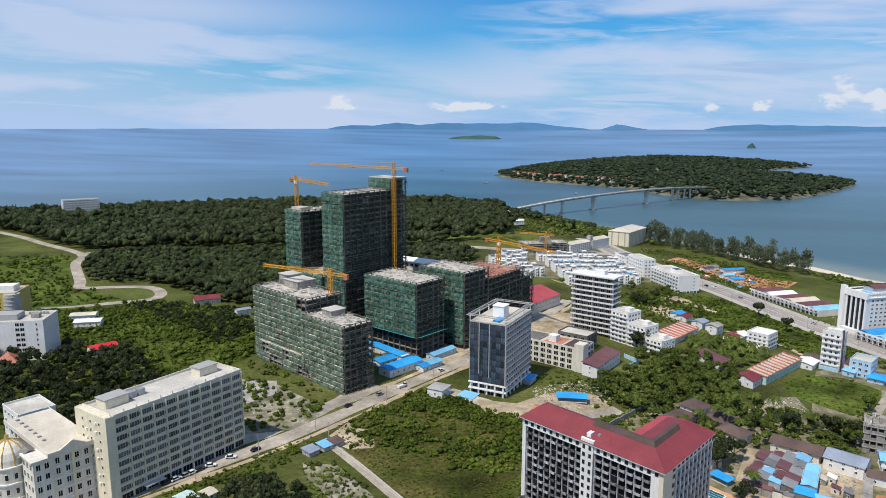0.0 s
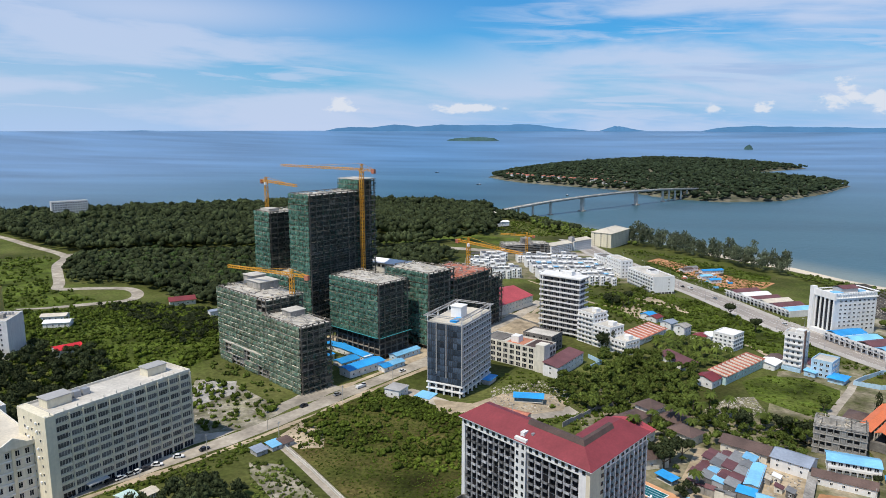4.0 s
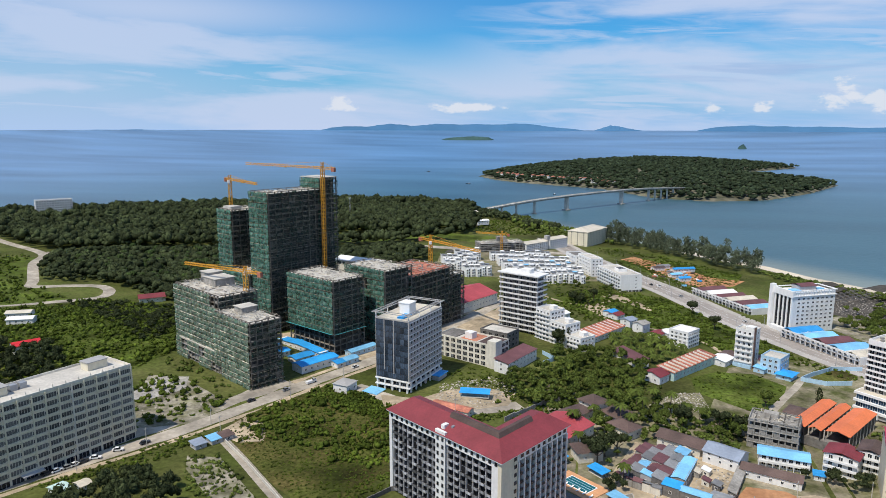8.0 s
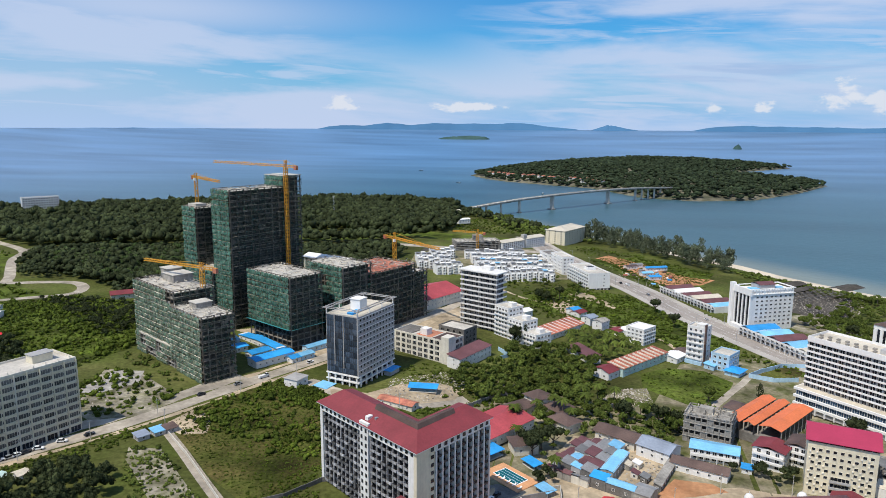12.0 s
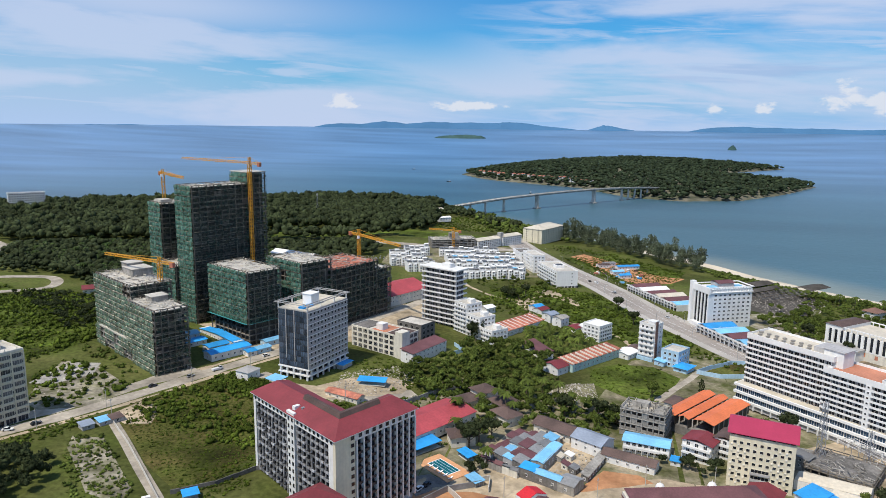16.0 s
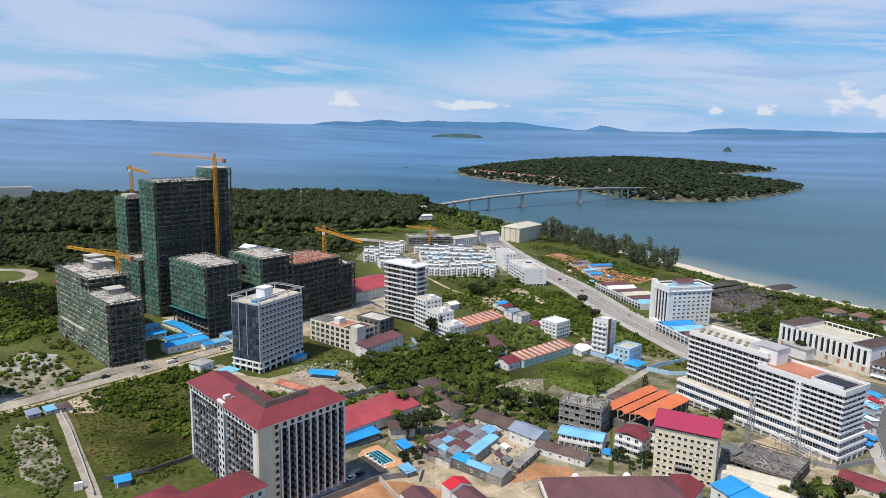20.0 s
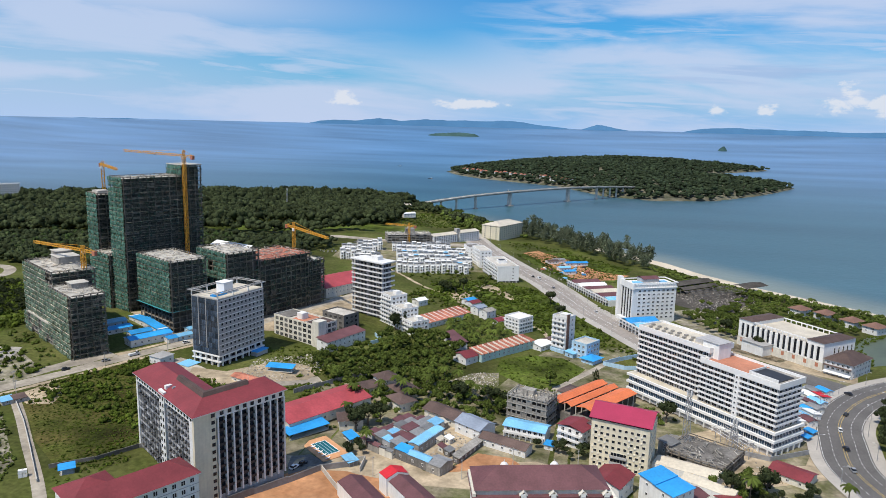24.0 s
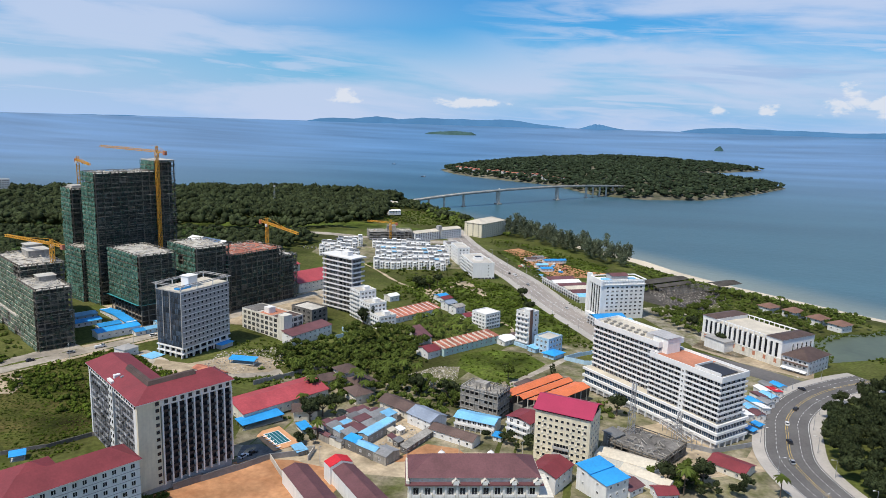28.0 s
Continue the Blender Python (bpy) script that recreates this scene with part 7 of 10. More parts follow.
def classic():
    F, a = (-184.0, 186.0), 62
    z0, E = 4.6, 22.4
    AVOID.append(frame_of((-178, 195), 152, 46, 40, 3))
    ob = thing("classical_block", "ivory classical block with a gilded dome", "building", -178.5, 195.5, z0, 152)
    # x runs away to the upper left, y towards the camera's left
    part("wall", Geo().box(0, 40, 0, 14, 0, E), "ivory", ob)
    part("side_wing", Geo().box(-1.0, 9, 14, 20, 0, E - 1), "ivory", ob)
    part("roof", Geo().box(-1.2, 41, -0.6, 15, E, E + 0.5), "tan_roof", ob, "broad pale sheet roof")
    part("roof_edge", Geo().box(-1.5, 41, -0.9, -0.6, E - 0.6, E + 1.1).box(-1.5, -1.2, -0.6, 15.3, E - 0.6, E + 1.1).box(-1.2, 41, 15.0, 15.3, E - 0.6, E + 1.1), "ivory", ob)
    for v in (0.0, 7.0, 14.2):
        place("pilaster", box_mesh("pilaster", -0.5, 0, -0.5, 0.5, 0, E - 0.6, "cream"), ob, 0, v, 0)
    for z in (4.8, 9.0, 13.2, 17.4):
        place("floor_band", box_mesh("floor_band", -0.35, 0, 0, 14, -0.2, 0.25, "white"), ob, 0, 0, z)
    part("pediment", Geo().add([(-1.6, 2.5, E + 1.1), (-1.6, 11.5, E + 1.1), (-1.6, 7, E + 3.6), (-0.8, 2.5, E + 1.1), (-0.8, 11.5, E + 1.1), (-0.8, 7, E + 3.6)], [(0, 2, 1), (3, 4, 5), (0, 1, 4, 3), (1, 2, 5, 4), (2, 0, 3, 5)]), "ivory", ob)
    for u in spread(10, 40, 7):
        place("skylight", box_mesh("skylight", -0.6, 0.6, -0.6, 0.6, 0.5, 0.8, "grey_roof"), ob, u, 11.5, E)
    part("roof_vault", Geo().gable(8, 22, 14.5, 21, E - 1, 1.6, 0.3, "x"), "concrete_dk", ob, "dark roof over the side wing")
    part("cornice", Geo().box(-1.4, 9.6, 13.2, 20.6, E - 1, E - 0.3), "ivory", ob)
    for z in (2.0, 6.2, 10.4, 14.6, 18.4):
        grid_on(ob, window_mesh(1.5, 2.2, "white", "pane", 1), "L", -1.0, spread(14.4, 19.8, 2), [z])
        grid_on(ob, window_mesh(1.5, 2.2, "white", "pane", 1), "L", 0.0, spread(0.8, 13.6, 4), [z])
        grid_on(ob, window_mesh(1.6, 2.2, "white", "pane", 1), "B", 14.0, spread(10, 39, 7), [z])
        grid_on(ob, window_mesh(1.5, 2.2, "white", "pane", 1), "B", 20.0, spread(-0.6, 8.6, 3), [z])
    drum = part("drum", Geo().tube(16, 22, 0, 17.5, 6.4, 6.4, 28), "ivory", ob)
    for z in (6.0, 11.6, 17.5):
        part("drum_cornice", Geo().tube(16, 22, z, z + 0.5, 6.9, 6.9, 28), "white", drum)
    for k in range(14):
        t = 6.2832 * k / 14
        o = place("window", window_mesh(1.2, 2.2, "white", "pane", 0), ob, 16 + 6.4 * math.cos(t), 22 + 6.4 * math.sin(t), 13.4, math.degrees(t) + 90)
        o = place("window", window_mesh(1.2, 2.2, "white", "pane", 0), ob, 16 + 6.4 * math.cos(t), 22 + 6.4 * math.sin(t), 8.0, math.degrees(t) + 90)
    g = Geo()
    prof = [(6.2, 18.0), (6.0, 20.2), (5.2, 22.4), (3.8, 24.2), (2.0, 25.4), (0.9, 25.8)]
    for (r0, q0), (r1, q1) in zip(prof, prof[1:]):
        g.tube(16, 22, q0, q1, r0, r1, 28)
    dome = part("dome", g, "ivory", ob, "ivory ribbed dome")
    for k in range(10):
        t = 6.2832 * k / 10
        rib = Geo()
        for (r0, q0), (r1, q1) in zip(prof, prof[1:]):
            rib.beam((16 + r0 * math.cos(t), 22 + r0 * math.sin(t), q0 + 0.1), (16 + r1 * math.cos(t), 22 + r1 * math.sin(t), q1 + 0.1), 0.35)
        part("dome_rib", rib, "gold", dome)
    part("lantern", Geo().tube(16, 22, 25.8, 27.6, 0.9, 0.5, 12), "gold", dome)
    storey_block("grey_house", "white and grey house with a cluttered roof", (-228, 214), 62, 14, 18, 24, 5, "white", 3, 4, category="house")


classic()
ob, H, zs = storey_block("side_block", "tall plain white block with a strip of windows", (-336, 303), 22, 31, 22, 30, 8, "white", 0, 2, 1.6, 1.6, category="block of flats", base=5.5)
grid_on(ob, window_mesh(2.2, 1.9, "white", "pane", 1), "R", 0, [17.5, 20.0], zs)
grid_on(ob, window_mesh(1.0, 1.4, "white", "pane", 0), "R", 0, [27.5], zs)
part("roof_house", Geo().box(3, 16, 5, 15, H - 0.9, H + 2.4), "lilac", ob)
part("roof_box", Geo().box(22, 26, 8, 12, H - 0.9, H + 1.6), "concrete", ob)
for k in range(6):
    place("roof_tank", SHARED.setdefault("tank", Geo().tube(0, 0, 0, 1.6, 0.7, 0.7, 10).mesh("roof_tank", "steel")), ob, 18 + 1.9 * k, 17, H - 0.9)
ob, H, zs = storey_block("ochre_block", "ochre block with rounded grey bays", (-425, 369), 22, 36, 24, 25, 7, "yellow", 5, 4, 3.0, 1.5, "yellow", "pane", category="block of flats", base=5.5)
part("round_bay", Geo().tube(33, 1.5, 0, H - 1, 5, 5, 20), "grey", ob)
for z in zs:
    place("floor_band", SHARED.setdefault("bayband", Geo().tube(33, 1.5, -0.5, 0, 5.3, 5.3, 20).mesh("floor_band", "lilac")), ob, 0, 0, z)
part("roof_house", Geo().box(20, 32, 8, 18, H - 0.9, H + 3.0), "white", ob)
for k in range(8):
    place("roof_post", box_mesh("roof_post", -0.3, 0.3, -0.3, 0.3, 0, 3.4, "white"), ob, 4 + 2.0 * k, 4, H - 0.9)
storey_block("shore_hotel", "far white hotel above the trees", (-834, 933.5), 50.4, 53, 14, 19.0, 7, "white", 14, 2, 2.6, 2.0, category="hotel", base=-7)


# ---------------------------------------------------------------- houses, sheds and yards
# blue-roofed workers' cabins on the building site
for F, a, lu, lv, h, r in (((-112, 338), 60, 25, 9, 4.6, "blue_roof"), ((-113, 365), 60, 6, 42, 3.4, "blue_roof"), ((-122, 352), 60, 13, 8, 3.2, "blue_roof"), ((-140, 352), 60, 16, 8, 3.2, "blue_roof"), ((-150, 362), 60, 15, 9, 3.4, "sky_roof"),
                            ((-97, 352), 60, 6, 7, 3.0, "blue_roof"), ((-94, 358), 60, 9, 6, 3.2, "sky_roof"), ((-96, 372), 62, 20, 6, 3.4, "sky_roof"), ((-131, 378), 60, 9, 12, 3.0, "blue_roof")):
    hut(F, a, lu, lv, h, r, "sky_wall" if r == "sky_roof" else "white", "gable", 0.9, "long workers' cabin with a bright blue sheet roof", "site_cabin", category="cabin")
hut((-78.5, 317.5), 75, 9, 8.5, 4.6, "lilac", "white", "hip", 0.8, "small square white pavilion with a flat grey roof", "pavilion", category="pavilion")
hut((-64, 321), 75, 8, 8, 0.6, "sky_roof", "grey", "shed", 0.3, "pale blue sheet laid over a low frame", "site_cover", category="cover", doors=0)
hut((-22.5, 330.5), 4, 14.5, 5.0, 2.6, "blue_roof", "white", "shed", 0.7, "low open shed with a bright blue roof", "shed", open_sides=True)
hut((-14, 306), 72, 6, 20, 3.2, "rust", "ivory", "gable", 1.0, "long low shed with a rusty ribbed roof", "shed", axis="y")
hut((-38, 351), 75, 6, 9, 2.4, "blue_roof", "white", "shed", 0.5, "blue-roofed lean-to by the glass block", "shed")
for F, r in (((-117, 243), "slate"), ((-113, 249), "sky_roof"), ((-110, 253), "brown_roof")):
    hut(F, 60, 5, 5, 2.3, r, "grey", "shed", 0.6, "makeshift shack with a patched sheet roof", "shack", category="shack")
hut((-144, 197), 66, 5, 7, 2.4, "aqua_wall", "white", "gable", 0.8, "small hut with a green roof", "hut", category="hut")
hut((-139, 203), 66, 4, 5, 2.3, "tan_roof", "white", "gable", 0.7, "small hut with a pale roof", "hut", category="hut")
# villa gardens behind the hotel
ob = hut((19.2, 271.0), 58, 47, 21, 5.0, "red_sheet", "ivory", "gable", 2.6, "long hall with a broad red sheet roof", "red_hall", axis="x", category="hall")
hut((22.2, 264.8), 54, 20, 7, 3.0, "blue_roof", "white", "shed", 0.6, "open car shelter with a blue roof", "shelter", open_sides=True, category="shelter")
for F, a, lu, lv, h, rise in (((32, 317), 48, 17, 9, 5.0, 2.4), ((44, 330), 48, 10, 10, 7.6, 3.0), ((55, 323), 48, 11, 11, 5.0, 2.6), ((59.5, 309), 48, 9, 12, 5.0, 2.4), ((38.5, 282.5), 25, 11, 9, 5.0, 2.6)):
    hut(F, a, lu, lv, h, "brown_roof", "ivory", "hip", rise, "villa with a brown hipped roof among trees", "villa", category="house", over=1.0)
hut((72.0, 309.0), -28.7, 19.5, 9.5, 4.4, "brown_roof", "ivory", "gable", 2.2, "low house under a wide brown roof", "house", category="house", over=0.9)
hut((89.8, 296.5), -31, 15, 11, 5.6, "slate", "white", "gable", 2.2, "white two-storey house with a blue-grey roof", "house", category="house", axis="x")
hut((103.2, 286.5), -19.7, 22.5, 7, 3.8, "brown_roof", "white", "gable", 1.6, "long low shed with a brown roof", "shed")
ob, H, zs = storey_block("house", "white two-storey row with a pale blue roof", (112.3, 298.5), -11, 19.5, 9, gz(112.3, 298.5) + 5.4, 2, "white", 7, 2, 1.7, 1.5, "white_clean", "pane", category="house", parapet=0.2)
part("roof", Geo().gable(0, 19, 0, 9, H, 1.2, 0.7, "x"), "sky_roof", ob, "pale blue sheet roof")
part("gallery", Geo().box(0, 19, -1.5, 0, 2.9, 3.1).box(0, 19, -1.5, -1.38, 3.1, 3.9), "white", ob)
for u in spread(-1, 20, 8):
    place("column", box_mesh("column", -0.15, 0.15, -1.5, -1.2, 0, 2.9, "white"), ob, u, 0, 0)
hut((131.6, 289.9), -13, 4, 4, 2.6, "blue_roof", "white", "shed", 0.4, "small white kiosk with a blue roof", "kiosk", category="kiosk")
for F, lu, lv, rf, lab in (((147.7, 291.4), 11, 12.5, "red_roof", "white three-storey house with balconies and a red roof"), ((157.8, 295.6), 12, 9, "brown_roof", "white three-storey house with balconies and a brown roof")):
    ob, H, zs = storey_block("house", lab, F, 62, lu, lv, gz(*F) + 8.6, 3, "white", 3, 3, 1.6, 1.7, "white_clean", "pane", category="house", parapet=0.2)
    part("roof", Geo().gable(0, lu, 0, lv, H, 1.4, 0.6, "x"), rf, ob)
    for z in zs[1:]:
        place("balcony", tray_mesh(round(lv - 0.4, 2), 1.2, 0.9, "white_clean"), ob, 0, lv / 2, z - 0.8, -90)
hut((164, 300), 62, 10, 6, 3.2, "blue_roof", "white", "shed", 0.6, "blue-roofed lean-to by the market", "shed")
hut((172, 290), 76, 14, 5, 4.5, "blue_roof", "white", "shed", 0.5, "blue-sheeted yard beside the crimson-roofed block", "shed")
hut((143.5, 343.4), 60, 12, 12, 4.6, "brown_roof", "ivory", "hip", 2.0, "brown-roofed house by the market", "house", category="house")


# patchwork of sheds round a yard
def shed_row():
    r = random.Random(9)
    spec = [((71.4, 266.8), 65, 32, 4.8, 4.6, "grey_roof"), ((66.9, 269.0), 65, 20, 4.3, 5.0, "maroon"), ((75.6, 287.6), 65, 11, 4.3, 4.6, "grey_roof"), ((62.9, 270.8), 65, 31, 4.6, 4.6, "grey_roof"), ((58.6, 272.8), 65, 28, 4.4, 4.3, "maroon"),
            ((71.0, 264.4), 155, 18.6, 2.4, 3.6, "maroon"), ((79.8, 269.2), 71, 20.5, 5.4, 4.9, "sky_roof"), ((70.6, 264.0), -24.5, 6.8, 4.6, 4.9, "blue_roof"), ((76.9, 261.2), -24.5, 11.4, 4.6, 4.6, "sky_roof"), ((86.4, 256.6), -24.5, 7.2, 8.6, 4.4, "grey_roof"),
            ((98.0, 266.0), 71, 24, 3.0, 2.8, "concrete"), ((86.5, 280.5), 65, 4, 5, 2.6, "tan_roof"), ((89.5, 274.0), 65, 3, 3, 2.4, "maroon"), ((90.5, 282.5), 65, 3.4, 3, 2.6, "white_clean"), ((93.0, 271.0), 65, 4, 3, 2.6, "grey_roof"), ((83.5, 293.5), 65, 6, 7, 3.6, "tan_roof")]
    units = []
    for F, a, lu, lv, h, roof in spec:
        k = 1 if lu < 18 or roof in ("sky_roof", "concrete") else 5
        for i in range(k):
            d = lu * i / k
            units.append(((F[0] + d * math.cos(radians(a)), F[1] + d * math.sin(radians(a))), a, lu / k - (0.1 if k > 1 else 0), lv, h + (r.uniform(-0.5, 0.6) if k > 1 else 0), roof if k == 1 or r.random() < 0.65 else r.choice(("maroon", "grey_roof", "grey_roof", "sky_roof", "concrete"))))
    for F, a, lu, lv, h, roof in units:
        hut(F, a, lu, lv, h, roof, r.choice(["ivory", "grey", "concrete", "concrete_dk"]), "shed" if r.random() < 0.5 else "gable", r.uniform(0.5, 1.1), "workshop shed with a patched sheet roof", "workshop", category="shed", over=0.25)


shed_row()
# swimming pool with its deck
ob = thing("swimming_pool", "rectangular teal pool in an orange paved deck", "swimming pool", 28.8, 265.3, gz(40, 265) + 0.1, -38)
AVOID.append([(26, 262), (36, 280), (52, 270), (43, 250)])
part("deck", Geo().box(-1.5, 19.5, -1.2, 11.5, 0, 0.3), "pool_deck", ob, "orange paved deck")
basin = part("basin_rim", Geo().box(2.4, 15.6, 1.9, 9.0, 0.3, 0.42), "white_clean", ob)
part("water", Geo().box(2.8, 15.2, 2.3, 8.6, 0.42, 0.47), "teal", basin)
for i in range(3):
    place("lane_line", box_mesh("lane_line", 3.0, 15.0, -0.1, 0.1, 0.475, 0.49, "sky_wall"), basin, 0, 3.9 + 1.6 * i, 0)
for k in range(5):
    ob = thing("sun_lounger", "pale lounger on the pool deck", "lounger", 33.4 + 2.5 * k, 262.4 - 1.95 * k, gz(40, 255) + 0.4, -45, "loungers by the pool")
    part("bed", Geo().box(-0.35, 0.35, -0.1, 1.3, 0.25, 0.4), "white_clean", ob)
    part("backrest", Geo().add([(-0.35, 1.3, 0.3), (0.35, 1.3, 0.3), (0.35, 1.9, 0.8), (-0.35, 1.9, 0.8), (-0.35, 1.3, 0.4), (0.35, 1.3, 0.4), (0.35, 1.9, 0.9), (-0.35, 1.9, 0.9)], [(3, 2, 1, 0), (4, 5, 6, 7), (0, 1, 5, 4), (1, 2, 6, 5), (2, 3, 7, 6), (3, 0, 4, 7)]), "white_clean", ob)
hut((50.2, 255.8), -45, 7, 4, 2.5, "sky_roof", "white", "shed", 0.4, "pool shelter with a pale blue roof", "shelter", open_sides=True, category="shelter")
hut((42.5, 276.8), -45, 8, 4, 2.5, "blue_roof", "white", "shed", 0.4, "pool shelter with a blue roof", "shelter", open_sides=True, category="shelter")
draped("car_park", [(27.2, 251.8), (35.1, 257.4), (44.9, 252.4), (33.9, 238.7)], "concrete_dk", 0.12, "dark car park beside the hotel", "car park")
# large maroon sheds near the camera


def warehouse(P, roof, h, label):
    """A shed over a four-cornered plan, with its ridge along the longer way."""
    AVOID.append(P)
    cx, cy = P[0]
    ob = thing("warehouse", label, "warehouse", cx, cy, gz(cx, cy) - 0.3, 0)
    L = [(x - cx, y - cy) for x, y in P]
    part("wall", Geo().prism(L, 0, h), "white", ob)
    a, b, c, d = [Vector((*p, h)) for p in L]
    m0, m1 = (a + b) / 2 + Vector((0, 0, 1.8)), (c + d) / 2 + Vector((0, 0, 1.8))
    o = Vector((0, 0, 0.12))
    for k, (p, q, r, s) in enumerate(((a, m0, m1, d), (m0, b, c, m1))):
        v = [w + o for w in (p, q, r, s)]
        v += [w - Vector((0, 0, 0.2)) for w in v]
        part("roof_slope", Geo().add(v, [(0, 1, 2, 3), (7, 6, 5, 4), (0, 4, 5, 1), (1, 5, 6, 2), (2, 6, 7, 3), (3, 7, 4, 0)]), roof, ob)
    part("gable_wall", Geo().add([a, b, m0], [(0, 1, 2)]), "white", ob)
    part("gable_wall", Geo().add([c, d, m1], [(0, 1, 2)]), "white", ob)
    return ob


warehouse([(58.5, 229.5), (66, 236.5), (97, 206), (89, 199)], "maroon", 6.0, "long warehouse with a dull maroon roof")
warehouse([(77, 234.5), (83, 241.5), (113, 212.5), (106, 205)], "maroon", 6.4, "long warehouse with a dark maroon roof")
warehouse([(72.5, 237.5), (79.4, 244.9), (83.5, 240.3), (76.7, 233.4)], "bunting", 7.6, "short block with a bright red roof")
# round the crimson-roofed block
hut((162.5, 244.4), 66, 14, 12, 7.4, "red_roof", "white", "gable", 2.0, "white house with a dusty red sheet roof", "house", category="house")
ob = hut((181.0, 241.5), 47, 12, 8.6, 8.4, "blue_roof", "white", "shed", 0.8, "white building under a bright blue sheet roof", "blue_roof_house", category="house")
hut((175.0, 247.0), 47, 12, 7, 9.6, "blue_roof", "white", "shed", 0.8, "taller white building under a bright blue sheet roof", "blue_roof_house", category="house")
warehouse([(176, 276), (181, 284), (204, 276), (200, 268)], "tan_roof", 4.2, "long shed with a pale tan roof")
warehouse([(186, 266), (190, 272), (208, 262), (204, 256)], "tan_roof", 3.6, "low shed with a pale roof")
hut((190, 250), 50, 8, 9, 3.2, "maroon", "white", "gable", 1.2, "small house with a maroon roof", "house", category="house")
hut((200, 250), 20, 8, 7, 3.2, "red_roof", "white", "gable", 1.2, "small house with a red roof", "house", category="house")
hut((222, 285), -32, 15, 11, 3.4, "red_roof", "ivory", "gable", 1.6, "open-sided hall with a dusty red roof", "small_hall", category="hall")
hut((184.5, 291.0), 52, 6.5, 6, 6.0, "grey_roof", "concrete", "shed", 0.8, "grey shed beside the concrete floors", "shed")
# bare steel canopy along the long block
def steel_canopy():
    ob = thing("steel_canopy", "bare grey steel canopy frame beside the long block", "canopy", 217.5, 299.0, -1.4, 120)
    for k in range(7):
        x = 0.4 + 3.6 * k
        for y in (-5.2, 0.0):
            place("post", box_mesh("canopy_post", -0.1, 0.1, -0.1, 0.1, 0, 5.4, "steel"), ob, x, y, 0)
        part("cross_beam", Geo().beam((x, -5.4, 5.4), (x, 0, 6.2), 0.18).beam((x, 0, 6.2), (x, 3.4, 5.4), 0.18), "steel", ob)
    for y, z in ((-5.3, 5.5), (-2.7, 5.9), (0, 6.3), (1.7, 5.9), (3.3, 5.5)):
        part("purlin", Geo().beam((0, y, z), (22.6, y, z), 0.14), "rail", ob)


steel_canopy()
hut((-42.0, 203.5), 42, 5.0, 4.0, 2.6, "blue_roof", "grey", "shed", 0.5, "small open shed with a blue sheet roof", "shed", open_sides=True)
ob = thing("water_tank", "stack of white tanks beside the lane", "tank", -54.8, 197.6, gz(-54.8, 197.6), 40)
for x, z in ((0, 0), (1.5, 0), (0, 1.5), (1.5, 1.5)):
    part("tank", Geo().box(x, x + 1.4, 0, 1.4, z, z + 1.4), "white_clean", ob)
# market stalls beside the bend
r = random.Random(6)
roofs = ["white_clean", "maroon", "sky_roof", "white_clean", "blue_roof", "grey_roof", "maroon", "sky_roof", "white_clean", "bunting", "grey_roof", "blue_roof"]
for i in range(12):
    t = i / 11
    x, y = 251 + 22 * t + (i % 2) * 4, 345 + 52 * t - (i % 2) * 3
    hut((x, y), 118 + 180 * 0 + r.uniform(-6, 6), 7 + 2 * r.random(), 5.0, 2.8 + 0.6 * r.random(), roofs[i], "white", "gable" if i % 3 else "shed", 0.8, "small stall with a sheet roof beside the bend", "market_stall", category="stall", over=0.4)
for x, y, c in ((247, 326, "blue_roof"), (243, 331, "blue_roof"), (240, 320, "sky_roof"), (251, 333, "blue_roof")):
    hut((x, y), 50, 4, 4, 2.2, c, "grey", "shed", 0.4, "stall under a blue tarpaulin", "market_stall", category="stall", open_sides=True)
# houses by the boulevard
hut((140, 428), 58, 10, 7, 3.4, "maroon", "white", "gable", 1.2, "house with a maroon roof by the slim block", "house", category="house")
storey_block("blue_house", "pale blue three-storey house with a roof terrace", (146, 413), 58, 14, 11, 7.6, 3, "sky_wall", 4, 3, category="house", base=-2.6)
hut((150, 405), 58, 10, 8, 3.0, "blue_roof", "sky_wall", "hip", 1.4, "pale porch under a bright blue roof", "porch", category="shelter", over=1.0)
hut((138, 414), 58, 6, 6, 3.0, "sky_roof", "sky_wall", "shed", 0.6, "low pale blue lean-to beside the house", "shed")
hut((86.2, 387.4), 54, 46, 10.5, 5.2, "rust", "aqua_wall", "shed", 1.4, "long pale green row of rooms under rusty roofs", "row_house", category="row of houses")
for i in range(10):
    c, s = math.cos(radians(54)), math.sin(radians(54))
    ob = thing("roof_rib", "white fire wall standing above the rusty roof", "roof wall", 86 + c * (2 + 4.5 * i), 385.5 + s * (2 + 4.5 * i), 3.4, 54)
    part("rib_wall", Geo().add([(0, 0.3, 0), (0.35, 0.3, 0), (0.35, 10.4, 0), (0, 10.4, 0), (0, 0.3, 0.8), (0.35, 0.3, 0.8), (0.35, 10.4, 2.3), (0, 10.4, 2.3)], [(3, 2, 1, 0), (4, 5, 6, 7), (0, 1, 5, 4), (1, 2, 6, 5), (2, 3, 7, 6), (3, 0, 4, 7)]), "ivory", ob)
hut((78.3, 380.2), 54, 9.5, 11, 4.8, "red_roof", "white", "gable", 2.0, "white house with a deep red roof", "house", category="house", axis="x")
hut((38, 438), 58, 46, 13, 4.0, "rust", "white", "shed", 2.0, "row of white rooms under ribbed rusty roofs", "row_house", category="row of houses")
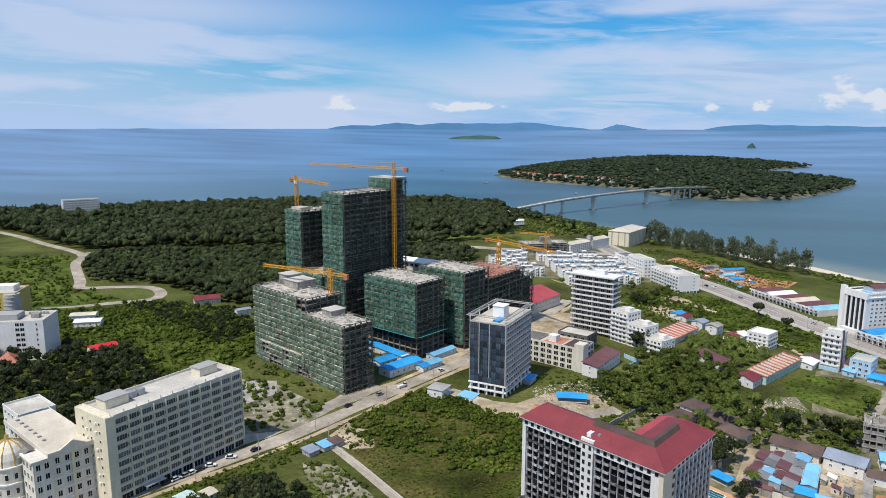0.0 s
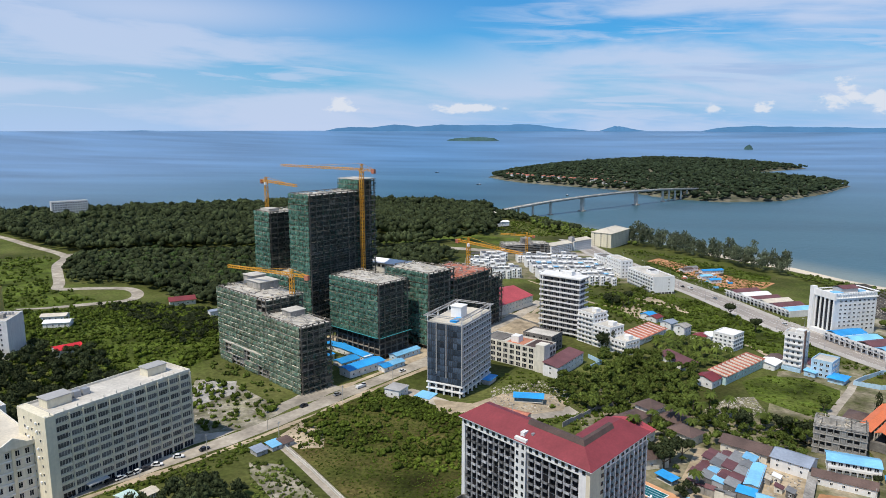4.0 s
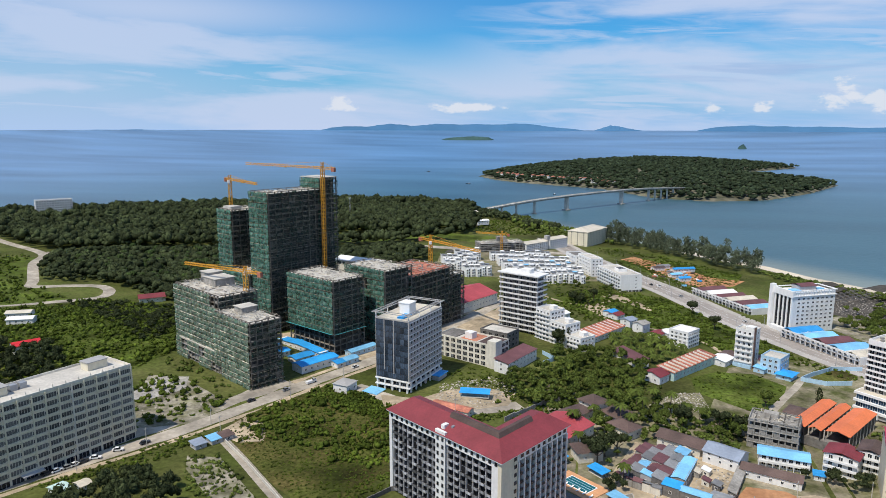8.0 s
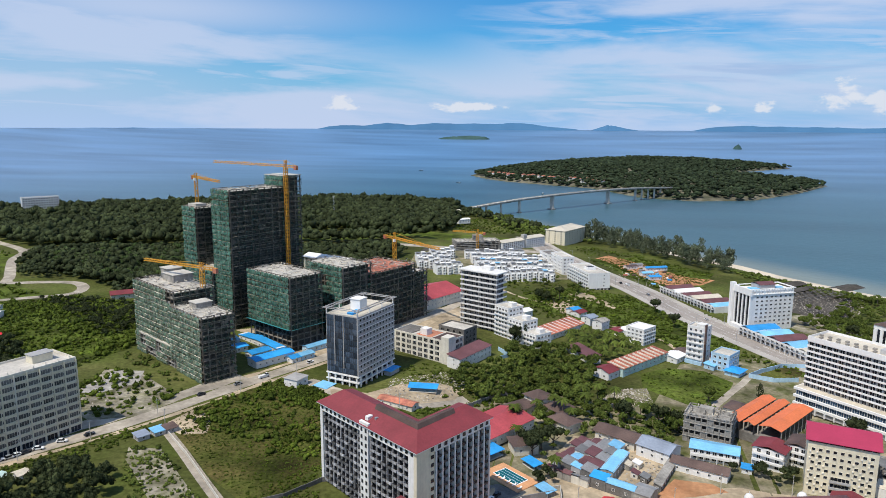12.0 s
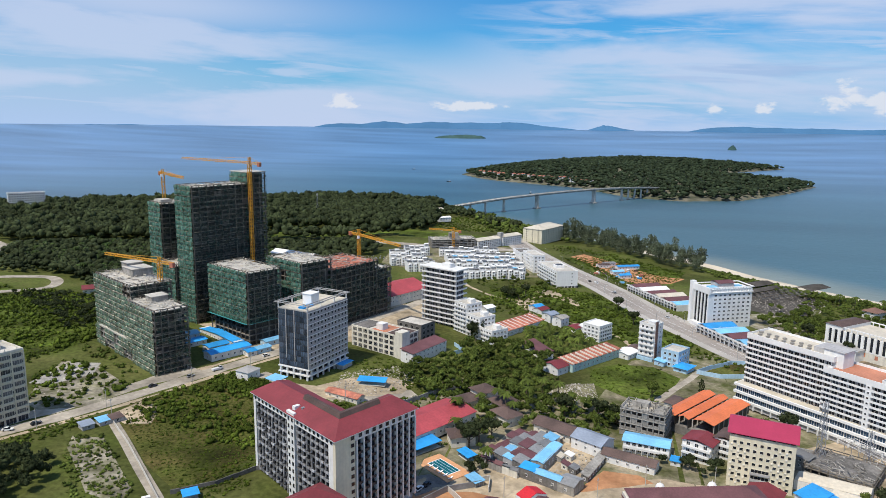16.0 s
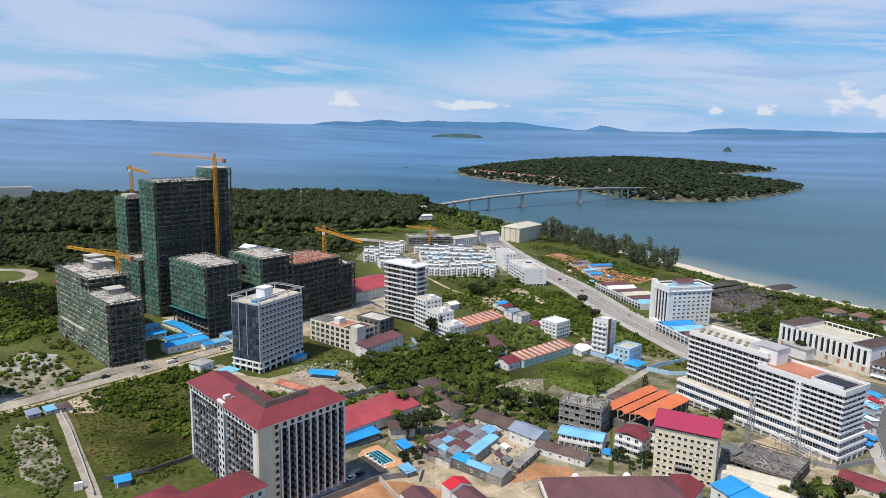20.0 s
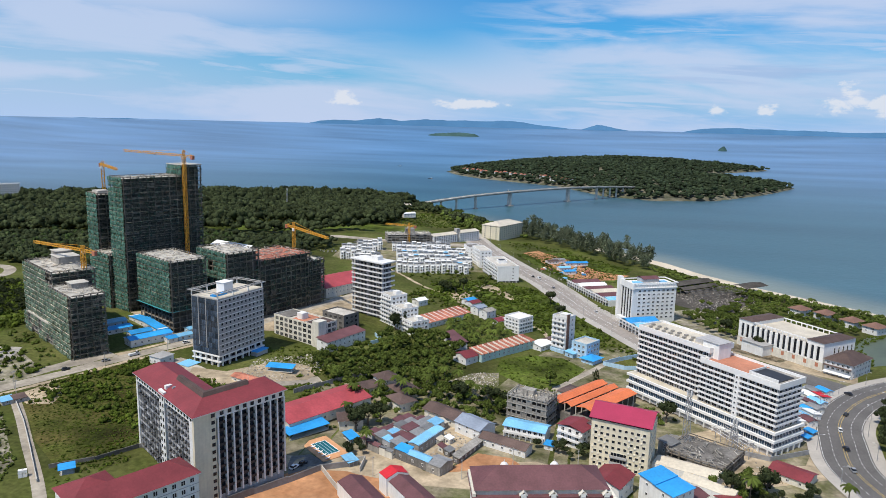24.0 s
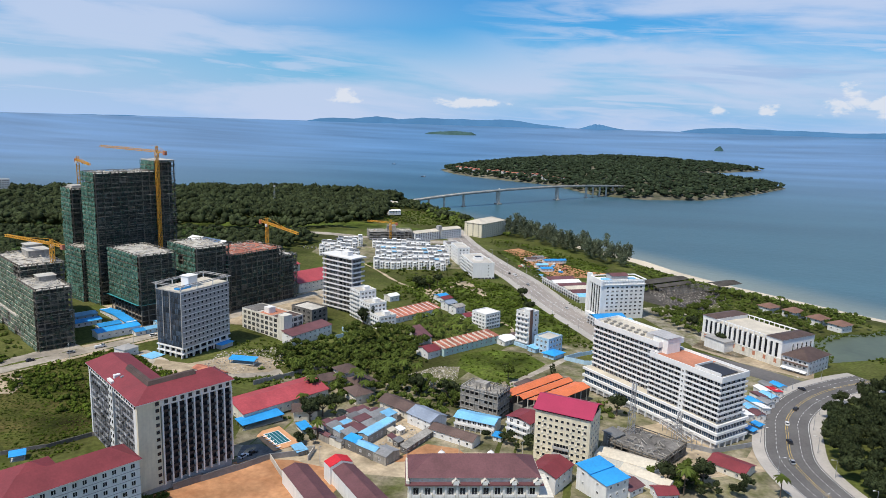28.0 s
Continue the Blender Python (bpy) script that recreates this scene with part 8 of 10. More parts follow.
for i in range(10):
    c, s = math.cos(radians(58)), math.sin(radians(58))
    ob = thing("roof_rib", "white fire wall standing above the rusty roof", "roof wall", 38 + c * (2 + 4.6 * i), 438 + s * (2 + 4.6 * i), 3.2, 58)
    part("rib_wall", Geo().add([(0, 0.3, 0), (0.35, 0.3, 0), (0.35, 12.6, 0), (0, 12.6, 0), (0, 0.3, 0.6), (0.35, 0.3, 0.6), (0.35, 12.6, 2.5), (0, 12.6, 2.5)], [(3, 2, 1, 0), (4, 5, 6, 7), (0, 1, 5, 4), (1, 2, 6, 5), (2, 3, 7, 6), (3, 0, 4, 7)]), "white", ob)
hut((53, 424), -57, 26, 8, 3.6, "maroon", "white", "shed", 1.6, "row of white rooms with a dull red roof", "row_house", category="row of houses")
hut((118, 420), 58, 12, 10, 3.6, "white_clean", "white", "gable", 1.0, "shed with a white sheet roof", "shed")
hut((124, 434), 58, 8, 8, 3.4, "brown_roof", "white", "gable", 1.0, "low house with a brown roof", "house", category="house")
for F, rf, h in (((66, 487), "slate", 6.0), ((74, 478), "concrete", 6.4), ((84, 468), "red_roof", 3.2), ((90, 472), "white_clean", 3.4), ((54, 513), "blue_roof", 4.0), ((58, 508), "red_roof", 3.6), ((19, 494), "white_clean", 4.5)):
    hut(F, 55, 9, 8, h, rf, "white", "gable", 1.3, "small white house with a sheet roof", "house", category="house")
hut((-53, 488), 63, 44, 36, 8.0, "red_sheet", "ivory", "gable", 5.0, "broad hall with a red sheet roof behind the site", "red_hall", category="hall")
hut((-92, 525), 62, 26, 24, 9, "red_sheet", "ivory", "gable", 3.0, "second hall with a red sheet roof", "red_hall", category="hall")
for F in ((-128, 655), (-112, 690)):
    storey_block("site_house", "white house at the edge of the terraces", F, 24, 18, 12, 2.5, 3, "white", 4, 2, category="house")
# builders' stores on the orange earth
for F, rf in (((128, 728), "blue_roof"), ((117, 720), "blue_roof"), ((112, 690), "sky_roof"), ((118, 674), "blue_roof"), ((104, 732), "grey_roof"), ((98, 720), "brown_roof")):
    hut(F, 30, 12, 7, 3.4, rf, "white", "gable", 1.0, "builders' store with a sheet roof", "store", category="shed")
r = random.Random(23)
made = {}
for k in range(26):
    x, y = r.uniform(92, 152), r.uniform(650, 735)
    if not inside(np.array([x]), np.array([y]), [(88, 690), (104, 726), (150, 722), (160, 690), (150, 645), (118, 642)])[0]:
        continue
    c = ("blue_roof", "rust", "steel", "brown_roof", "sky_roof", "white_clean")[k % 6]
    m = pose(x, y, gz(x, y) + 0.1, 0, 0, r.uniform(0, 180))
    if c in made:
        copy_thing(made[c], m)
        continue
    made[c] = thing("material_stack", "stack of building materials under a sheet", "stack", x, y, 0, 0, "builders' stacks")
    part("pallet", Geo().box(-2.2, 2.2, -1.1, 1.1, 0, 0.25), "brown_roof", made[c])
    part("cover", Geo().gable(-2.0, 2.0, -1.0, 1.0, 1.4, 0.4, 0.1, "x").box(-2.0, 2.0, -1.0, 1.0, 0.25, 1.4), c, made[c])
    made[c].matrix_basis = m
# shore villas
for F in ((322, 569), (335, 551), (346, 537), (306, 578)):
    hut(F, 40, 12, 11, 5.5, "rust2", "white", "hip", 3.0, "white villa with a red-brown hipped roof", "villa", category="house", over=1.0)
# left of the site
hut((-324.3, 489.8), 40, 20, 10, 4.4, "red_roof", "ivory", "gable", 2.6, "house with a dark red pitched roof", "house", category="house", over=0.9)
hut((-272.4, 464.5), 50, 11, 6, 5.0, "slate", "white", "gable", 0.8, "white two-storey cabin with a grey roof", "site_cabin", category="cabin")
hut((-283, 322), 55, 14, 10, 5.0, "bunting", "white", "gable", 1.4, "building with a bright red roof", "house", category="house")
for F, rf in (((-338, 372), "white_clean"), ((-354.9, 388.1), "tan_roof")):
    hut(F, 25, 16, 9, 3.6, rf, "white", "gable", 1.0, "long low shed with a pale roof", "shed")
hut((-318, 292), 30, 9, 9, 4.5, "rust", "white", "hip", 5.0, "small pagoda with a steep orange roof", "pagoda", category="pagoda", over=1.2)
# houses on the cape and by the bridge
for F, rf in (((-334.3, 1088.4), "white_clean"), ((-289.9, 1121.7), "sky_roof"), ((-205.7, 1035), "white_clean"), ((-256.6, 1032.9), "white_clean"), ((-176.1, 930.6), "sky_roof"), ((-151.3, 1018.1), "tan_roof"), ((-120, 930), "white_clean")):
    hut(F, 40, 18, 10, 6.0, rf, "white", "gable", 1.4, "white house half hidden in the wood", "house", category="house", lift=gz(*F) + 1.5)


# ---- walls and fences
def wall_line(pts, h, mat, label, thick=0.3, name="boundary_wall", post=0):
    ob = thing(name, label, "wall", pts[0][0], pts[0][1], 0, 0)
    for (ax, ay), (bx, by) in zip(pts, pts[1:]):
        n = max(1, int(math.hypot(bx - ax, by - ay) / 8))
        for i in range(n):
            p, q = (ax + (bx - ax) * i / n, ay + (by - ay) * i / n), (ax + (bx - ax) * (i + 1) / n, ay + (by - ay) * (i + 1) / n)
            d = Vector((q[0] - p[0], q[1] - p[1])).normalized()
            s = Vector((-d.y, d.x)) * thick / 2
            P = [(p[0] + s.x, p[1] + s.y), (p[0] - s.x, p[1] - s.y), (q[0] - s.x, q[1] - s.y), (q[0] + s.x, q[1] + s.y)]
            z = gz(*p)
            o = (pts[0][0], pts[0][1])
            part("wall_panel", Geo().prism([(x - o[0], y - o[1]) for x, y in reversed(P)][::-1], z - 0.3, z + h), mat, ob)
    return ob


wall_line([(-113, 256), (-91, 238), (-71, 220), (-46, 197)], 1.4, "concrete_lt", "low concrete wall along the field lane")
wall_line([(-50, 207), (-38, 217), (-29, 232), (-12, 240)], 1.8, "concrete_dk", "dark stained wall behind the hotel field")
wall_line([(22.6, 211.7), (28.4, 221.1), (36.7, 232.9), (44.7, 245.4), (57.5, 253.3)], 2.6, "grey_roof", "grey sheet fence beside the hotel yard")
wall_line([(44.8, 246.3), (54.2, 235.9), (64.6, 225.5), (77, 214.1)], 2.4, "concrete_lt", "pale concrete wall round the orange earth")
wall_line([(54.4, 255.2), (59.6, 258.2), (60.6, 248.9)], 2.4, "concrete_lt", "pale concrete wall by the sandy lane")
wall_line([(2.8, 310.5), (23.4, 346.7), (29.6, 350.2)], 2.4, "concrete", "grey concrete wall behind the red hall")
wall_line([(156, 408), (166, 420), (179, 433), (196, 436)], 2.4, "sky_wall", "pale blue painted boundary wall")
wall_line([(156, 408), (168, 404), (182, 408)], 2.4, "sky_wall", "pale blue painted boundary wall")
wall_line([(12, 412), (20, 402), (13.9, 393.2)], 2.4, "sky_wall", "pale blue painted boundary wall by the school")
wall_line([(-416.3, 423.2), (-340, 352), (-300, 330)], 1.6, "concrete_dk", "dark fence along the scrub")
wall_line([(186, 312), (226, 300), (244, 312)], 2.2, "steel", "pale scaffold fence by the long block")
# old pier yard: rows of bare posts
ob = thing("pier_posts", "dark shed roofs and bare posts of an old pier yard", "posts", 212, 640, gz(230, 640), 43)
for i in range(9):
    for j in range(6):
        place("post", box_mesh("post", -0.25, 0.25, -0.25, 0.25, -1, 4.2, "concrete_dk"), ob, 2 + 6.8 * i, 2 - 7.0 * j, 0)
for x, y, w, d in ((0, 0, 60, 14), (4, -14, 44, 9), (62, -34, 30, 16)):
    part("shed_roof", Geo().gable(x, x + w, y, y + d, 4.0, 1.4, 0.4, "x"), "char", ob, "dark sagging shed roof")
for k in range(9):
    part("plank_row", Geo().box(2, 56, -16 - 2.8 * k, -15.4 - 2.8 * k, 3.0, 3.3), "concrete_dk" if k % 2 else "frame_dk", ob)



# ---------------------------------------------------------------- cranes, masts, bridge, islands
def lattice(g, a, b, w, step, bar=0.22):
    """Four chords from a to b with zigzag bracing."""
    a, b = Vector(a), Vector(b)
    d = (b - a).normalized()
    s = d.cross(Vector((0, 0, 1)) if abs(d.z) < 0.9 else Vector((1, 0, 0))).normalized() * (w / 2)
    t = d.cross(s).normalized() * (w / 2)
    offs = [s + t, s - t, -s - t, -s + t]
    for o in offs:
        g.beam(a + o, b + o, bar)
    n = max(1, int((b - a).length / step))
    for i in range(n):
        p, q = a + (b - a) * i / n, a + (b - a) * (i + 1) / n
        for k in range(4):
            o0, o1 = offs[k], offs[(k + 1) % 4]
            g.beam(p + (o0 if i % 2 else o1), q + (o1 if i % 2 else o0), bar * 0.7)


def tower_crane(x, y, foot, top, heading, jib, counter, label, jz=None):
    ob = thing("tower_crane", label, "tower crane", x, y, foot, heading, "tower cranes")
    z = (jz if jz else top - 4.5) - foot
    g = Geo()
    lattice(g, (0, 0, 0), (0, 0, z), 1.9, 2.4, 0.3)
    part("mast", g, "steel_yellow", ob)
    g = Geo()
    lattice(g, (1.2, 0, z + 0.7), (jib, 0, z + 0.7), 1.3, 2.2, 0.26)
    part("jib", g, "steel_yellow", ob)
    g = Geo()
    lattice(g, (-1.2, 0, z + 0.5), (-counter, 0, z + 0.5), 1.3, 2.2, 0.26)
    rear = part("counter_jib", g, "steel_yellow", ob)
    g = Geo()
    lattice(g, (0, 0, z), (0, 0, top - foot), 1.3, 2.0, 0.25)
    part("apex", g, "steel_yellow", ob)
    part("cab", Geo().box(0.9, 2.6, -2.0, -0.7, z - 2.0, z), "white_clean", ob)
    part("counterweight", Geo().box(-counter, -counter + 2.6, -0.9, 0.9, z - 1.6, z + 1.2), "rust", rear)
    for a, b in (((0, 0, top - foot), (jib * 0.7, 0, z + 1.4)), ((0, 0, top - foot), (-counter + 1, 0, z + 1.2))):
        part("tie_bar", Geo().beam(a, b, 0.16), "steel_yellow", ob)
    part("trolley", Geo().box(jib * 0.45, jib * 0.45 + 1.6, -0.7, 0.7, z - 0.6, z), "steel", ob)
    return ob


tower_crane(-139.5, 440, 3, 113.5, 155, 82, 12, "tall yellow tower crane tied to the netted tower", 109)
tower_crane(-213, 448.4, 79, 103, -41, 50, 9, "yellow tower crane standing on the second tower", 99.5)
tower_crane(-148.3, 347.3, 4, 60.5, 164, 48, 12, "yellow tower crane above the front netted blocks", 57)
tower_crane(-74.4, 478, 2, 61, -41, 56, 14, "yellow tower crane behind the netted blocks", 56.5)
tower_crane(-62, 752, -4, 24, 170, 30, 9, "small yellow tower crane over the concrete frame", 20)


def radio_mast(x, y, top, label, red=False):
    z = gz(x, y)
    ob = thing("radio_mast", label, "mast", x, y, z, 20)
    h = top - z
    for k in range(4):
        a, b = k / 4, (k + 1) / 4
        g = Geo()
        wa = 2.6 - 1.6 * a
        lattice(g, (0, 0, h * a), (0, 0, h * b), wa, 1.8, 0.18)
        part("mast_section", g, "steel", ob)
    for k in range(4):
        t = 6.2832 * k / 4
        part("aerial", Geo().box(math.cos(t) * 1.1 - 0.15, math.cos(t) * 1.1 + 0.15, math.sin(t) * 1.1 - 0.15, math.sin(t) * 1.1 + 0.15, h - 3, h - 0.4), "white_clean", ob)
    return ob


radio_mast(191.4, 299.6, 27.5, "grey lattice radio mast beside the concrete floors")
radio_mast(212, 306, 14, "short grey lattice mast beside the concrete floors")
radio_mast(-330, 1000, 30, "thin white mast above the wood")


# bridge to the island
def bridge():
    o, d = Vector((-19, 1278)), Vector((0.615, 0.789))
    nrm = Vector((d.y, -d.x))
    prof = [(-290, -6), (-205, 3.0), (-140, 7.4), (-84, 10.3), (0, 12.6), (80, 13.8), (161, 14.0), (250, 12.4), (330, 9.2), (400, 5.6), (450, 2.0)]
    Z = lambda s: float(np.interp(s, [p for p, _ in prof], [q for _, q in prof]))
    ob = thing("bridge", "long pale concrete bridge on slim piers over the water", "bridge", o.x, o.y, 0, 0)
    ss = [-290 + 20 * i for i in range(38)]

    def strip(off0, off1, up0, up1, name, mat):
        g = Geo()
        for s0, s1 in zip(ss, ss[1:]):
            v = []
            for s in (s0, s1):
                p = d * s
                for q, h in ((off0, up0), (off1, up0), (off1, up1), (off0, up1)):
                    w = p + nrm * q
                    v.append((w.x, w.y, Z(s) + h))
            g.add(v, [(0, 4, 5, 1), (1, 5, 6, 2), (2, 6, 7, 3), (3, 7, 4, 0)])
        part(name, g, mat, ob)
    strip(-5, 5, -0.5, 0, "deck", "concrete_lt")
    strip(-2.6, 2.6, -2.6, -0.5, "girder", "concrete")
    strip(-5, -4.7, 0, 1.1, "railing", "concrete_lt")
    strip(4.7, 5, 0, 1.1, "railing", "concrete_lt")
    for s, w in ((0, 5), (161, 5), (-84, 3), (-128, 2.4), (-162, 2.4), (-190, 2.4), (250, 3), (272, 2.2), (294, 2.2), (316, 2.2), (338, 2.2), (360, 2.2), (382, 2.2)):
        p = d * s
        a = math.degrees(math.atan2(d.y, d.x))
        pier = place("pier", Geo().box(-w / 2.4, w / 2.4, -w * 0.7, w * 0.7, SEA - 1, Z(s) - 2.6).mesh("pier", "concrete_lt"), ob, p.x, p.y, 0, a)
        place("pile_cap", Geo().box(-w, w, -w * 1.2, w * 1.2, SEA - 1, SEA + 1.6).mesh("pile_cap", "concrete"), ob, p.x, p.y, 0, a)


bridge()

ISLE = [(-320, 2085), (-250, 1960), (-177, 1880), (-60, 1800), (41, 1740), (110, 1620), (153, 1540), (258, 1497), (375, 1548), (501, 1728), (636, 1985), (540, 2060), (420, 2110), (370, 2260), (470, 2460), (735, 2770), (560, 2860), (345, 2900), (100, 2850), (-60, 2700),
        (-250, 2420)]


def edge_distance(px, py, poly):
    best = np.full(px.shape, 1e9)
    for (ax, ay), (bx, by) in zip(poly, poly[1:] + poly[:1]):
        dx, dy = bx - ax, by - ay
        t = np.clip(((px - ax) * dx + (py - ay) * dy) / (dx * dx + dy * dy), 0, 1)
        best = np.minimum(best, np.hypot(px - ax - t * dx, py - ay - t * dy))
    return np.where(inside(px, py, poly), best, -best)


def isle_h(px, py, d, hill):
    base = np.clip(d / 14, -1.0, 1) * 3.0 + np.clip(d / 260, 0, 1) ** 0.8 * hill
    return SEA + base


def island(name, poly, hill, label, step, gap, lo, hi, seed):
    xs = np.arange(min(p[0] for p in poly) - 30, max(p[0] for p in poly) + 31, step)
    ys = np.arange(min(p[1] for p in poly) - 30, max(p[1] for p in poly) + 31, step)
    gx, gy = np.meshgrid(xs, ys)
    d = edge_distance(gx, gy, poly)
    z = isle_h(gx, gy, d, hill)
    idx = np.arange(gx.size).reshape(gx.shape)
    f = np.stack([idx[:-1, :-1], idx[:-1, 1:], idx[1:, 1:], idx[1:, :-1]], -1).reshape(-1, 4)
    me = bpy.data.meshes.new(name)
    me.from_pydata(np.stack([gx, gy, z], -1).reshape(-1, 3).tolist(), [], f.tolist())
    me.materials.append(M["shore"])
    tagged(new(name, me), label, "island", kind="structure")

    def gh(x, y):
        a, b = np.array([x]), np.array([y])
        return float(isle_h(a, b, edge_distance(a, b, poly), hill)[0])
    inner = [p for p in strew(poly, gap, 0, seed) if edge_distance(np.array([p[0]]), np.array([p[1]]), poly)[0] > 2]
    wood("island_forest", inner, "far", "leaf_isle", lo, hi, "dark forest covering the whole island", "forest", 0.8, seed, gh, 0.0)
    return gh


M["shore"] = pbr("rocky_shore", (0.19, 0.17, 0.13), 0.95, 0.3, 0.02, 0.2, dark=(0.07, 0.08, 0.045))
gh = island("island", ISLE, 33.0, "large low island with a pale rocky shore", 22.0, 15.5, 7.2, 10.4, 51)
# red-roofed cottages along its shore
r = random.Random(12)
first = None
line = [(-262, 2010), (-215, 1950), (-160, 1900), (-60, 1835), (20, 1785), (60, 1745)]
for i in range(30):
    t = (i + r.uniform(-0.3, 0.3)) / 29 * 4.99
    t = min(max(t, 0), 4.99)
    (ax, ay), (bx, by) = line[int(t)], line[int(t) + 1]
    x, y = ax + (bx - ax) * (t % 1) + r.uniform(-6, 14), ay + (by - ay) * (t % 1) + r.uniform(6, 26)
    m = pose(x, y, gh(x, y) + 2.0, 0, 0, r.uniform(20, 70))
    if first is None:
        first = thing("cottage", "white island cottage with a red roof", "cottage", x, y, 0, 0, "island cottages")
        part("wall", Geo().box(-5.5, 5.5, -4, 4, -4, 6), "white", first)
        part("roof", Geo().hip(-5.5, 5.5, -4, 4, 6, 2.4, 0.5), "rust", first)
        first.matrix_basis = m
    else:
        copy_thing(first, m)

# small far islet, a rock, and the hills on the horizon
RIM = lambda rr: 137.8 - rr * math.tan(radians(3.605 + (0.375 - 3.605) * (rr - 2400) / 2480)) if rr > 2400 else SEA


def far_ridge(name, az0, az1, heights, rr, mat, label, category, base_lift=0.0, kind=""):
    """A ridge seen low over the water: angles to the right of +y in degrees, heights in metres."""
    g = Geo()
    n = 90
    z = RIM(rr) - 2 + base_lift
    top, low, back = [], [], []
    for i in range(n + 1):
        t = i / n
        a = radians(az0 + (az1 - az0) * t)
        h = float(np.interp(t, [k / (len(heights) - 1) for k in range(len(heights))], heights))
        h *= 1 + 0.10 * noise.noise((t * 26, 3.3, len(heights))) + 0.05 * noise.noise((t * 90, 1.3, 0))
        x, y = 85 + rr * math.sin(a), rr * math.cos(a)
        low.append((x, y, z))
        k = 1 + 40 / rr
        top.append((85 + (x - 85) * k, y * k, z + 2 + h))
        k = 1 + 80 / rr
        back.append((85 + (x - 85) * k, y * k, z))
    g.v = low + top + back
    g.f = [(i, i + 1, n + 2 + i, n + 1 + i) for i in range(n)] + [(n + 1 + i, n + 2 + i, 2 * n + 3 + i, 2 * n + 2 + i) for i in range(n)]
    g.mi = [0] * len(g.f)
    return solid(name, g, mat, label, category, kind=kind)


# forest green with some distance haze in the colour
M["islet"] = pbr("hazy_forest", (0.05, 0.095, 0.09), 1.0, 0.25, 0.01, 0.06, spec=0.0)
far_ridge("islet", -13.7, -9.2, [0, 12, 17, 19, 22, 23, 21, 18, 0], 4250, "islet", "small dark wooded islet far out at sea", "islet")
far_ridge("sea_rock", 9.15, 9.85, [0, 14, 22, 26, 15, 0], 3830, "islet", "small dark rock standing in the sea", "rock")
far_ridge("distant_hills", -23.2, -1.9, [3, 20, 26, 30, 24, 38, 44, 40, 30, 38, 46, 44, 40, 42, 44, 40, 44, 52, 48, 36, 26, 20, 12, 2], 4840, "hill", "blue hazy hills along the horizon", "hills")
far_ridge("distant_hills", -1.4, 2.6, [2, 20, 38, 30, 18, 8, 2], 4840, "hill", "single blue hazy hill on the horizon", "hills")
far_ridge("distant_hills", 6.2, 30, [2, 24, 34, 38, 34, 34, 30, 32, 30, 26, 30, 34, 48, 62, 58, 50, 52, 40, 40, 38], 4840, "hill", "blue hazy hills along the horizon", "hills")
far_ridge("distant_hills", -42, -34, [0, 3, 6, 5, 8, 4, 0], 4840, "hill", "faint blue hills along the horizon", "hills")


# boats
for x, y, a in ((-520, 2250, 30), (-300, 1800, 10), (-60, 1560, 80), (520, 900, -20)):
    ob = thing("boat", "small boat on the open sea", "boat", x, y, SEA, a)
    part("hull", Geo().add([(-6, 0, 0), (-4, -1.6, 0), (5, -1.8, 0), (6, 0, 0), (5, 1.8, 0), (-4, 1.6, 0), (-7, 0, 1.8), (-4, -2, 1.5), (5, -2, 1.3), (6.2, 0, 1.3), (5, 2, 1.3), (-4, 2, 1.5)],
                           [(6, 7, 8, 9, 10, 11)] + [(i, (i + 1) % 6, 6 + (i + 1) % 6, 6 + i) for i in range(6)]), "car_dark" if x < 500 else "white_clean", ob)
    part("cabin", Geo().box(0, 3.4, -1.2, 1.2, 1.4, 3.0), "white_clean", ob)
    if x > 500:
        part("wake", Geo().add([(6, 0, 0.05), (40, 3, 0.05), (40, -3, 0.05)], [(0, 2, 1)]), "white_clean", ob)


# ---------------------------------------------------------------- cars, poles, street furniture
def car(paint, label, van=False):
    ob = thing("car" if not van else "truck", label, "car" if not van else "truck", 0, 0, 0, 0, "parked cars")
    L, h = (4.4, 0.85) if not van else (6.0, 1.5)
    g = Geo()
    g.prism([(-L / 2, -0.85), (-L / 2 + 0.2, -0.9), (L / 2 - 0.25, -0.9), (L / 2, -0.7), (L / 2, 0.7), (L / 2 - 0.25, 0.9), (-L / 2 + 0.2, 0.9), (-L / 2, 0.85)], 0.35, h)
    part("body", g, paint, ob)
    a0, a1 = (-L / 2 + 0.5, L / 2 - 1.2) if not van else (L / 2 - 2.0, L / 2 - 0.2)
    v = [(a0, -0.82, h), (a1, -0.82, h), (a1, 0.82, h), (a0, 0.82, h), (a0 + 0.5, -0.68, h + 0.65), (a1 - 0.6, -0.68, h + 0.65), (a1 - 0.6, 0.68, h + 0.65), (a0 + 0.5, 0.68, h + 0.65)]
    part("glazing", Geo().add(v, [(0, 1, 5, 4), (1, 2, 6, 5), (2, 3, 7, 6), (3, 0, 4, 7), (4, 5, 6, 7)]), "pane", ob)
    part("roof", Geo().box(a0 + 0.5, a1 - 0.6, -0.68, 0.68, h + 0.65, h + 0.72), paint, ob)
    wheel = SHARED.setdefault("wheel", Geo().tube(0, 0, -0.12, 0.12, 0.34, 0.34, 12).mesh("wheel", "tyre"))
    for x in (-L / 2 + 0.8, L / 2 - 0.85):
        for y in (-0.82, 0.82):
            o = place("wheel", wheel, ob, x, y, 0.34)
            o.rotation_euler = (radians(90), 0, 0)
    return ob


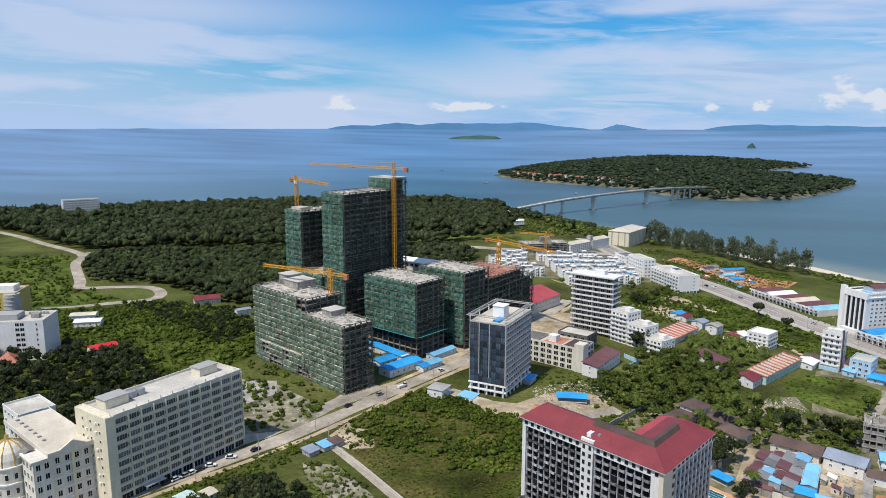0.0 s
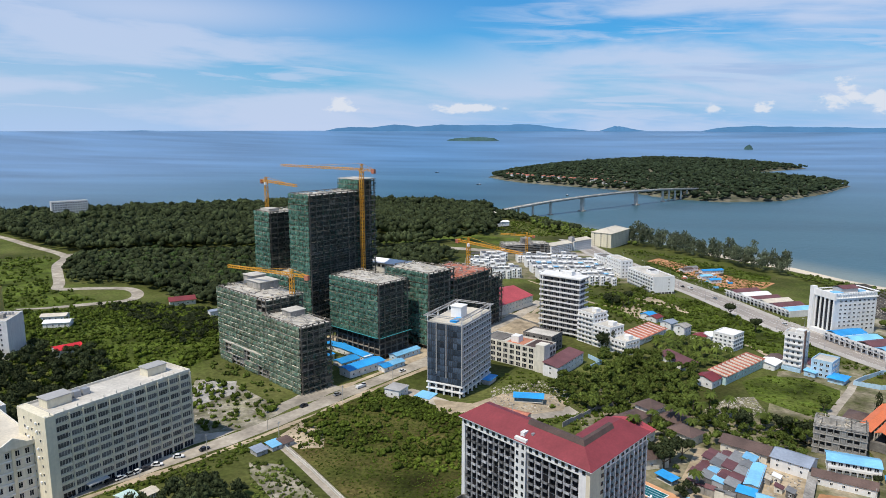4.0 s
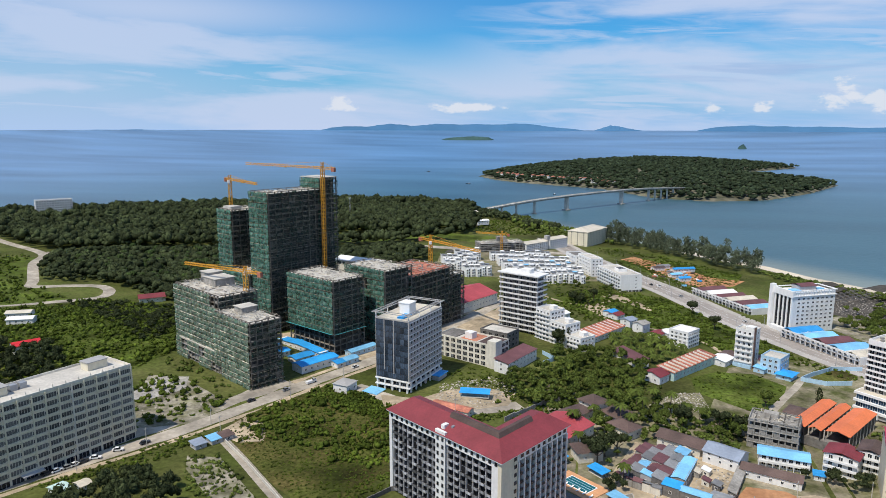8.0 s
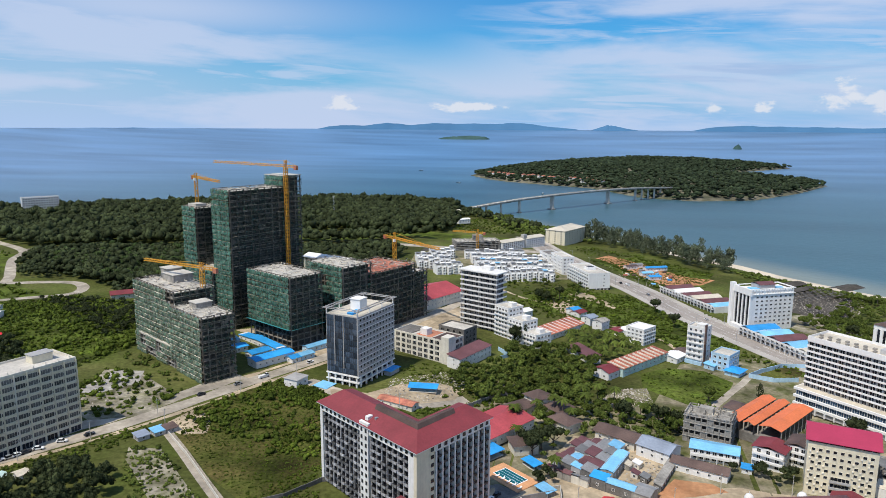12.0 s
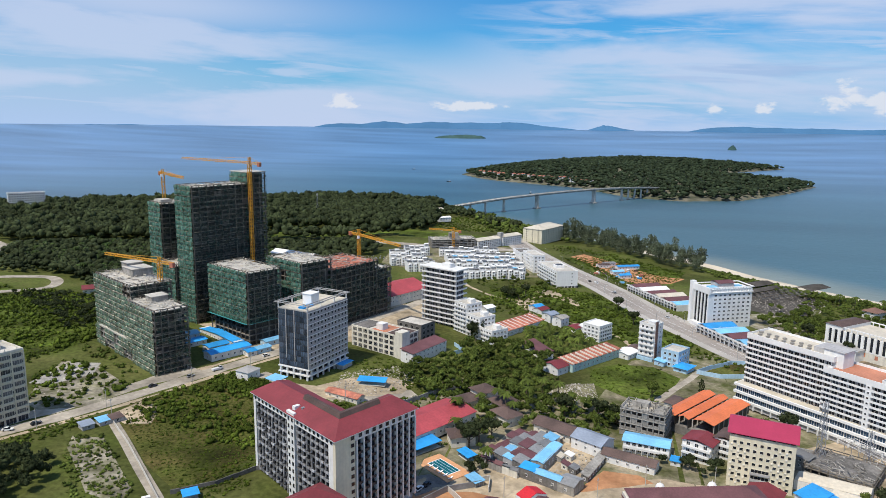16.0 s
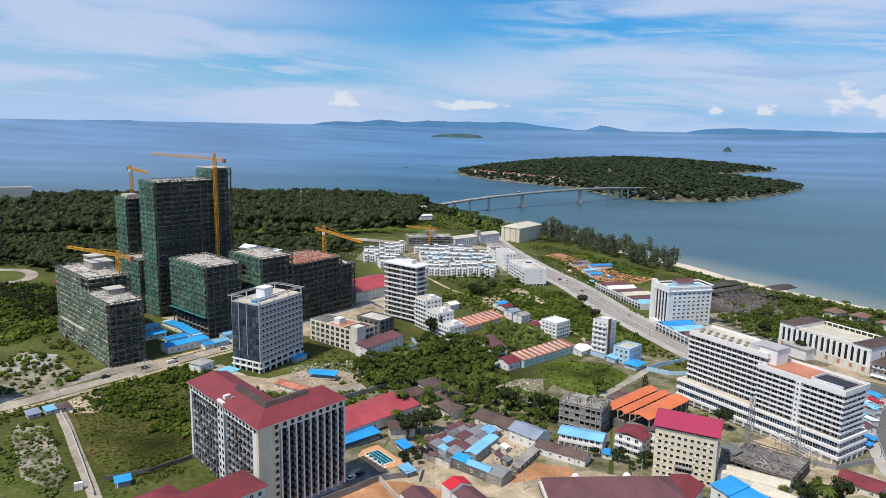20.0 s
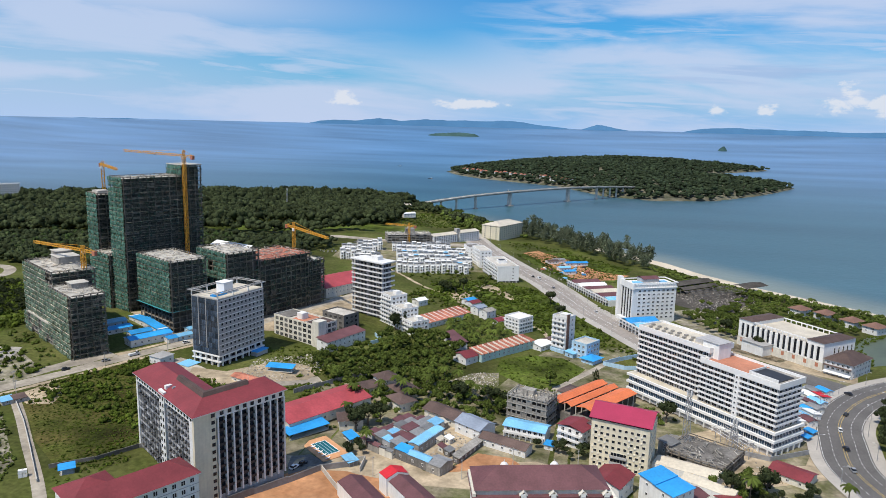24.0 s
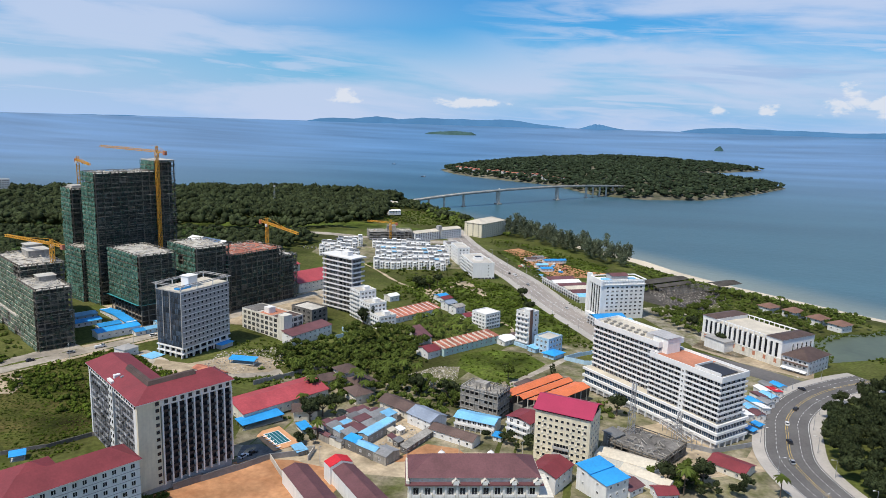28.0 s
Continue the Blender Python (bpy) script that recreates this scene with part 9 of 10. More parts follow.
cars = [car("car_white", "white saloon car parked on the roadside"), car("car_dark", "black saloon car parked on the roadside"), car("car_silver", "silver saloon car parked on the roadside"), car("car_white", "small white open truck on the road", True)]
spots = [(-160.5, 210.5, 65, 1), (-158.6, 213.4, 68, 0), (-156.6, 216.8, 66, 2), (-155.3, 219.4, 70, 0), (-154.0, 222.2, 66, 1), (-151.6, 226.2, 30, 0), (-147.5, 234.5, 24, 0), (-141, 243, 62, 1), (-102, 327, 62, 3), (-110, 314, 62, 2),
         (-120, 296, 64, 1), (-88, 356, 64, 0), (262, 322, 96, 1), (266, 344, 78, 0), (258, 300, 92, 2), (275, 366, 58, 1), (150, 536, 118, 0), (112, 606, 118, 2), (186, 470, 120, 0), (90, 645, 116, 1), (60, 706, 116, 3), (34, 244, 70, 0), (36, 248, 70, 1),
         (270, 384, 40, 0), (272, 390, 40, 2), (206, 448, 140, 1), (96, 640, -64, 3), (286, 399, 130, 1)]
used = set()
for x, y, a, k in spots:
    m = pose(x, y, gz(x, y) + 0.2, 0, 0, a)
    if k in used:
        copy_thing(cars[k], m)
    else:
        cars[k].matrix_basis = m
        used.add(k)


def lamp(h=7.5):
    ob = thing("street_lamp", "thin grey street lamp on the kerb", "street lamp", 0, 0, 0, 0, "street lamps")
    part("pole", Geo().tube(0, 0, -0.3, h, 0.12, 0.08, 8), "steel", ob)
    arm = part("arm", Geo().beam((0, 0, h - 0.1), (1.8, 0, h + 0.3), 0.1), "steel", ob)
    part("lamp_head", Geo().box(1.5, 2.5, -0.15, 0.15, h + 0.2, h + 0.36), "white_clean", arm)
    return ob


first = lamp()
n = 0
for line, off, gap in ((BIGM, 12.0, 40), (BIGM, -12.0, 40), (CURVE, 11.5, 26), (CURVE, -11.5, 26)):
    L = smooth_line(line, 12)
    run = 0.0
    for p, q in zip(L, L[1:]):
        run += (q - p).length
        if run < gap:
            continue
        run = 0.0
        dd = (q - p).normalized()
        w = q + Vector((dd.y, -dd.x)) * off
        m = pose(w.x, w.y, gz(w.x, w.y) + 0.2, 0, 0, math.degrees(math.atan2(dd.y, dd.x)) + (90 if off > 0 else -90))
        if n == 0:
            first.matrix_basis = m
        else:
            copy_thing(first, m)
        n += 1


def pole():
    ob = thing("power_pole", "slim concrete power pole beside the street", "power pole", 0, 0, 0, 0, "power poles")
    part("post", Geo().tube(0, 0, -0.5, 9, 0.18, 0.12, 8), "concrete_lt", ob)
    part("cross_arm", Geo().box(-0.9, 0.9, -0.06, 0.06, 8.2, 8.35), "steel", ob)
    return ob


first = pole()
for i, (x, y) in enumerate(((-115, 259), (-138, 240), (-125, 268), (-104, 306), (-88, 338), (-72, 372), (-152, 216), (120.4, 269.5), (66.9, 246.7), (101.8, 254), (146.8, 272.9), (-20, 306))):
    m = pose(x, y, gz(x, y), 0, 0, 60)
    if i == 0:
        first.matrix_basis = m
    else:
        copy_thing(first, m)
tagged(new("water_tower", Geo().tube(0, 0, 0, 9, 1.2, 1.2, 14).tube(0, 0, 9, 10.4, 1.6, 1.6, 14).mesh("water_tower", "lilac")), "white round water tower by the mown green", "water tower").location = (-150, 640, -2)

# ---------------------------------------------------------------- plants in their places
WINDING = [(-1000.6, 855.2), (-775.2, 766.4), (-667.5, 710.8), (-576.4, 663.1), (-542, 613.1), (-478.7, 544.3), (-458.7, 522), (-428.7, 532), (-398.7, 536.5), (-376.5, 519.8), (-372.1, 497.6), (-401.7, 473.9), (-425.8, 439.1)]
WOODROAD = [(-576.4, 666.4), (-494.2, 701.9), (-405.4, 727.5), (-323.2, 766.4), (-261, 777.5), (-209.6, 776.6), (-144.6, 751), (-60, 760), (19, 783)]
ROADS = [(STREET, 8), (BIGM, 17), (EAST, 11), (CURVE, 16), (PATHW, 4), (WINDING, 8), (WOODROAD, 17), ([(-78, 330), (-55, 318), (-32, 312), (-12, 316), (7.6, 333.9)], 5), ([(24.8, 247.8), (58.5, 252), (89.9, 252.2), (110.2, 259.8), (128.6, 269.2), (160.2, 263.2)], 6)]
GREEN = [(-367.7, 799.7), (-220.1, 832.7), (-60, 790), (0, 800), (-20, 860), (-120, 850), (-289.9, 888.5)]
AVOID.append(GREEN)
AVOID.append([(-842, 940), (-800, 978), (-765, 936), (-806, 896)])     # lawn before the far hotel
wood("forest", strew([(-1040, 850), (-980, 920), (-920, 975), (-830, 1022), (-750, 1078), (-600, 1172), (-420, 1262), (-290, 1278), (-205, 1228), (-165, 1150), (-150, 1060), (-142, 980), (-115, 900), (-130, 800), (-215, 788), (-262, 788), (-323, 776), (-405, 738), (-494, 712), (-576, 676), (-667, 720), (-775, 778), (-1000, 866)], 8.0, 0, 5, ROADS),
     "far", "leaf_dk", 4.6, 8.4, "dense dark green coastal forest", "forest", 1.15, 3, gz, 0.5)
wood("forest", strew([(-556.4, 644.2), (-500.9, 694.2), (-323.2, 757.5), (-190.3, 750.5), (-130, 700), (-140.3, 601.2), (-176.3, 538.2), (-225.9, 526.7), (-267.2, 487.8), (-292.1, 499.8), (-334.3, 519.8), (-367.7, 533.1), (-423.2, 560.9), (-489.8, 588.7)], 7.2, 0, 6, ROADS),
     "far", "leaf_dk", 3.5, 5.8, "dark green grove behind the building site", "forest", 1.1, 4, gz, 0.5)
wood("palm_grove", strew([(-534.2, 633.1), (-478.7, 688.6), (-289.9, 766.4), (-219.5, 655.6), (-238.6, 541.3), (-334.3, 533.1), (-467.6, 588.7)], 15, 0.3, 16, ROADS), "palm", "palm_dk", 3.2, 4.4, "coconut palms standing in the grove", "palms", 1.9, 14, gz, 0.6)
wood("forest", strew([(-560, 655), (-500, 575), (-470, 548), (-440, 545), (-400, 552), (-366, 540), (-330, 505), (-262, 500), (-235, 520), (-228, 600), (-300, 640), (-450, 662)], 7.0, 0.1, 61, ROADS),
     "far", "leaf_dk", 2.8, 5.0, "dark green grove above the winding road", "forest", 1.0, 62, gz, 0.4)
# broken woods and gardens at the land end of the bridge
wood("trees", strew([(-205, 1228), (-180, 1235), (-132, 1170), (-67, 1112), (-20, 1056), (-12, 935), (-56, 960), (-95, 1015), (-160, 1000), (-134, 905), (-142, 980), (-150, 1060), (-165, 1150)], 8.0, 0.3, 111, ROADS), "far", "leaf_dk", 2.6, 5.6, "mixed dark trees round the houses by the bridge", "trees", 1.2, 112)
wood("trees", strew([(-300, 1290), (-205, 1235), (-132, 1175), (-67, 1115), (-30, 1060), (-80, 1060), (-160, 1120), (-220, 1190)], 13.0, 0.3, 113, ROADS), "near", "leaf", 4.2, 7.0, "taller rounded trees among the houses", "trees", 1.25, 114, gz, 0.4)
wood("scrub", strew([(-140, 960), (-100, 1010), (-60, 950), (-20, 920), (-60, 880), (-110, 880)], 6.0, 0.45, 115, ROADS), "shrub", "leaf_lt", 1.4, 3.2, "scrub on the green by the bridge road", "scrub", 0.9, 116)
# rough plots before the terraces and beside the boulevard
wood("scrub", strew([(-49, 620), (36, 642), (70, 606), (94, 600), (120, 541), (117, 482), (98, 520), (78, 532), (66, 520), (30, 536), (-13, 570)], 5.2, 0.6, 117, ROADS + [([(-46, 618), (0, 566), (22, 548), (44, 556), (60, 580), (84, 548)], 7)]), "shrub", "leaf_lt", 0.8, 2.5, "tangled bushes on the plot before the terraces", "scrub", 0.9, 118)
wood("trees", strew([(16, 552), (24, 566), (36, 566), (40, 552), (30, 544)], 5.0, 0, 119), "near", "leaf_dk", 3.4, 5.0, "clump of dark round trees on the rough plot", "trees", 1.2, 120, gz, 0.3)
wood("trees", strew([(-45, 612), (-10, 620), (36, 636), (70, 596), (60, 580), (20, 600), (-30, 596)], 9.0, 0.5, 121, ROADS), "near", "leaf", 1.8, 3.4, "small trees on the plot before the terraces", "trees", 1.1, 122, gz, 0.3)
wood("scrub", strew([(38, 826), (64, 846), (113, 812), (152, 770), (186, 716), (158, 714), (120, 764), (82, 806), (60, 780)], 5.0, 0.5, 123, ROADS), "shrub", "leaf_lt", 0.9, 2.6, "bushes and weeds behind the orange earth", "scrub", 0.8, 124)
wood("scrub", strew([(112, 684), (126, 660), (140, 656), (120, 640), (100, 680), (84, 735), (92, 738)], 3.6, 0.3, 125, ROADS), "shrub", "leaf_lt", 0.9, 2.4, "bushes between the earth and the boulevard", "scrub", 0.9, 126)
# scrub round the old road and on the slope
SLOPE = [(-413.1, 417.8), (-367.7, 494.3), (-284.4, 488.7), (-219.2, 402.3), (-200, 350), (-205, 305), (-260, 285), (-340, 345)]
wood("scrub", strew(SLOPE, 3.6, 0.3, 21, ROADS), "shrub", "leaf_lt", 0.7, 1.6, "low green weeds on the open slope", "scrub", 0.8, 35)
wood("scrub", strew(SLOPE, 6.4, 0.5, 20, ROADS), "shrub", "leaf_lt", 2.2, 4.6, "bright green scrub on the open slope", "scrub", 0.9, 5)
wood("scrub", strew([(-689.7, 622), (-578.6, 655.3), (-556.4, 610.9), (-467.6, 527.6), (-384.3, 488.7), (-426.7, 431.4), (-534.2, 488.7), (-778.5, 533.1), (-889.6, 688.6)], 8, 0.45, 22, ROADS), "shrub", "leaf_lt", 1.6, 4.0, "scattered scrub by the winding road", "scrub", 0.9, 6)
wood("trees", strew([(-330, 340), (-260, 330), (-225, 300), (-205, 262), (-215, 225), (-260, 235), (-330, 270)], 7.5, 0.25, 23, ROADS), "near", "leaf_dk", 3.2, 5.2, "dense trees behind the cream office block", "trees", 1.15, 7, gz, 0.35)
wood("scrub", strew([(-330, 345), (-200, 300), (-190, 215), (-240, 215), (-340, 270)], 6, 0.3, 24, ROADS), "shrub", "leaf_lt", 1.5, 3.0, "undergrowth behind the office block", "scrub", 0.9, 8)
wood("scrub", strew([(-112, 254), (-117, 276), (-104, 303), (-92, 326), (-80, 328), (-60, 312), (-38, 305), (-20, 300), (-28, 262), (-36, 240), (-50, 212), (-72, 226), (-92, 244)], 2.0, 0.36, 25, ROADS), "shrub", "leaf_lt", 0.35, 0.95,
     "shrubs and tall weeds in the walled field", "scrub", 0.8, 9)
wood("scrub", strew([(-100, 318), (-84, 330), (-62, 313), (-38, 306), (-40, 296), (-70, 300), (-96, 300)], 3.2, 0.15, 26, ROADS), "shrub", "leaf_lt", 1.3, 3.0, "thicket along the street side of the field", "scrub", 1.0, 10)
wood("scrub", strew([(-190, 318), (-130, 300), (-122, 284), (-140, 262), (-160, 256), (-185, 290)], 5.2, 0.5, 27, ROADS), "shrub", "leaf_lt", 1.4, 3.8, "weeds among the rubble", "scrub", 0.8, 11)
wood("scrub", strew([(-185, 325), (-160, 318), (-132, 304), (-128, 312), (-150, 322), (-200, 345)], 5.0, 0.2, 28, ROADS), "shrub", "leaf", 1.2, 2.8, "bushes at the foot of the netted blocks", "scrub", 0.9, 12)
wood("scrub", strew([(40, 600), (90, 600), (150, 500), (165, 470), (140, 440), (90, 480), (30, 500), (0, 520), (5, 570)], 5.0, 0.42, 29, ROADS), "shrub", "leaf_lt", 1.2, 3.0, "bushes on the rough plot by the boulevard", "scrub", 0.9, 13)
wood("scrub", strew([(150, 470), (176, 446), (196, 420), (182, 412), (168, 436), (140, 436)], 4.5, 0.3, 30, ROADS), "shrub", "leaf_lt", 1.0, 2.4, "bushes beside the boulevard", "scrub", 0.9, 14)
wood("scrub", strew([(96, 396), (112, 410), (132, 412), (146, 396), (138.2, 372.4), (120.2, 357.1), (96.5, 375.5)], 5.0, 0.6, 31, ROADS), "shrub", "leaf_lt", 0.8, 1.8, "low bushes on the bright green plot", "scrub", 0.6, 15)
wood("scrub", strew([(60, 760), (110, 800), (185, 740), (165, 660), (150, 690), (120, 730), (80, 700)], 7, 0.5, 32, ROADS), "shrub", "leaf_lt", 1.0, 2.2, "weeds on the plot before the shore trees", "scrub", 0.7, 16)
wood("scrub", strew([(68, 768), (80, 792), (117, 755), (156, 712), (178, 700), (160, 670), (126, 662), (96, 704)], 3.0, 0.45, 101, ROADS), "shrub", "leaf_lt", 0.6, 1.6, "weeds on the orange earth", "scrub", 0.6, 102)
wood("scrub", strew([(-20, 345), (-40, 360), (-30, 375), (-12, 372), (4.9, 380.9), (9.6, 354.5)], 4.5, 0.35, 33, ROADS), "shrub", "leaf_lt", 0.9, 2.2, "weeds in the yard by the school", "scrub", 0.8, 17)
# the wooded strip in the middle of the town
MIDW = [(7.6, 340), (-6, 350), (2, 378), (21.8, 386.9), (16, 420), (28, 416), (50, 425), (78.1, 393.2), (72.3, 376.1), (66.5, 357.5), (87, 347.8), (104, 337.2), (118.3, 328.8), (108.1, 313.5), (91.2, 326.1), (66.6, 325.1), (52.3, 309.7), (29.5, 322.7)]
wood("trees", strew(MIDW, 5.6, 0.12, 41, ROADS), "near", "leaf", 2.6, 4.4, "green trees and bushes filling the gardens", "trees", 1.1, 18, gz, 0.25)
wood("scrub", strew([(4.7, 320.4), (13.4, 343.2), (3.8, 353.9), (23.5, 357.4), (39.9, 363.6), (29.5, 326.7), (19.2, 305.6), (7.5, 303.9)], 4.5, 0.2, 42, ROADS), "shrub", "leaf_lt", 1.2, 2.6, "bright bushes beside the wall", "scrub", 0.9, 19)
wood("palm_grove", strew([(58, 430), (74, 412), (100, 430), (92, 462), (62, 470), (50, 450)], 6.5, 0.1, 43, ROADS), "palm", "palm", 3.0, 4.2, "grove of short palms between the row houses", "palms", 1.2, 20, gz, 0.3)
wood("scrub", strew([(39.9, 259.7), (52.3, 271.5), (52.3, 309.7), (23.3, 300.5), (33.6, 278.1)], 5, 0.3, 44, ROADS), "shrub", "leaf", 1.2, 2.4, "garden bushes by the pool", "scrub", 0.9, 21)
wood("scrub", strew([(160.2, 311.1), (178, 318), (196, 340), (176, 350), (160.2, 331)], 5, 0.2, 45, ROADS), "shrub", "leaf", 1.4, 3.0, "bushes below the long block", "scrub", 1.0, 22)
wood("trees", strew([(268, 282), (270, 312), (276, 342), (290, 370), (306, 392), (330, 416), (380, 440), (420, 380), (400, 300), (340, 250), (290, 250)], 6.0, 0, 46, [(CURVE, 14)]), "near", "leaf_dk", 3.4, 5.6, "dense dark trees on the bank inside the bend", "trees", 1.2, 23, gz, 0.3)
wood("trees", strew([(196, 282), (206, 286), (226, 278), (214, 258), (196, 252), (190, 262)], 5.5, 0.15, 47, ROADS), "near", "leaf", 2.4, 3.8, "trees round the small red-roofed houses", "trees", 1.1, 24, gz, 0.3)
wood("trees", strew([(232, 596), (246, 560), (240, 520), (262, 506), (290, 505), (310, 490), (318, 520), (345, 545), (372, 552), (340, 600), (290, 640), (272, 600), (262, 570)], 6.4, 0.3, 48, ROADS), "near", "leaf", 2.0, 3.6, "trees round the villas behind the beach", "trees", 1.1, 25, gz, 0.3)
wood("trees", strew([(200, 745), (218, 748), (262, 690), (306, 650), (346, 616), (382, 590), (368, 568), (312, 616), (266, 650), (222, 690)], 5.0, 0.2, 49, ROADS), "far", "leaf", 1.6, 2.7, "low trees along the beach", "trees", 1.0, 26, gz, 0.2)
wood("shore_trees", strew([(40, 905), (70, 930), (110, 890), (160, 830), (205, 770), (196, 735), (160, 775), (110, 828), (60, 868)], 9.5, 0.12, 50, ROADS), "pine", "pine", 4.6, 7.8, "row of tall feathery shore trees", "trees", 1.3, 27)
wood("shore_trees", strew([(-60, 1060), (20, 975), (40, 905), (60, 868), (0, 880), (-60, 930), (-90, 1000)], 9.5, 0.2, 51, ROADS), "far", "leaf", 2.4, 4.6, "trees along the shore by the bridge", "trees", 1.2, 28)
wood("trees", strew([(-142, 186), (-128, 212), (-112, 220), (-100, 208), (-100, 188), (-126, 166)], 5.6, 0.2, 52, ROADS + [(STREET, 11)]), "near", "leaf_dk", 3.0, 5.8, "dark trees below the street", "trees", 1.1, 29, gz, 0.2)
wood("hedge", [(21.5, 199), (25, 202), (24, 197.5)], "near", "leaf", 2.2, 3.2, "bushy trees at the foot of the hotel", "trees", 1.2, 30, gz, 0.2)
wood("trees", strew([(136.7, 288.8), (142.7, 295.6), (160.2, 293.2), (166, 284), (158.3, 277.7), (140.8, 278.2)], 4.5, 0.05, 54, ROADS), "near", "leaf_dk", 2.2, 3.4, "dark trees before the crimson-roofed block", "trees", 1.1, 31, gz, 0.3)
wood("trees", strew([(-395, 300), (-330, 270), (-300, 290), (-290, 262), (-330, 230), (-420, 250)], 5.8, 0.1, 55, ROADS), "far", "leaf_dk", 3.0, 5.0, "trees round the pagoda", "trees", 1.1, 32, gz, 0.3)
wood("shrubs", strew([(150, 560), (168, 532), (194, 492), (212, 458), (209, 456), (190, 490), (164, 531), (147, 557)], 3.0, 0.1, 56), "shrub", "leaf", 0.7, 1.4, "clipped shrubs along the boulevard walk", "shrubs", 1.0, 33)


wood("scrub", strew([(-40, 262), (-28, 262), (-20, 296), (-36, 304), (-70, 306), (-60, 292), (-44, 284)], 3.0, 0.2, 71, ROADS), "shrub", "leaf_lt", 1.2, 2.8, "thicket at the back of the field", "scrub", 0.95, 41)
wood("scrub", strew([(-30, 300), (-18, 292), (-0.1, 312.6), (19.3, 331.8), (23.4, 350.3), (3.8, 332), (-14, 322)], 3.4, 0.25, 72, ROADS), "shrub", "leaf_lt", 0.9, 2.4, "bright bushes behind the hotel", "scrub", 0.9, 42)
wood("trees", strew([(214, 540), (226, 566), (246, 556), (262, 520), (282, 505), (262, 488), (238, 492), (226, 510)], 5.6, 0.1, 73, ROADS), "near", "leaf", 2.4, 4.0, "trees between the hotel and the white hall", "trees", 1.1, 43, gz, 0.3)
wood("scrub", strew([(198, 640), (250, 675), (296, 642), (262, 585), (252, 550), (244, 548), (256, 600), (280, 636), (250, 656), (206, 622)], 4.5, 0.2, 74, ROADS), "near", "leaf", 1.6, 3.0, "trees round the dark post yard", "trees", 1.0, 44)
wood("reeds", strew([(312, 452), (316, 504), (339, 534), (365, 542), (393, 574), (400, 570), (372, 538), (344, 526), (324, 500), (320, 458)], 3.2, 0.1, 75), "shrub", "leaf_lt", 0.8, 1.8, "reeds and bushes along the pond", "reeds", 1.0, 45)
wood("scrub", strew([(340, 470), (382, 498), (432, 550), (470, 520), (420, 450), (360, 450)], 5.0, 0.2, 76, ROADS), "shrub", "leaf_lt", 1.2, 2.8, "green growth beyond the pond", "scrub", 0.9, 46)
wood("trees", strew([(48.2, 261.4), (54.4, 271.4), (52.3, 283.5), (58.5, 271.3), (56.5, 259.2), (50.2, 255.3)], 4.2, 0, 77), "near", "leaf_dk", 1.8, 3.0, "garden trees by the pool", "trees", 1.2, 47, gz, 0.3)
wood("scrub", strew([(-384.3, 477.6), (-334.3, 488.7), (-284.4, 488.7), (-219.2, 402.3), (-225, 360), (-303.4, 417.8)], 6.0, 0.3, 78, ROADS), "near", "leaf_dk", 1.6, 3.4, "darker bushes on the slope", "scrub", 1.0, 48)


wood("scrub", strew([(-10, 352), (0, 380), (23.9, 393.6), (30, 412), (60, 422), (84.1, 391.4), (80.4, 375.9), (70.6, 357.5), (85, 342.2), (122.3, 328.6), (118.3, 313), (89.2, 314.2), (66.7, 313.2), (50.2, 299.8), (25.4, 306.8), (17.3, 325), (29.5, 340.9)], 4.4, 0.25, 81, ROADS), "shrub", "leaf", 1.0, 2.6, "undergrowth filling the gardens", "scrub", 1.0, 51)
wood("trees", strew([(200, 272), (214, 256), (232, 262), (242, 276), (222, 270), (208, 284)], 4.6, 0.1, 82, ROADS), "near", "leaf_dk", 2.0, 3.4, "dark trees between the small houses", "trees", 1.1, 52, gz, 0.3)
wood("scrub", strew([(-24, 300), (-14, 296), (3.7, 318), (15.3, 338.2), (9.5, 350.8), (-4, 352), (0, 338), (-10, 322)], 2.8, 0.3, 83, ROADS), "shrub", "leaf_lt", 0.7, 2.2, "weeds on the lot behind the hotel", "scrub", 0.8, 53)


wood("scrub", strew([(-112, 254), (-117, 276), (-104, 303), (-92, 326), (-80, 328), (-60, 312), (-38, 305), (-20, 300), (-28, 262), (-40, 246), (-70, 250), (-92, 260)], 3.6, 0.62, 84, ROADS), "shrub", "leaf_lt", 1.2, 3.4, "clumps of bushes in the walled field", "scrub", 0.95, 54)
wood("scrub", strew([(-118, 238), (-104, 240), (-88, 226), (-66, 207), (-58, 192), (-84, 196), (-104, 214)], 2.6, 0.42, 85, ROADS), "shrub", "leaf", 0.6, 2.0, "weeds on the cleared ground by the lane", "scrub", 0.8, 55)
wood("scrub", strew([(-128, 226), (-118, 250), (-124, 262), (-150, 222), (-160, 196)], 2.2, 0.35, 86, [(STREET, 7)]), "shrub", "leaf_lt", 0.5, 1.8, "weeds and rubbish on the verge of the street", "scrub", 0.8, 56)
wood("scrub", strew([(-50, 212), (-36, 236), (-26, 258), (-4, 262), (-8, 240), (-24, 224), (-40, 196)], 2.6, 0.4, 87, ROADS), "shrub", "leaf_lt", 0.5, 1.6, "rough grass behind the dark wall", "scrub", 0.7, 57)


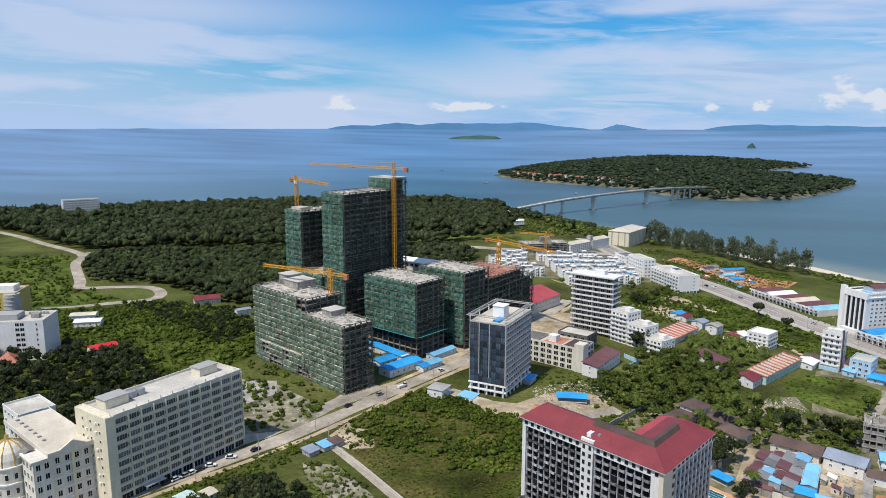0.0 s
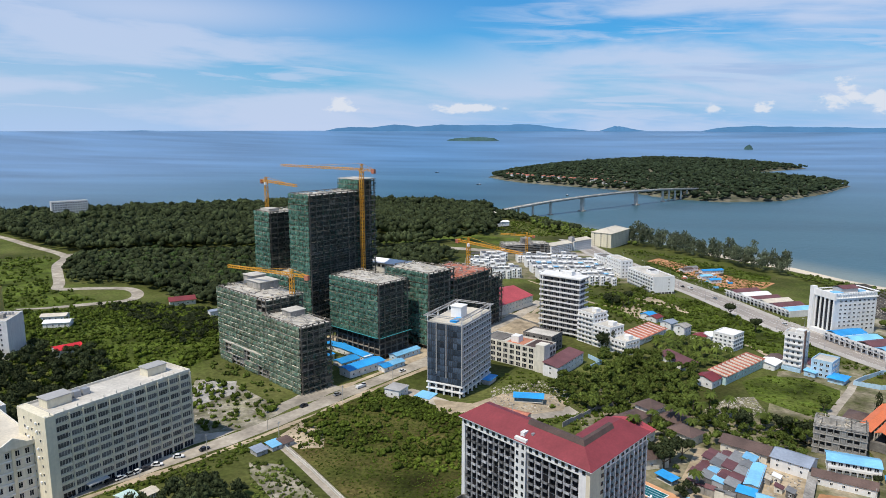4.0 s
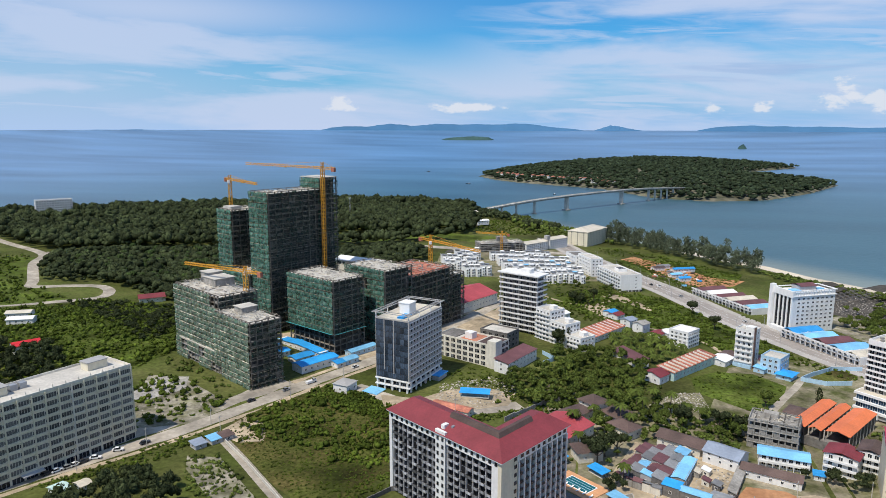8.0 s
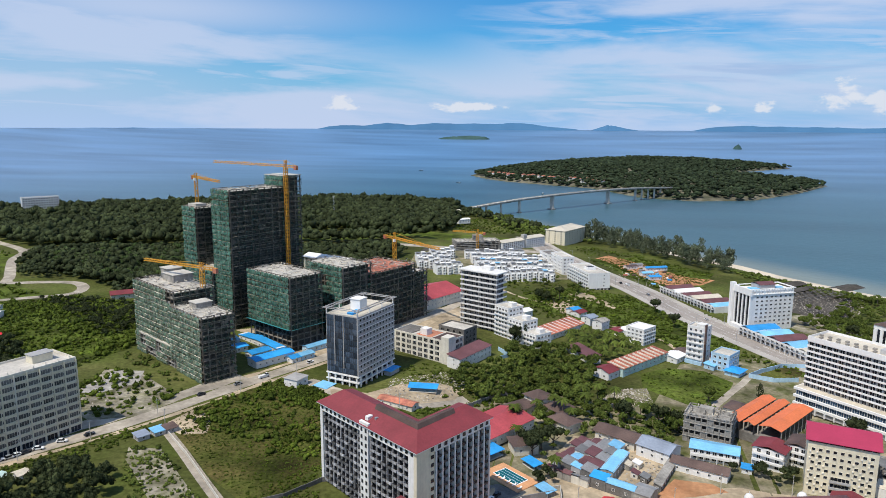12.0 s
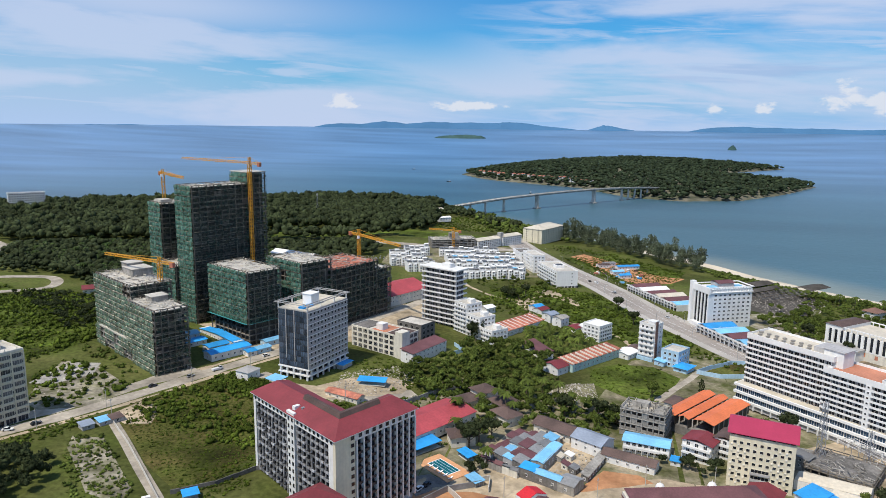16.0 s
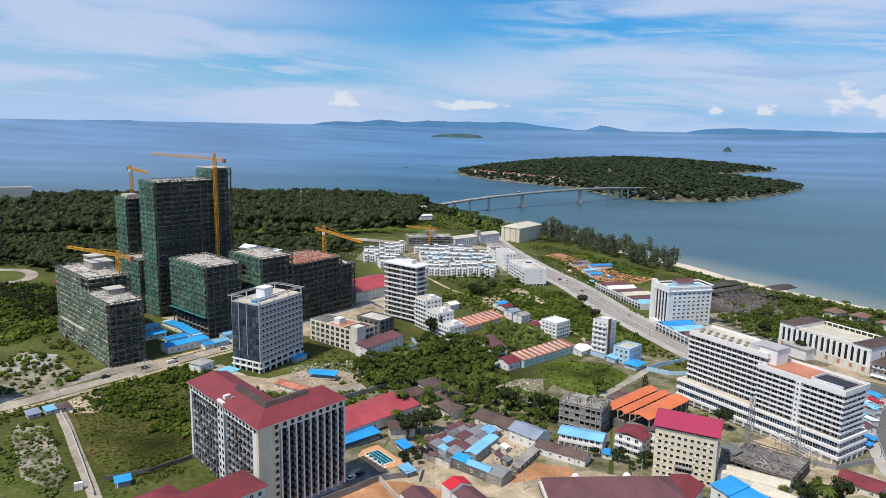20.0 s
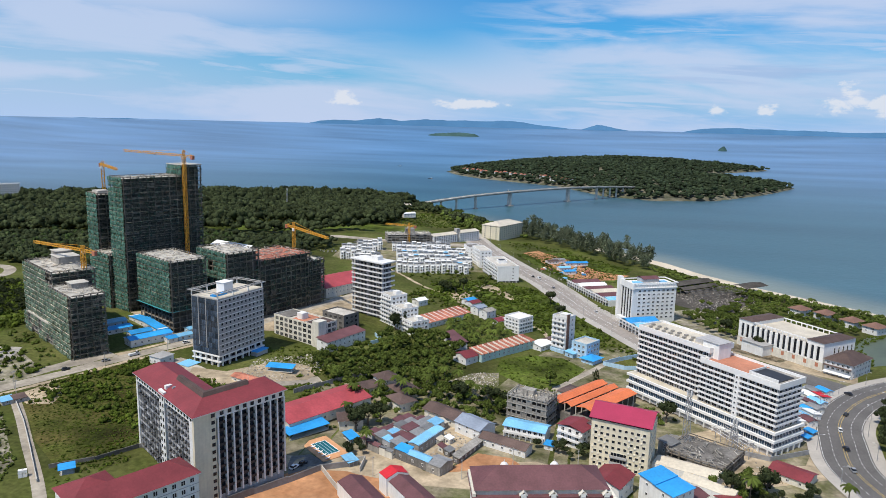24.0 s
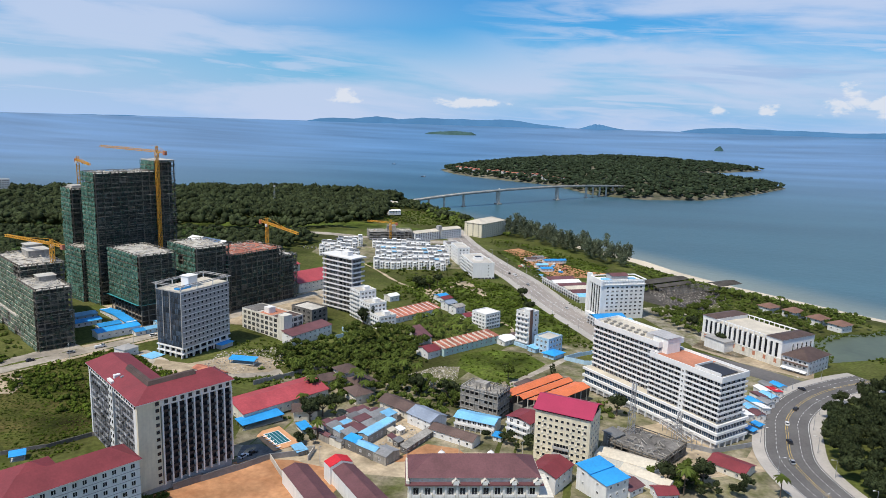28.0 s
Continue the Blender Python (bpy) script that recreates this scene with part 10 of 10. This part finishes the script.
wood("trees", strew([(46, 276), (62, 312), (54, 322), (70, 324), (96, 318), (112, 312), (110, 306), (84, 312), (66, 308), (56, 292), (50, 274)], 5.0, 0.15, 91, ROADS), "near", "leaf", 2.0, 3.6, "garden trees round the brown-roofed villas", "trees", 1.1, 92, gz, 0.3)
wood("trees", strew([(128, 286), (134, 292), (146, 300), (150, 312), (136, 300), (124, 292)], 4.5, 0.1, 93, ROADS), "near", "leaf_dk", 1.8, 3.0, "trees between the houses by the market", "trees", 1.1, 94, gz, 0.3)
wood("scrub", strew([(100, 322), (128, 318), (140, 340), (130, 362), (110, 346), (96, 340)], 3.6, 0.25, 95, ROADS), "shrub", "leaf", 1.0, 2.4, "overgrown ground behind the concrete shell", "scrub", 0.9, 96)
wood("scrub", strew([(-30, 212), (-12, 236), (-34, 250), (-46, 226), (-50, 206)], 2.2, 0.3, 97, ROADS), "shrub", "leaf_lt", 0.5, 1.4, "rough grass below the hotel", "scrub", 0.8, 98)


# single trees that stand apart
def tree(kind, s, tall, mat, label, category="tree", trunk=0.5):
    v, f = CROWNS[kind][int(rng.integers(len(CROWNS[kind])))]
    ob = thing("palm_tree" if kind == "palm" else "tree", label, category, 0, 0, 0, 0, "palm trees" if kind == "palm" else "single trees")
    h = trunk * s + (tall * s if kind == "palm" else 0.6 * s)
    w = v * np.array([s, s, s * tall]) + np.array([0, 0, trunk * s])
    g = Geo()
    g.tube(0, 0, -0.4, h * 0.6, 0.05 * s + 0.1, 0.035 * s + 0.07, 8)
    g.tube(0, 0, h * 0.6, h, 0.035 * s + 0.07, 0.02 * s + 0.03, 8)
    if kind != "palm":
        for k in range(4):
            t = 6.2832 * k / 4 + 0.4
            g.beam((0, 0, h * 0.55), (math.cos(t) * s * 0.5, math.sin(t) * s * 0.5, h * 0.55 + s * 0.5), 0.05 * s)
    part("trunk", g, "bark", ob)
    part("crown", tri_mesh("crown", w, f, mat), None, ob)
    return ob


def plant(made, spots, seed):
    r = random.Random(seed)
    for i, (x, y) in enumerate(spots):
        m = pose(x, y, gz(x, y), 0, 0, r.uniform(0, 360))
        k = i % len(made)
        if i < len(made):
            made[k].matrix_basis = m
        else:
            copy_thing(made[k], m)


plant([tree("palm", 3.4, 1.0, "palm", "coconut palm with arching fronds", "palm", 1.6), tree("palm", 3.8, 1.0, "palm", "tall coconut palm with arching fronds", "palm", 2.0)],
      [(46.1, 344.8), (56.4, 324.6), (88.1, 338.1), (80.9, 345.2), (56.4, 268.3), (34.7, 311.5), (37.8, 294.2), (52.3, 327.8), (44, 326.1), (64.5, 345), (93.2, 334), (72.7, 348.5), (246, 267), (210, 258), (60.5, 319.4), (300, 606), (272, 636), (318, 598), (338, 586), (290, 612), (352, 578), (66.6, 334.1)], 3)
plant([tree("near", 5.0, 1.1, "leaf_dk", "broad dark green tree in a garden", "tree", 0.6), tree("near", 4.4, 1.15, "leaf", "round green tree with a dense crown", "tree", 0.6), tree("near", 6.0, 0.95, "leaf_dk", "spreading old tree with dark leaves", "tree", 0.5)],
      [(43, 288), (34.7, 313.4), (49.2, 291.7), (54.4, 294.6), (30, 556), (46.1, 283.8), (40, 562), (36, 548), (20, 430), (110.1, 325.3), (112.2, 319.3), (85, 330.3), (101.3, 329.5), (262, 508), (240, 508), (254, 470), (270, 462), (114, 546), (124, 505), (60, 522),
       (218, 268), (204, 262), (128.3, 362.3), (-180, 240), (-184, 250), (150.5, 303.6), (186, 330)], 4)
plant([tree("pine", 2.4, 2.2, "leaf_dk", "slender dark conical tree", "tree", 0.2)], [(20, 428), (23, 426), (26, 432), (152.2, 361.6)], 5)
# rubble heaps
for poly, gap, lab, seed in (([(70.6, 353.1), (84.5, 370.7), (98.5, 375.3), (101, 356.3), (87, 344)], 1.3, "pale rubble and rubbish", 61), ([(-186, 312), (-140, 298), (-128, 285), (-134, 266), (-152, 256), (-180, 290)], 6.0, "broken concrete and rubble", 62),
                             ([(-24, 302), (-0.1, 335.7), (9.6, 354.5), (-10, 366), (-36, 345), (-34, 322)], 1.6, "building waste and planks", 63), ([(176, 280), (182, 306), (206, 300), (226, 296), (222, 276)], 2.6, "building waste by the fence", 64),
                             ([(216, 628), (240, 650), (270, 655), (292, 640), (276, 600), (250, 556), (228, 580)], 2.2, "broken timber and rubble", 67), ([(54.4, 277.5), (93.6, 256.3), (106, 297.7), (83.1, 304.5)], 1.7, "clutter in the yard among the sheds", 65), ([(96, 640), (120, 645), (150, 700), (100, 735), (88, 690)], 4.0, "stacks of steel and planks", 66)):
    r = random.Random(seed)
    g = Geo()
    for x, y in strew(poly, gap, 0.35, seed):
        s, a = r.uniform(0.25, 0.9), r.uniform(0, 3.14)
        z = gz(x, y)
        c, q = math.cos(a) * s, math.sin(a) * s
        h = s * r.uniform(0.25, 0.7)
        g.add([(x - c, y - q, z - 0.1), (x + q, y - c, z - 0.1), (x + c * 0.9, y + q, z - 0.1), (x - q, y + c, z - 0.1), (x - c * 0.6, y - q * 0.5, z + h), (x + q * 0.5, y - c * 0.6, z + h * 0.8), (x + c * 0.5, y + q * 0.6, z + h * 0.9), (x - q * 0.6, y + c * 0.5, z + h * 0.7)],
              [(4, 5, 6, 7), (0, 1, 5, 4), (1, 2, 6, 5), (2, 3, 7, 6), (3, 0, 4, 7)])
    solid("rubble", g, "debris", lab + " strewn on the ground", "rubble", kind="stuff")
